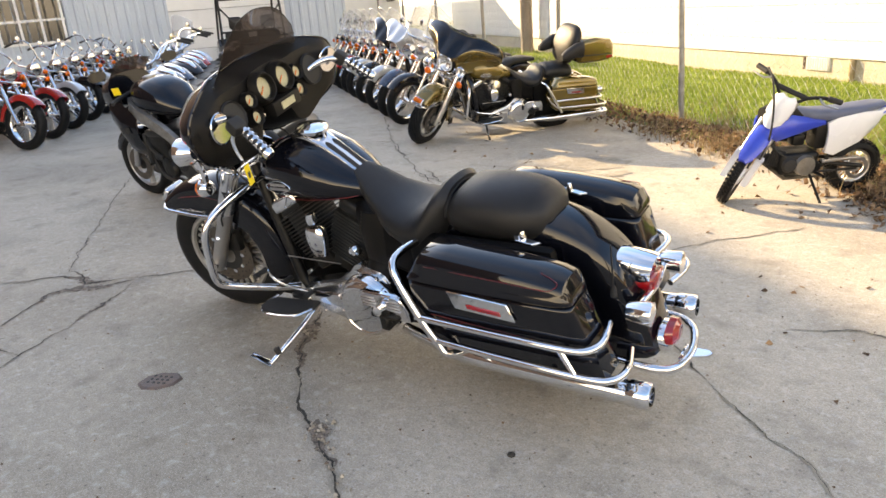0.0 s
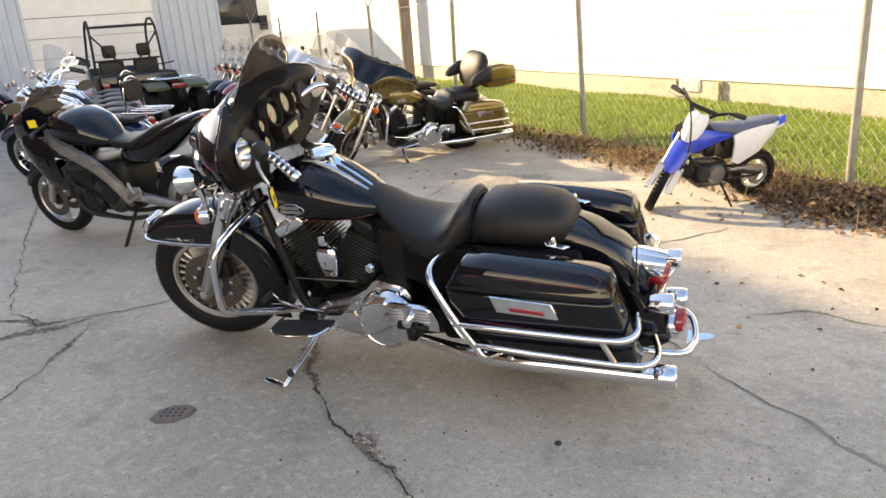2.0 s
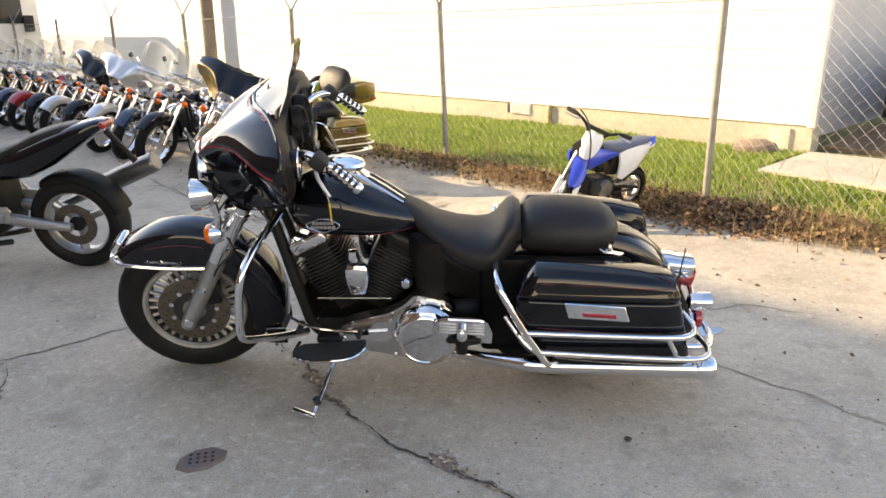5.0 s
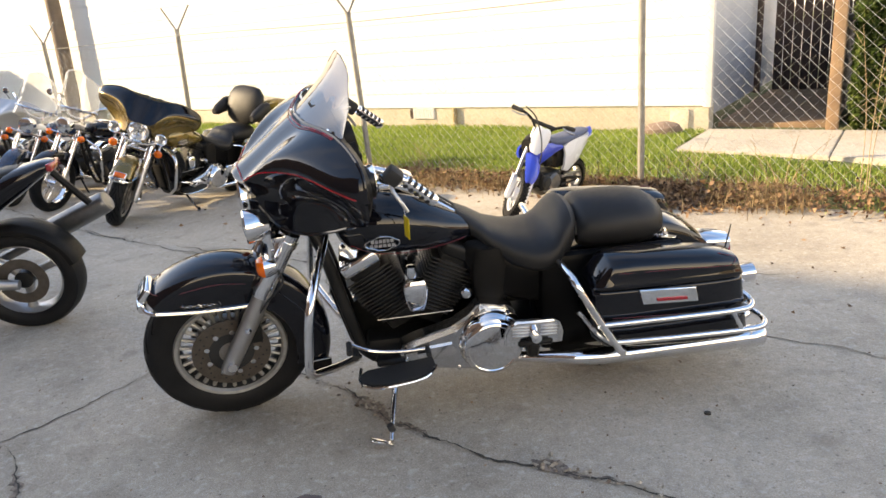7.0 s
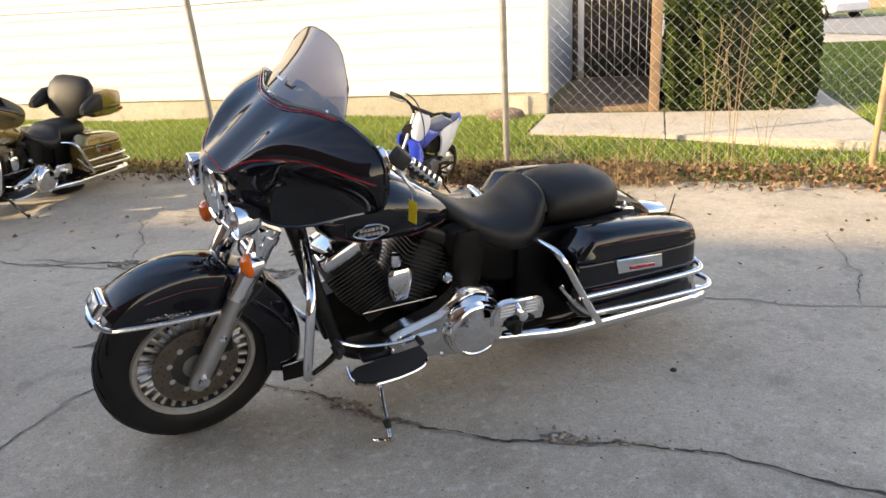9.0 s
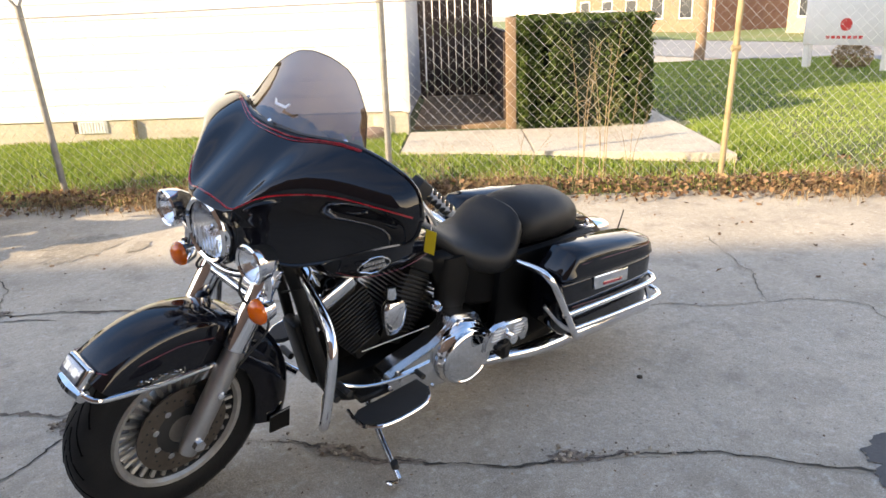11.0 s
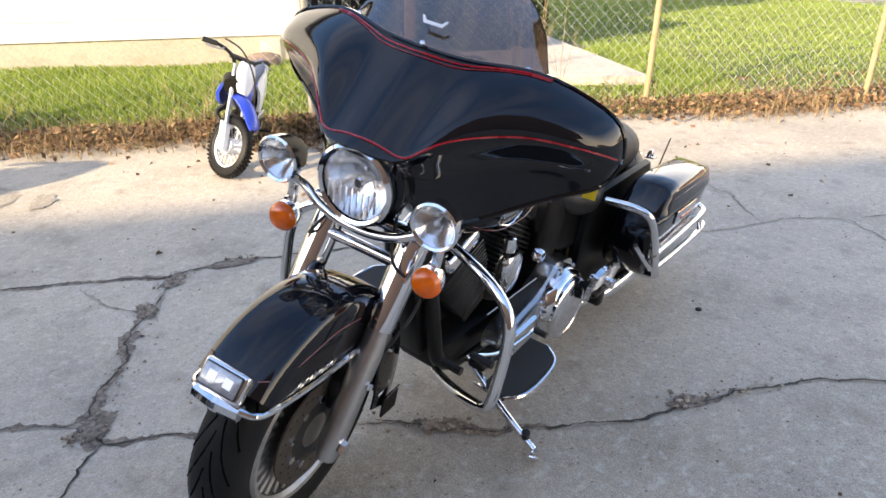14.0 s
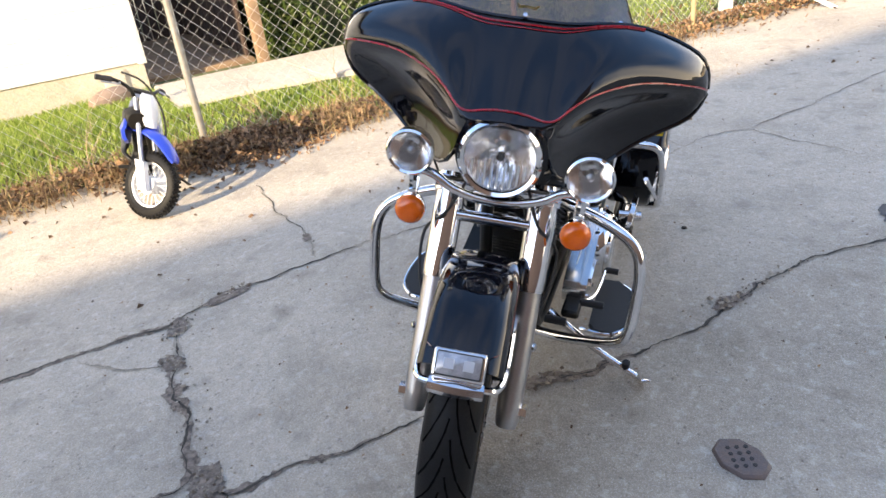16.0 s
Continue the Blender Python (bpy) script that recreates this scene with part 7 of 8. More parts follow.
def cruiser(label, m, paint, screen=False, backrest=False, rack=False, bags=False, batwing=None, high=False, turned=9):
    """A lighter cruiser motorcycle, for those that stand further off."""
    b = thing("cruiser_motorcycle", label, "motorcycle", m, "parked motorcycles")
    S = steer_by(turned)

    def P(nm, bm, mt, parent=b, lab=""):
        return part(nm, bm, mt, parent, lab)

    def F(nm, bm, mt, parent=b, lab=""):
        return part(nm, put(bm, bm.verts, S), mt, parent, lab)

    spoke_wheel(b, S, 1.6, 0.33, 0.33, 0.23, 0.12)
    spoke_wheel(b, Matrix(), 0, 0.32, 0.32, 0.21, 0.16)
    F("front_fender", fender_arc(1.6, 0.33, 0.385, 40, 175, 0.085, lambda a: 0.09, 20), paint)
    for s in (-1, 1):
        F("fork_leg", tube([(1.6, s * 0.11, 0.33), (1.28, s * 0.11, 0.9)], 0.028, 10, smooth=0), CHROME)
        sg = F("turn_signal", lathe([(0.01, -0.04), (0.035, -0.02), (0.036, 0.01), (0.02, 0.025), (0.002, 0.026)], 16, axis((1.38, s * 0.2, 0.84), (1, 0, 0))), AMBER)
        F("mirror", lathe([(0.005, -0.015), (0.034, -0.01), (0.038, 0.0), (0.002, 0.002)], 16, axis((1.1, s * 0.4, 1.2 + 0.1 * high), (-1, 0, -0.1))), CHROME)
        F("mirror_stem", tube([(1.1, s * 0.34, 1.1), (1.1, s * 0.4, 1.17 + 0.1 * high)], 0.005, 6, smooth=0), CHROME)
    F("light_bar", tube([(1.37, -0.2, 0.86), (1.4, 0, 0.86), (1.37, 0.2, 0.86)], 0.012, 8), CHROME)
    hd = F("headlight", lathe([(0.02, -0.12), (0.07, -0.09), (0.09, -0.02), (0.092, 0.01), (0.085, 0.015)], 28, axis((1.4, 0, 0.96), (1, 0, 0)), end=False), CHROME)
    F("lens", lathe([(0.086, 0.01), (0.05, 0.026), (0.002, 0.03)], 24, axis((1.4, 0, 0.96), (1, 0, 0))), REFLECTOR, hd)
    bars = [(1.18, 0.0, 1.0), (1.17, 0.1, 1.02), (1.12, 0.25, 1.14 + 0.12 * high), (1.0, 0.36, 1.16 + 0.1 * high), (0.86, 0.42, 1.1 + 0.08 * high)]
    hb = F("handlebar", tube([(x, -y, z) for x, y, z in reversed(bars[1:])] + bars, 0.0127, 8), CHROME)
    for s in (-1, 1):
        F("grip", tube([(x, s * y, z) for x, y, z in bars[3:]], 0.018, 8), RUBBER, hb)
    tank = P("fuel_tank", loft([oval(x, 0, z, ry, rz, 20, 2.4) for x, z, rz, ry in ((1.1, 0.86, 0.03, 0.05), (1.05, 0.855, 0.08, 0.12), (0.92, 0.84, 0.1, 0.16), (0.75, 0.81, 0.085, 0.14), (0.6, 0.77, 0.04, 0.08), (0.55, 0.755, 0.02, 0.05))]), paint)
    P("console", loft([oval(x, 0, z, w, 0.015, 14, 3) for x, z, w in ((0.98, 0.94, 0.03), (0.92, 0.945, 0.055), (0.75, 0.9, 0.035), (0.64, 0.83, 0.02))]), CHROME, tank)
    P("seat", loft([oval(x, 0, z, ry, rz, 20, 2.6) for x, z, rz, ry in ((0.62, 0.75, 0.02, 0.06), (0.5, 0.69, 0.06, 0.12), (0.36, 0.66, 0.065, 0.17), (0.22, 0.7, 0.075, 0.17), (0.12, 0.73, 0.05, 0.13), (-0.05, 0.74, 0.045, 0.12), (-0.2, 0.73, 0.025, 0.08))]), VINYL)
    P("rear_fender", fender_arc(0, 0.32, 0.39, 10, 190, 0.105, lambda a: 0.12, 22), paint)
    P("tail_lamp", box(-0.46, -0.39, -0.05, 0.05, 0.5, 0.58, 0.015), RED_LENS)
    eng = P("engine", loft([oval(x, 0, 0.36, 0.15, h, 20, 3) for x, h in ((0.5, 0.06), (0.55, 0.12), (0.95, 0.13), (1.0, 0.07))]), ENGINE)
    for tilt, bx in ((24, 0.87), (-22, 0.8)):
        M = pose(bx, 0, 0.4, 0, tilt)
        repeat(P("cooling_fin", box(-0.09, 0.09, -0.1, 0.1, 0, 0.012, 0.003, 1), FIN, eng), [M @ pose(0, 0, 0.03 + 0.025 * i) for i in range(8)])
        P("rocker_box", put(bm := box(-0.08, 0.08, -0.1, 0.1, 0.235, 0.29, 0.02), bm.verts, M), CHROME, eng)
    for s in (-1, 1):
        P("side_case", loft([oval(0, 0, 0, 0.14, 0.12, 20, 2.4), oval(0.07, 0, 0, 0.13, 0.11, 20, 2.4), oval(0.09, 0, 0, 0.09, 0.07, 20, 2.4)]), CHROME, eng).data.transform(
            Matrix.Translation((0.65, s * 0.14, 0.34)) @ Matrix(((0, 1, 0, 0), (s, 0, 0, 0), (0, 0, 1, 0), (0, 0, 0, 1))))
        P("exhaust", tube([(0.9, s * 0.12, 0.4), (0.8, s * 0.2, 0.22), (0.3, s * 0.22, 0.22), (-0.4, s * 0.22, 0.24)], [0.025, 0.025, 0.04, 0.042], 12), CHROME)
        P("side_cover", box(0.36, 0.56, s * 0.13 - 0.03, s * 0.13 + 0.03, 0.46, 0.66, 0.03, 2), paint)
        P("shock", tube([(0.0, s * 0.14, 0.34), (0.18, s * 0.14, 0.62)], 0.025, 8, smooth=0), CHROME)
        P("foot_peg", tube([(0.95, s * 0.15, 0.3), (0.95, s * 0.32, 0.3)], 0.016, 8, smooth=0), RUBBER)
        P("engine_guard", tube([(1.16, s * 0.05, 0.75), (1.18, s * 0.3, 0.68), (1.2, s * 0.34, 0.5), (1.12, s * 0.2, 0.28)], 0.014, 8), CHROME)
        P("frame_tube", tube([(1.2, s * 0.05, 0.85), (1.08, s * 0.07, 0.3), (0.9, s * 0.08, 0.2), (0.2, s * 0.09, 0.25)], 0.018, 8), ENGINE)
        if bags:
            P("saddlebag", loft([soft_box(x, z0, z1, min(s * 0.18, s * 0.36), max(s * 0.18, s * 0.36), 0.04, 4) for x, z0, z1 in ((0.12, 0.46, 0.6), (0.08, 0.36, 0.64), (-0.35, 0.33, 0.62), (-0.42, 0.38, 0.56))]), paint if bags == 1 else VINYL)
    P("side_stand", tube([(0.85, 0.1, 0.22), (0.88, 0.3, 0.03)], 0.012, 8, smooth=0), ENGINE)
    if screen:
        cols = []
        for i in range(11):
            y = -0.26 + 0.052 * i
            zt = 1.55 - 1.6 * y * y * 1.6
            cols.append([Vector((1.33 - 2.0 * y * y - 0.14 * f, y * (1 - 0.1 * f), 1.0 + (zt - 1.0) * f)) for f in (0, 0.25, 0.5, 0.75, 1)])
        ws = F("windscreen", loft(cols, closed=False, caps=False), CLEAR, b, "tall clear windscreen")
        F("screen_band", tube([c[1] for c in cols], 0.014, 6, smooth=0), CHROME, ws)
        F("screen_edge", tube([c[-1] for c in cols], 0.004, 5, smooth=0), WHITE_GLOSS, ws)
    if batwing:
        rows = fairing_shell()
        F("fairing", loft(rows, closed=False, caps=False), batwing, b, "batwing fairing")
        F("inner_fairing", loft([[r[0], r[0].lerp(r[-1], 0.5) * 1.0 - Vector((0.06, 0, 0)), r[-1]] for r in rows], closed=False, caps=False), DARK_PLASTIC)
    if backrest:
        P("backrest", loft([soft_box(x, 0.86, 1.08, -0.12, 0.12, 0.05, 4) for x in (-0.26, -0.2)]), VINYL)
        P("backrest_bar", tube([(-0.2, -0.13, 0.6), (-0.24, -0.12, 1.0), (-0.25, 0, 1.12), (-0.24, 0.12, 1.0), (-0.2, 0.13, 0.6)], 0.01, 8), CHROME)
    if rack:
        rk = P("rack", tube([(-0.15, -0.14, 0.82), (-0.55, -0.14, 0.82), (-0.58, 0, 0.82), (-0.55, 0.14, 0.82), (-0.15, 0.14, 0.82)], 0.008, 6), CHROME)
        for i in range(3):
            P("rack_bar", tube([(-0.2, -0.07 + 0.07 * i, 0.83), (-0.56, -0.07 + 0.07 * i, 0.83)], 0.007, 6, smooth=0), CHROME, rk)
    return b


HEAD = 234   # heading of the row along the fence
ROW = [(-5.45, dict(paint=BLACK_PAINT, screen=True)), (-6.2, dict(paint=BLUE_PAINT, screen=True, bags=1)), (-7.0, dict(paint=SILVER_PAINT, batwing=SILVER_PAINT, bags=1)),
       (-7.85, dict(paint=BLACK_PAINT, screen=True, batwing=BLACK_PAINT)), (-8.65, dict(paint=SILVER_PAINT, screen=True, bags=2)), (-9.4, dict(paint=BLACK_PAINT, screen=True)),
       (-10.15, dict(paint=RED_PAINT, screen=True)), (-10.9, dict(paint=BLUE_PAINT, screen=True, bags=2)), (-11.65, dict(paint=BLACK_PAINT, screen=True)), (-12.4, dict(paint=SILVER_PAINT, screen=True))]
LABELS = {BLACK_PAINT: "black", BLUE_PAINT: "dark blue", SILVER_PAINT: "silver", RED_PAINT: "red"}
for x, spec in ROW:
    front = FENCE @ Vector((x, -2.35, 0))
    m = Matrix.Translation(front) @ pose(0, 0, -0.02, 0, 0, HEAD + 4 * math.sin(x * 5.1)) @ Matrix.Scale(0.92, 4) @ pose(-1.6, 0, 0) @ pose(0, 0, 0, -7)
    cruiser(LABELS[spec["paint"]] + " cruiser motorcycle with chrome fork parked along the fence", m, turned=30 + 8 * math.sin(x * 3.7), **spec)

# cruisers in the middle rows, tail to the lane
for n, (x, y, a, spec) in enumerate(((-6.43, 4.9, 180, dict(paint=BLUE_PAINT, rack=True)), (-7.08, 5.45, 182, dict(paint=BLUE_PAINT, backrest=True)), (-7.75, 6.05, 178, dict(paint=BLACK_PAINT, high=True)),
                                      (-8.45, 6.65, 180, dict(paint=BLACK_PAINT, backrest=True)), (-9.15, 7.25, 181, dict(paint=RED_PAINT)), (-9.9, 7.85, 180, dict(paint=SILVER_PAINT, screen=True)))):
    cruiser(LABELS[spec["paint"]] + " cruiser motorcycle parked in the middle row", pose(x, y, 0, 0, 0, a) @ pose(0, 0, 0, -7), **spec)
# cruisers of the far row, nose to the lane
for n in range(8):
    spec = (dict(paint=RED_PAINT), dict(paint=RED_PAINT, bags=2), dict(paint=SILVER_PAINT, high=True), dict(paint=BLACK_PAINT), dict(paint=SILVER_PAINT), dict(paint=BLACK_PAINT, high=True), dict(paint=RED_PAINT), dict(paint=BLUE_PAINT))[n]
    cruiser(LABELS[spec["paint"]] + " cruiser motorcycle parked nose to the lane", pose(-11.35 - 0.62 * n, 4.0 + 0.62 * n, 0, 0, 0, 8) @ pose(0, 0, 0, -7), **spec)


def sport(label, m):
    b = thing("sport_motorcycle", label, "motorcycle", m)

    def P(nm, bm, mt, parent=b, lab=""):
        return part(nm, bm, mt, parent, lab)

    for x, R, w, rim in ((1.42, 0.3, 0.12, 0.215), (0, 0.315, 0.18, 0.215)):
        M = spin((x, 0, R))
        wh = P("wheel", lathe([(rim + 0.004, -w * 0.34), (rim - 0.004, -w * 0.36), (rim - 0.02, -w * 0.2), (rim - 0.02, w * 0.2), (rim - 0.004, w * 0.36), (rim + 0.004, w * 0.34)], 44, M, closed=True), SATIN)
        P("tyre", lathe(tyre_profile(R, rim, w), 48, M, closed=True), TYRE, wh)
        for i in range(3):
            a = 2 * math.pi * i / 3 + 0.4
            P("spoke", tube([M @ Vector((0.04 * math.cos(a), 0.04 * math.sin(a), 0)), M @ Vector((0.12 * math.cos(a), 0.12 * math.sin(a), 0)), M @ Vector(((rim - 0.01) * math.cos(a), (rim - 0.01) * math.sin(a), 0))], [0.034, 0.024, 0.032], 10), SATIN, wh)
        P("hub", lathe([(0.01, -0.07), (0.05, -0.06), (0.05, 0.06), (0.01, 0.07)], 20, M), ENGINE, wh)
        for s in (-1, 1) if x else (1,):
            P("brake_disc", lathe([(0.08, s * 0.07), (0.14, s * 0.07), (0.14, s * 0.075), (0.08, s * 0.075)], 32, M, closed=True), DISC, wh)
    for s in (-1, 1):
        P("fork_leg", tube([(1.42, s * 0.1, 0.3), (1.18, s * 0.1, 0.88)], 0.025, 10, smooth=0), SATIN)
        P("frame_spar", loft([[Vector((x, s * (y + dy), z + dz)) for dy, dz in ((-0.02, -h), (0.02, -h), (0.025, 0), (0.02, h), (-0.02, h))] for x, y, z, h in ((1.2, 0.1, 0.86, 0.04), (1.1, 0.17, 0.845, 0.048), (0.95, 0.225, 0.8, 0.05), (0.8, 0.24, 0.745, 0.05), (0.66, 0.24, 0.67, 0.05), (0.56, 0.225, 0.57, 0.055), (0.5, 0.2, 0.46, 0.06), (0.47, 0.18, 0.37, 0.05))]), CAST, b, "brushed aluminium frame spar")
        P("swingarm", tube([(0.46, s * 0.12, 0.38), (0.2, s * 0.13, 0.345), (0.0, s * 0.12, 0.315)], [0.04, 0.035, 0.028], 10), SATIN)
        P("side_fairing", loft([smooth_line([Vector((x, s * y, z)) for y, z in ring], 3) for x, ring in ((1.46, ((0.1, 0.88), (0.13, 0.82), (0.12, 0.74), (0.08, 0.7))), (1.36, ((0.16, 0.93), (0.21, 0.82), (0.19, 0.66), (0.1, 0.58))), (1.22, ((0.17, 0.86), (0.235, 0.72), (0.21, 0.5), (0.1, 0.4))), (1.14, ((0.17, 0.8), (0.22, 0.68), (0.2, 0.52), (0.12, 0.42))), (1.08, ((0.18, 0.74), (0.21, 0.66), (0.19, 0.54), (0.13, 0.46))))], closed=False, caps=False), BLACK_PAINT)
        for k in range(3):
            P("engine_cover", lathe([(0.002, 0.03), (0.05 - 0.008 * k, 0.026), (0.06 - 0.008 * k, 0)], 18, spin((0.62 + 0.11 * k, s * 0.175, 0.4 + 0.07 * (k % 2)), (0, s, 0))), FIN if k == 1 else ENGINE)
        P("radiator_duct", box(1.06, 1.1, s * 0.11 - 0.07, s * 0.11 + 0.07, 0.36, 0.62, 0.012, 1), RUBBER)
        P("exhaust_header", tube([(1.02, s * 0.05, 0.5), (1.08, s * 0.06, 0.36), (1.0, s * 0.07, 0.22), (0.7, s * 0.08, 0.17), (0.45, s * 0.1, 0.2)], 0.019, 10), BARREL)
        P("exhaust_header", tube([(1.02, s * 0.13, 0.5), (1.07, s * 0.14, 0.36), (0.98, s * 0.13, 0.23), (0.7, s * 0.11, 0.19)], 0.019, 10), BARREL)
        P("cylinder_block", box(0.78, 1.0, s * 0.12 - 0.07, s * 0.12 + 0.07, 0.4, 0.62, 0.02, 2), ENGINE)
        P("cylinder_cover", box(0.82, 1.02, s * 0.12 - 0.075, s * 0.12 + 0.075, 0.6, 0.66, 0.018, 2), FIN)
        P("clutch_case", lathe([(0.002, 0.05), (0.07, 0.045), (0.09, 0.03), (0.098, 0)], 26, spin((0.6, s * 0.165, 0.36), (0, s, 0))), FIN)
        P("generator_case", lathe([(0.002, 0.04), (0.055, 0.036), (0.072, 0.02), (0.078, 0)], 24, spin((0.82, s * 0.165, 0.33), (0, s, 0))), ENGINE)
        P("engine_hose", tube([(1.05, s * 0.15, 0.58), (0.98, s * 0.2, 0.5), (0.86, s * 0.2, 0.44)], 0.014, 8), RUBBER)
        P("rear_set", tube([(0.46, s * 0.17, 0.5), (0.4, s * 0.19, 0.42), (0.34, s * 0.18, 0.45)], 0.011, 8), SATIN)
        P("fairing_vent", plate([(-0.06, -0.02), (0.05, -0.03), (0.07, 0.02), (-0.05, 0.03)], 0.006, Matrix(((1, 0, 0, 1.2), (0, 0, s, s * 0.228), (0, 1, 0, 0.66), (0, 0, 0, 1))), 0.002), RUBBER)
        P("mirror", loft([oval(x, s * 0.34, 1.13, w, h, 14, 2.5) for x, w, h in ((1.2, 0.03, 0.015), (1.17, 0.07, 0.035), (1.14, 0.075, 0.04))]), BLACK_PAINT)
        P("clip_on", tube([(1.14, s * 0.12, 0.95), (1.08, s * 0.3, 0.93), (1.03, s * 0.36, 0.92)], 0.014, 8), RUBBER)
        P("foot_peg", tube([(0.4, s * 0.16, 0.4), (0.38, s * 0.27, 0.4)], 0.014, 8, smooth=0), SATIN)
        P("heel_guard", box(0.36, 0.48, s * 0.165 - 0.01, s * 0.165 + 0.01, 0.36, 0.47, 0.008), SATIN)
    P("nose", loft([oval(x, 0, z, w, h, 20, 2.6) for x, z, w, h in ((1.56, 0.86, 0.06, 0.05), (1.5, 0.89, 0.14, 0.1), (1.4, 0.93, 0.2, 0.14), (1.28, 0.96, 0.21, 0.13))]), BLACK_PAINT)
    cols = [[Vector((1.46 - 0.22 * f - 3.0 * y * y, y, 1.0 + 0.2 * f * (1 - 6 * y * y))) for f in (0, 0.33, 0.66, 1)] for y in (-0.17, -0.13, -0.08, 0, 0.08, 0.13, 0.17)]
    P("windscreen", loft(cols, closed=False, caps=False), SMOKED, b, "smoked sport screen")
    P("fuel_tank", loft([oval(x, 0, z, ry, rz, 24, 2.6) for x, z, rz, ry in ((1.16, 0.9, 0.03, 0.06), (1.12, 0.91, 0.09, 0.14), (1.02, 0.915, 0.13, 0.2), (0.86, 0.9, 0.14, 0.215), (0.73, 0.86, 0.115, 0.185), (0.63, 0.81, 0.065, 0.12), (0.58, 0.79, 0.025, 0.07))]), BLACK_PAINT)
    P("fuel_cap", lathe([(0.05, 0), (0.052, 0.012), (0.03, 0.02), (0.002, 0.02)], 24, axis((1.0, 0, 1.038), (0.08, 0, 1))), SATIN)
    P("seat", loft([oval(x, 0, z, ry, rz, 20, 2.6) for x, z, rz, ry in ((0.64, 0.8, 0.02, 0.07), (0.52, 0.785, 0.04, 0.14), (0.34, 0.79, 0.045, 0.15), (0.22, 0.83, 0.05, 0.13), (0.12, 0.88, 0.045, 0.12), (-0.04, 0.93, 0.035, 0.1), (-0.14, 0.955, 0.02, 0.06))]), VINYL)
    P("tail_cowl", loft([oval(x, 0, z, ry, rz, 20, 2.8) for x, z, rz, ry in ((0.5, 0.69, 0.06, 0.11), (0.38, 0.705, 0.095, 0.15), (0.2, 0.745, 0.11, 0.165), (0.03, 0.82, 0.1, 0.15), (-0.13, 0.895, 0.075, 0.12), (-0.27, 0.955, 0.04, 0.085), (-0.32, 0.97, 0.02, 0.05))]), BLACK_PAINT)
    P("tail_lamp", box(-0.33, -0.3, -0.07, 0.07, 0.94, 0.985, 0.01), RED_LENS)
    P("engine", box(0.45, 0.98, -0.17, 0.17, 0.26, 0.66, 0.05, 3), ENGINE)
    P("engine_case", lathe([(0.002, 0.05), (0.08, 0.045), (0.1, 0.0)], 24, spin((0.62, 0.17, 0.42))), ENGINE)
    P("silencer", tube([(0.35, -0.17, 0.3), (0.1, -0.2, 0.4), (-0.02, -0.21, 0.46), (-0.08, -0.215, 0.485), (-0.42, -0.22, 0.63), (-0.47, -0.22, 0.652)], [0.025, 0.03, 0.045, 0.066, 0.066, 0.055], 14), mat("dark silencer", (0.22, 0.22, 0.22), 0.3, 0.85, second=(0.14, 0.14, 0.14), scale=12))
    P("rear_hugger", fender_arc(0, 0.315, 0.345, 60, 165, 0.1, lambda a: 0.05, 16), DARK_PLASTIC)
    P("front_fender", fender_arc(1.42, 0.3, 0.325, 25, 150, 0.07, lambda a: 0.07, 18), BLACK_PAINT)
    P("plate_bracket", tube([(-0.3, 0, 0.92), (-0.45, 0, 0.72)], 0.02, 6, smooth=0), DARK_PLASTIC)
    P("side_stand", tube([(0.5, 0.14, 0.26), (0.52, 0.32, 0.04)], 0.014, 8, smooth=0), ENGINE)
    P("price_tag", plate([(-0.03, -0.03), (0.03, -0.03), (0.03, 0.03), (-0.03, 0.03)], 0.002, pose(1.16, 0.22, 0.98, 80, 0, 30)), YELLOW_TAG)


sport("black sport motorcycle with an aluminium frame on its side stand", pose(-4.3, 3.5, 0, 0, 0, 182) @ pose(0, 0, 0, -8))


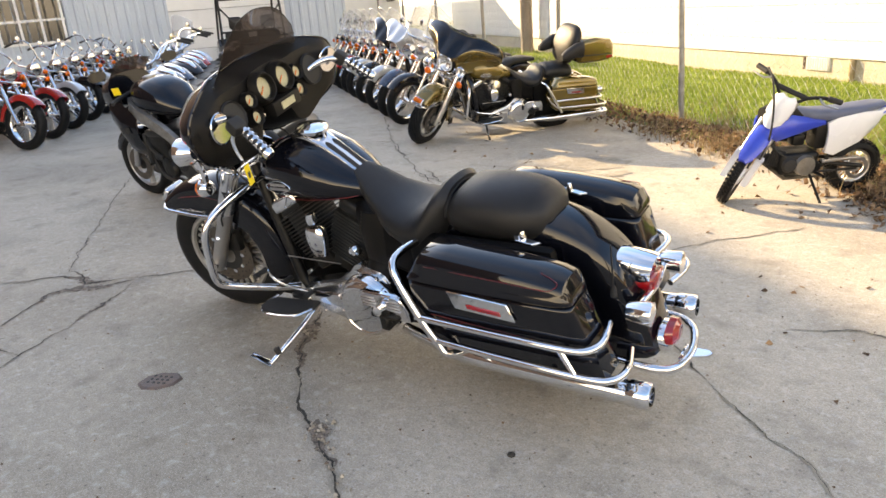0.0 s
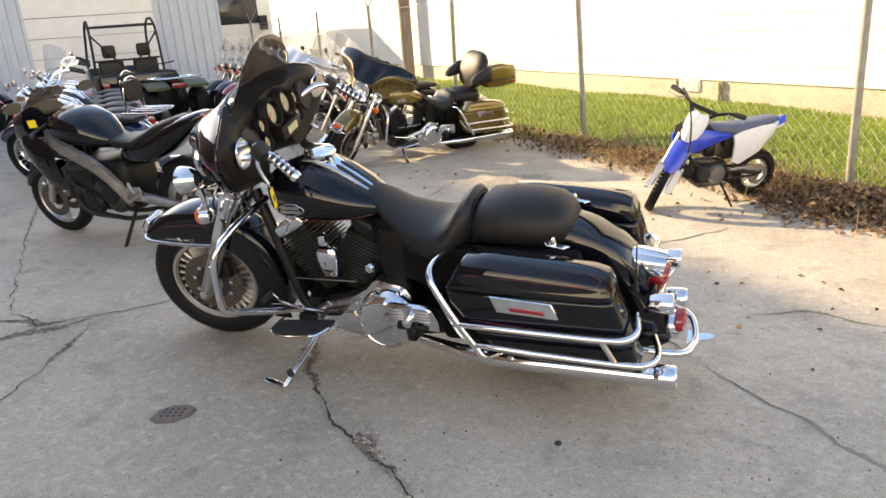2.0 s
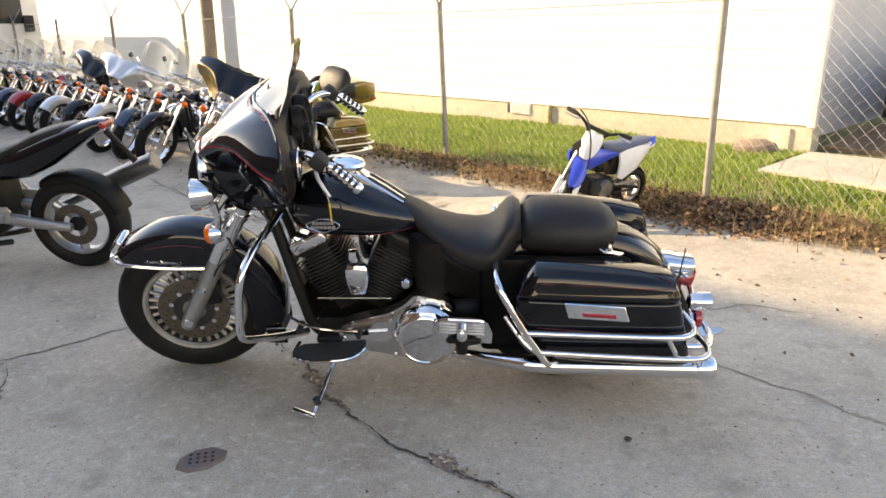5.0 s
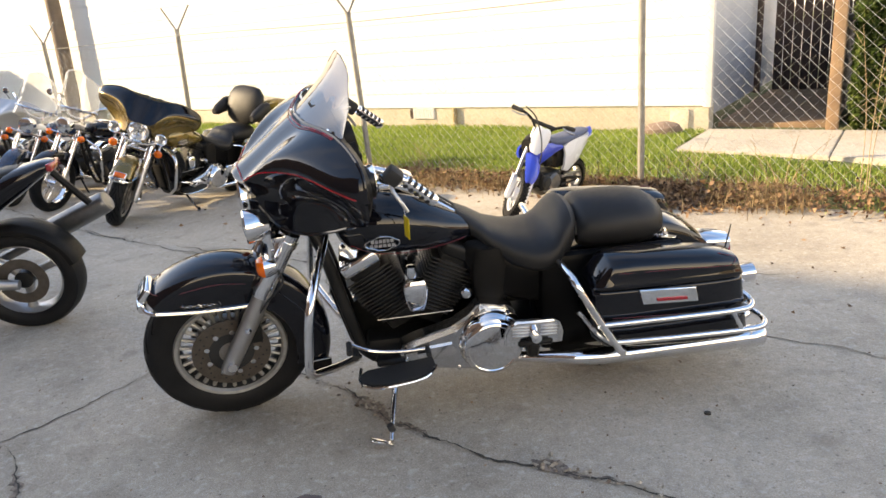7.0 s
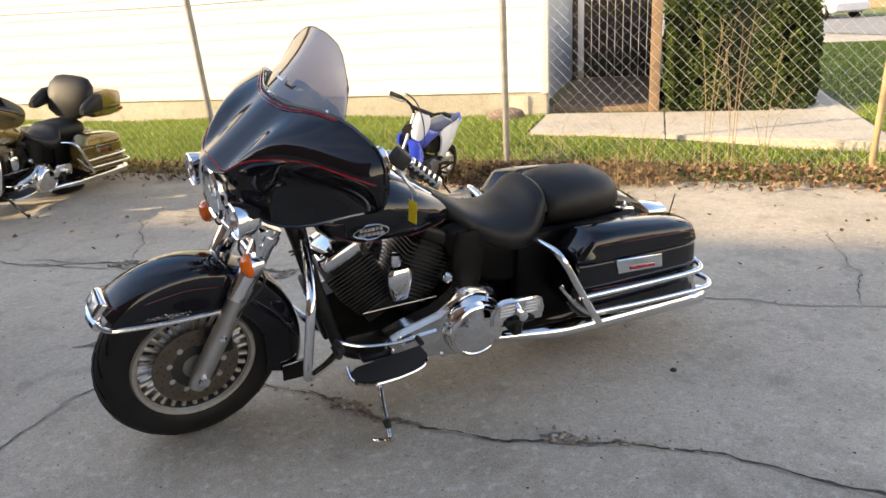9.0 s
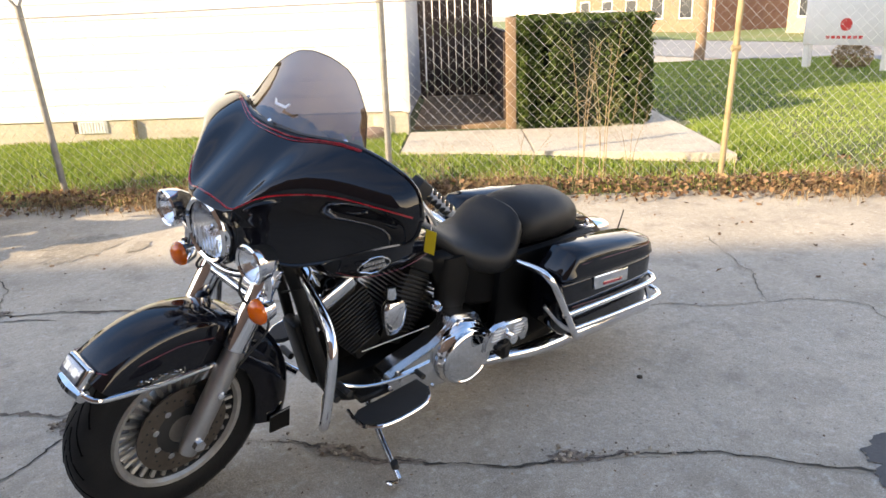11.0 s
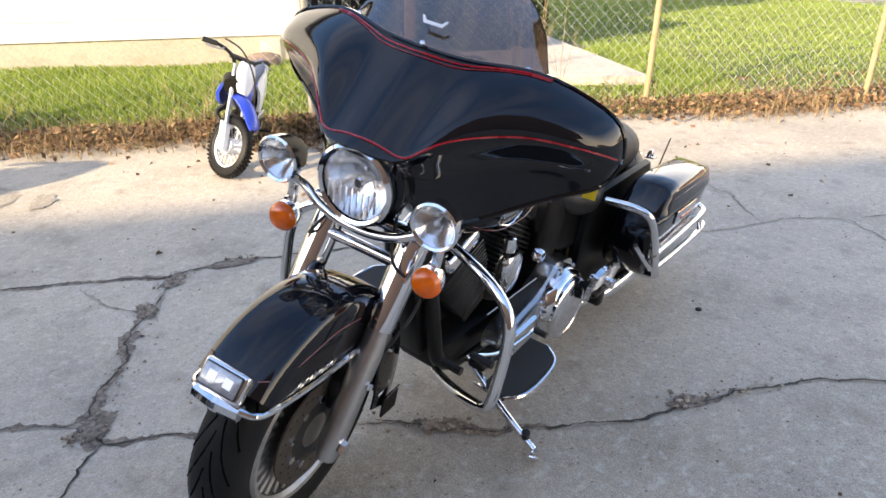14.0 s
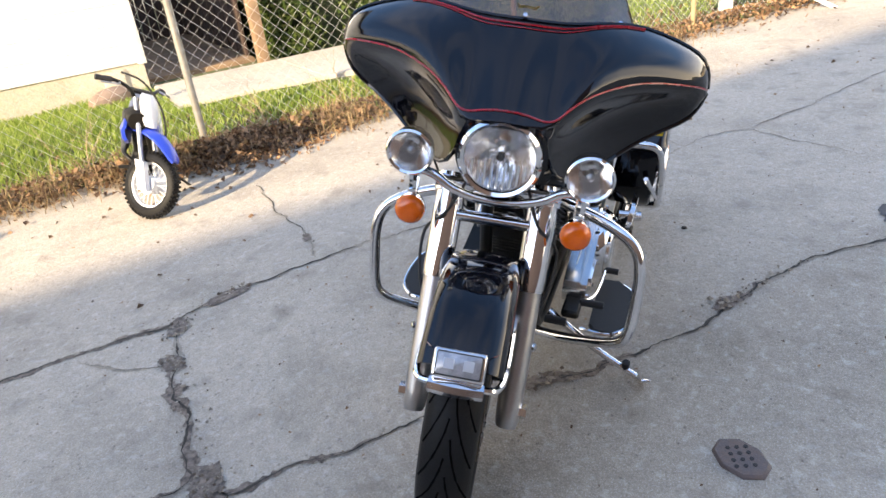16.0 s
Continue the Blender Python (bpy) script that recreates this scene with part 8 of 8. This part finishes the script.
def dirt(label, m):
    arch = [-1, -0.8, -0.45, 0, 0.45, 0.8, 1]
    b = thing("dirt_bike", label, "motorcycle", m)
    S = Matrix.Translation((0.93, 0, 0)) @ Matrix.Rotation(radians(52), 4, Vector((-0.42, 0, 0.9))) @ Matrix.Translation((-0.93, 0, 0))
    rake = Matrix(((1, 0, -0.09, -0.042), (0, 1, 0, 0), (0, 0, 1, 0), (0, 0, 0, 1))) @ S
    S = Matrix.Translation((-0.06, 0, 0)) @ S

    def P(nm, bm, mt, parent=b, lab=""):
        return part(nm, bm, mt, parent, lab)

    def F(nm, bm, mt, parent=b, lab=""):
        return part(nm, put(bm, bm.verts, rake), mt, parent, lab)

    spoke_wheel(b, S, 0.88, 0.205, 0.2, 0.138, 0.066, 24, True, WHITE_GLOSS)
    spoke_wheel(b, Matrix(), 0.02, 0.175, 0.172, 0.112, 0.08, 24, True, SATIN)
    F("hub_cover", lathe([(0.01, -0.045), (0.055, -0.04), (0.055, 0.04), (0.01, 0.045)], 24, spin((0.88, 0, 0.205))), WHITE_GLOSS)
    for s in (-1, 1):
        F("fork_leg", tube([(0.88, s * 0.06, 0.205), (0.67, s * 0.06, 0.68)], 0.015, 10, smooth=0), SATIN)
        F("fork_guard", loft([[Vector((x + dx, s * 0.07 + dy, z)) for dx, dy in ((-0.03, -0.018), (-0.03, 0.018), (0.0, 0.026), (0.035, 0.018), (0.035, -0.018))] for x, z in ((0.895, 0.175), (0.875, 0.22), (0.845, 0.29), (0.825, 0.335))]), WHITE_GLOSS)
        P("tank_shroud", loft([[Vector((x, s * y, z)) for y, z in ring] + [Vector((x, s * (y - 0.02), z)) for y, z in reversed(ring)] for x, ring in ((0.67, ((0.085, 0.535), (0.1, 0.51), (0.1, 0.47), (0.09, 0.45))), (0.61, ((0.08, 0.565), (0.11, 0.52), (0.11, 0.45), (0.09, 0.415))), (0.52, ((0.07, 0.572), (0.104, 0.525), (0.104, 0.465), (0.082, 0.435))), (0.38, ((0.066, 0.54), (0.09, 0.52), (0.09, 0.49), (0.08, 0.475))), (0.3, ((0.07, 0.52), (0.085, 0.51), (0.085, 0.5), (0.08, 0.495))))]), BLUE_PLASTIC, b, "blue tank shroud")
        P("side_panel", loft([[Vector((x, s * y, z)) for y, z in ring] + [Vector((x, s * (y - 0.018), z)) for y, z in reversed(ring)] for x, ring in ((0.28, ((0.08, 0.5), (0.1, 0.45), (0.1, 0.36), (0.085, 0.31))), (0.22, ((0.085, 0.53), (0.11, 0.46), (0.11, 0.36), (0.09, 0.29))), (0.06, ((0.085, 0.555), (0.1, 0.5), (0.1, 0.42), (0.08, 0.36))), (-0.05, ((0.07, 0.55), (0.08, 0.53), (0.075, 0.48), (0.06, 0.45))), (-0.1, ((0.05, 0.56), (0.055, 0.55), (0.05, 0.535), (0.045, 0.53))))]), WHITE_GLOSS, b, "white side number panel")
        P("frame_tube", tube([(0.63, s * 0.03, 0.58), (0.55, s * 0.05, 0.25), (0.3, s * 0.07, 0.2), (0.2, s * 0.07, 0.4)], 0.013, 8), ENGINE)
        P("swingarm", tube([(0.28, s * 0.06, 0.24), (0.0, s * 0.07, 0.19)], 0.014, 8, smooth=0), ENGINE)
        P("foot_peg", tube([(0.33, s * 0.06, 0.19), (0.32, s * 0.19, 0.19)], 0.011, 8, smooth=0), ENGINE)
    F("front_fender", loft([[Vector((x, y * w, z - y * y * k)) for y in arch] + [Vector((x - 0.006, y * w * 0.9, z - y * y * k - 0.012)) for y in reversed(arch)] for x, z, w, k in ((1.02, 0.39, 0.025, 0.01), (1.0, 0.42, 0.044, 0.02), (0.95, 0.47, 0.058, 0.03), (0.88, 0.51, 0.064, 0.034), (0.8, 0.525, 0.06, 0.03), (0.72, 0.52, 0.05, 0.024), (0.64, 0.51, 0.04, 0.02), (0.61, 0.5, 0.02, 0.01))]), BLUE_PLASTIC, b, "blue front mudguard")
    F("number_plate", loft([[Vector((x - 0.035 * y * y, y * w, z)) for y in arch] + [Vector((x - 0.035 * y * y - 0.012, y * w * 0.94, z)) for y in reversed(arch)] for x, z, w in ((0.815, 0.53, 0.04), (0.805, 0.56, 0.06), (0.785, 0.61, 0.072), (0.765, 0.66, 0.074), (0.748, 0.7, 0.062), (0.74, 0.715, 0.04))]), WHITE_GLOSS, b, "blank white number plate")
    F("brake_hose", tube([(0.66, -0.2, 0.8), (0.76, -0.12, 0.78), (0.84, -0.02, 0.66), (0.86, 0.05, 0.5), (0.86, 0.07, 0.35)], 0.006, 6), RUBBER)
    bars = [(0.66, 0.0, 0.67), (0.66, 0.05, 0.67), (0.65, 0.1, 0.72), (0.61, 0.18, 0.745), (0.56, 0.265, 0.735)]
    hb = F("handlebar", tube([(x, -y, z) for x, y, z in reversed(bars[1:])] + bars, 0.011, 8), ENGINE)
    F("bar_pad", tube([(0.645, -0.1, 0.715), (0.645, 0.1, 0.715)], 0.016, 8, smooth=0), VINYL, hb)
    for s in (-1, 1):
        F("grip", tube([(0.6, s * 0.195, 0.745), (0.555, s * 0.275, 0.735)], 0.017, 10, smooth=0), RUBBER, hb)
        F("lever", tube([(0.63, s * 0.16, 0.74), (0.655, s * 0.2, 0.73), (0.61, s * 0.28, 0.718)], 0.006, 6), SATIN, hb)
    P("seat", loft([oval(x, 0, z, ry, rz, 18, 2.8) for x, z, rz, ry in ((0.52, 0.585, 0.012, 0.035), (0.46, 0.572, 0.03, 0.06), (0.38, 0.55, 0.038, 0.074), (0.25, 0.54, 0.04, 0.08), (0.08, 0.555, 0.034, 0.08), (-0.05, 0.575, 0.022, 0.066), (-0.1, 0.582, 0.012, 0.045))]), mat("blue-grey seat cover", (0.1, 0.12, 0.18), 0.6, scale=8, fine=200))
    rf = P("rear_fender", loft([[Vector((x, y * w, z - y * y * 0.03)) for y in arch] + [Vector((x, y * w * 0.9, z - y * y * 0.03 - 0.012)) for y in reversed(arch)] for x, z, w in ((0.12, 0.55, 0.075), (0.0, 0.555, 0.078), (-0.09, 0.56, 0.072), (-0.14, 0.568, 0.06))]), WHITE_GLOSS)
    P("fender_tip", loft([[Vector((x, y * w, z - y * y * 0.03)) for y in arch] + [Vector((x, y * w * 0.9, z - y * y * 0.03 - 0.014)) for y in reversed(arch)] for x, z, w in ((-0.07, 0.562, 0.074), (-0.12, 0.574, 0.06), (-0.165, 0.586, 0.043), (-0.185, 0.592, 0.026))]), BLUE_PLASTIC, rf, "blue mudguard tip")
    chain = P("chain_guard", box(0.02, 0.28, 0.055, 0.085, 0.24, 0.262, 0.006), SATIN)
    P("skid_plate", loft([[Vector((x, y, z)) for y, z in ((-0.08, 0.16), (-0.05, 0.13), (0.05, 0.13), (0.08, 0.16), (0.05, 0.142), (-0.05, 0.142))] for x in (0.28, 0.5)] + [[Vector((0.6, y, z + 0.07)) for y, z in ((-0.07, 0.16), (-0.05, 0.14), (0.05, 0.14), (0.07, 0.16), (0.05, 0.152), (-0.05, 0.152))]]), ENGINE)
    P("carburettor", box(0.4, 0.48, -0.02, 0.06, 0.36, 0.43, 0.015, 2), ENGINE)
    P("air_box", box(0.12, 0.34, -0.06, 0.06, 0.32, 0.5, 0.03, 2), ENGINE)
    P("fuel_tank", loft([oval(x, 0, z, w, h, 16, 2.6) for x, z, w, h in ((0.68, 0.56, 0.05, 0.05), (0.6, 0.57, 0.075, 0.07), (0.46, 0.54, 0.07, 0.06), (0.38, 0.52, 0.05, 0.04))]), DARK_PLASTIC)
    P("engine", box(0.3, 0.56, -0.09, 0.09, 0.17, 0.32, 0.03, 3), ENGINE)
    for i in range(7):
        P("cylinder_fin", put(bmx := box(-0.004, 0.004, -0.062, 0.062, -0.055, 0.055, 0.002, 1), bmx.verts, pose(0.53 + 0.015 * i, 0, 0.275 + 0.005 * i, 0, -17)), BARREL)
    P("clutch_cover", lathe([(0.002, 0.022), (0.04, 0.02), (0.052, 0.0)], 20, spin((0.5, 0.09, 0.25))), BARREL)
    P("front_sprocket_cover", lathe([(0.002, 0.02), (0.032, 0.018), (0.04, 0.0)], 18, spin((0.33, 0.09, 0.225))), ENGINE)
    P("oil_line", tube([(0.52, 0.085, 0.3), (0.6, 0.075, 0.36), (0.64, 0.05, 0.45)], 0.006, 6), RUBBER)
    P("chain", box(0.02, 0.33, 0.05, 0.062, 0.165, 0.18, 0.003, 1), BARREL)
    P("rear_sprocket", lathe([(0.05, 0.05), (0.075, 0.05), (0.075, 0.056), (0.05, 0.056)], 24, spin((0.02, 0, 0.175)), closed=True), SATIN)
    P("engine_case", lathe([(0.002, 0.03), (0.06, 0.025), (0.07, 0)], 20, spin((0.4, 0.09, 0.24))), CAST)
    P("cylinder", tube([(0.52, 0, 0.27), (0.63, 0, 0.305)], 0.045, 12, smooth=0), BARREL)
    P("exhaust", tube([(0.66, -0.05, 0.3), (0.6, -0.11, 0.36), (0.3, -0.12, 0.36), (-0.1, -0.12, 0.46)], [0.014, 0.014, 0.03, 0.035], 10), ENGINE)
    P("shock", tube([(0.18, 0.03, 0.28), (0.24, 0.03, 0.48)], 0.022, 8, smooth=0), SATIN)
    P("side_stand", tube([(0.36, 0.08, 0.19), (0.34, 0.25, 0.02)], 0.009, 6, smooth=0), ENGINE)


dirt("small blue and white dirt bike on its side stand", pose(-0.545, 5.4, 0, 0, 0, 220) @ pose(0, 0, 0, -8) @ Matrix.Scale(1.03, 4))


def side_by_side(m):
    b = thing("utility_vehicle", "black side-by-side utility vehicle with a roll cage", "vehicle", m)
    part("cargo_bed", box(-0.95, 0.0, -0.72, 0.72, 0.55, 0.95, 0.05, 3), DARK_PLASTIC, b)
    part("tailgate", box(-0.99, -0.95, -0.7, 0.7, 0.58, 0.93, 0.02), BLACK_PAINT, b)
    part("body", loft([soft_box(x, 0.35, z, -0.7, 0.7, 0.08, 4) for x, z in ((0.0, 0.7), (0.8, 0.7), (1.2, 1.05), (1.75, 0.95), (1.95, 0.8))]), BLACK_PAINT, b)
    for s in (-1, 1):
        part("cage_post", tube([(0.0, s * 0.66, 0.7), (0.05, s * 0.62, 1.85), (0.9, s * 0.6, 1.87), (1.4, s * 0.64, 1.05)], 0.025, 8, smooth=3), RUBBER, b)
        part("head_rest", box(0.05, 0.14, s * 0.33 - 0.13, s * 0.33 + 0.13, 1.25, 1.5, 0.05, 3), VINYL, b)
        part("seat_back", box(0.02, 0.16, s * 0.33 - 0.24, s * 0.33 + 0.24, 0.75, 1.2, 0.05, 3), VINYL, b)
        part("tail_light", box(-1.0, -0.97, s * 0.62 - 0.06, s * 0.62 + 0.06, 0.7, 0.82, 0.01), RED_LENS, b)
        part("cage_brace", tube([(0.02, s * 0.62, 1.7), (0.02, s * 0.1, 1.05)], 0.018, 8, smooth=0), RUBBER, b)
        for x in (-0.45, 1.45):
            w = part("wheel", lathe(tyre_profile(0.32, 0.17, 0.26), 28, spin((x, s * 0.66, 0.32)), closed=True), TYRE, b)
            part("rim", lathe([(0.002, 0.08), (0.17, 0.06), (0.175, 0.1)], 20, spin((x, s * 0.66, 0.32), (0, s, 0)), end=False), SATIN, w)
    part("cage_bar", tube([(0.05, -0.62, 1.85), (0.05, 0.62, 1.85)], 0.025, 8, smooth=0), RUBBER, b)
    part("cage_bar", tube([(0.9, -0.6, 1.87), (0.9, 0.6, 1.87)], 0.025, 8, smooth=0), RUBBER, b)
    part("cage_bar", tube([(0.02, -0.62, 1.2), (0.02, 0.62, 1.2)], 0.02, 8, smooth=0), RUBBER, b)


side_by_side(FENCE @ pose(-12.15, -3.85, 0, 0, 0, 184) @ Matrix.Scale(0.95, 4))


def quad_bike(m):
    b = thing("quad_bike", "green quad bike with racks and a red tail lamp", "quad bike", m)
    for s in (-1, 1):
        for x in (0, 1.2):
            w = part("wheel", lathe(tyre_profile(0.3, 0.14, 0.24), 28, spin((x, s * 0.45, 0.3)), closed=True), TYRE, b)
            part("rim", lathe([(0.002, 0.06), (0.13, 0.05), (0.145, 0.1)], 18, spin((x, s * 0.45, 0.3), (0, s, 0)), end=False), SATIN, w)
        part("rear_guard", loft([soft_box(x, z, z + 0.05, min(s * 0.15, s * 0.55), max(s * 0.15, s * 0.55), 0.02, 3) for x, z in ((-0.4, 0.6), (-0.2, 0.68), (0.2, 0.68), (0.38, 0.55))]), mat("quad plastic", (0.05, 0.065, 0.025), 0.45, scale=6), b)
        part("front_guard", loft([soft_box(x, z, z + 0.05, min(s * 0.15, s * 0.55), max(s * 0.15, s * 0.55), 0.02, 3) for x, z in ((0.85, 0.55), (1.0, 0.7), (1.4, 0.7), (1.55, 0.6))]), bpy.data.materials["quad plastic"], b)
    part("seat", loft([oval(x, 0, z, 0.14, 0.07, 18, 2.8) for x, z in ((-0.1, 0.8), (0.1, 0.8), (0.4, 0.78), (0.7, 0.84))]), VINYL, b)
    part("engine", box(0.3, 0.95, -0.2, 0.2, 0.25, 0.65, 0.05, 2), ENGINE, b)
    part("tail_lamp", box(-0.44, -0.4, -0.12, 0.12, 0.62, 0.7, 0.015), RED_LENS, b)
    rk = part("rear_rack", tube([(-0.5, -0.4, 0.8), (-0.5, 0.4, 0.8), (0.05, 0.4, 0.8), (0.05, -0.4, 0.8)], 0.014, 8, closed=True, smooth=2), CHROME, b)
    for i in range(4):
        part("rack_bar", tube([(-0.5, -0.24 + 0.16 * i, 0.8), (0.05, -0.24 + 0.16 * i, 0.8)], 0.011, 6, smooth=0), CHROME, rk)
    part("handlebar", tube([(0.75, -0.35, 1.05), (0.85, -0.15, 1.02), (0.85, 0.15, 1.02), (0.75, 0.35, 1.05)], 0.013, 8), RUBBER, b)


quad_bike(FENCE @ pose(-10.9, -3.3, 0, 0, 0, 190))

# trailer and shed past the shop, utility pole by the house
van = thing("trailer", "white box trailer with dark mirrors behind the bikes", "trailer", FENCE @ pose(-18.5, -0.3, 0, 0, 0, 0))
part("box", box(-4, 0, -1.2, 1.0, 0.6, 2.9, 0.06, 3), WHITE_PAINT, van)
for s in (-0.9, 0.7):
    part("mirror", box(0.05, 0.12, s - 0.12, s + 0.12, 1.5, 1.9, 0.02), RUBBER, van)
part("window", box(0.0, 0.02, -0.8, 0.6, 1.7, 2.4, 0.01), WINDOW, van)
part("bumper", box(0.0, 0.1, -1.1, 0.9, 0.5, 0.65, 0.02), CHROME, van)
for x in (-0.8, -3.2):
    for y in (-1.15, 0.95):
        part("wheel", lathe(tyre_profile(0.36, 0.2, 0.24), 24, spin((x, y, 0.36)), closed=True), TYRE, van)
pole = thing("utility_pole", "weathered wooden utility pole beside the house", "pole", FENCE @ pose(-12.5, 2.2, 0))
part("shaft", tube([(0, 0, -0.2), (0.05, 0, 4), (0.08, 0, 8)], [0.14, 0.13, 0.11], 14, smooth=3), mat("weathered pole wood", (0.26, 0.2, 0.15), 0.85, second=(0.17, 0.13, 0.1), scale=5, fine=60, bump=0.4), pole)
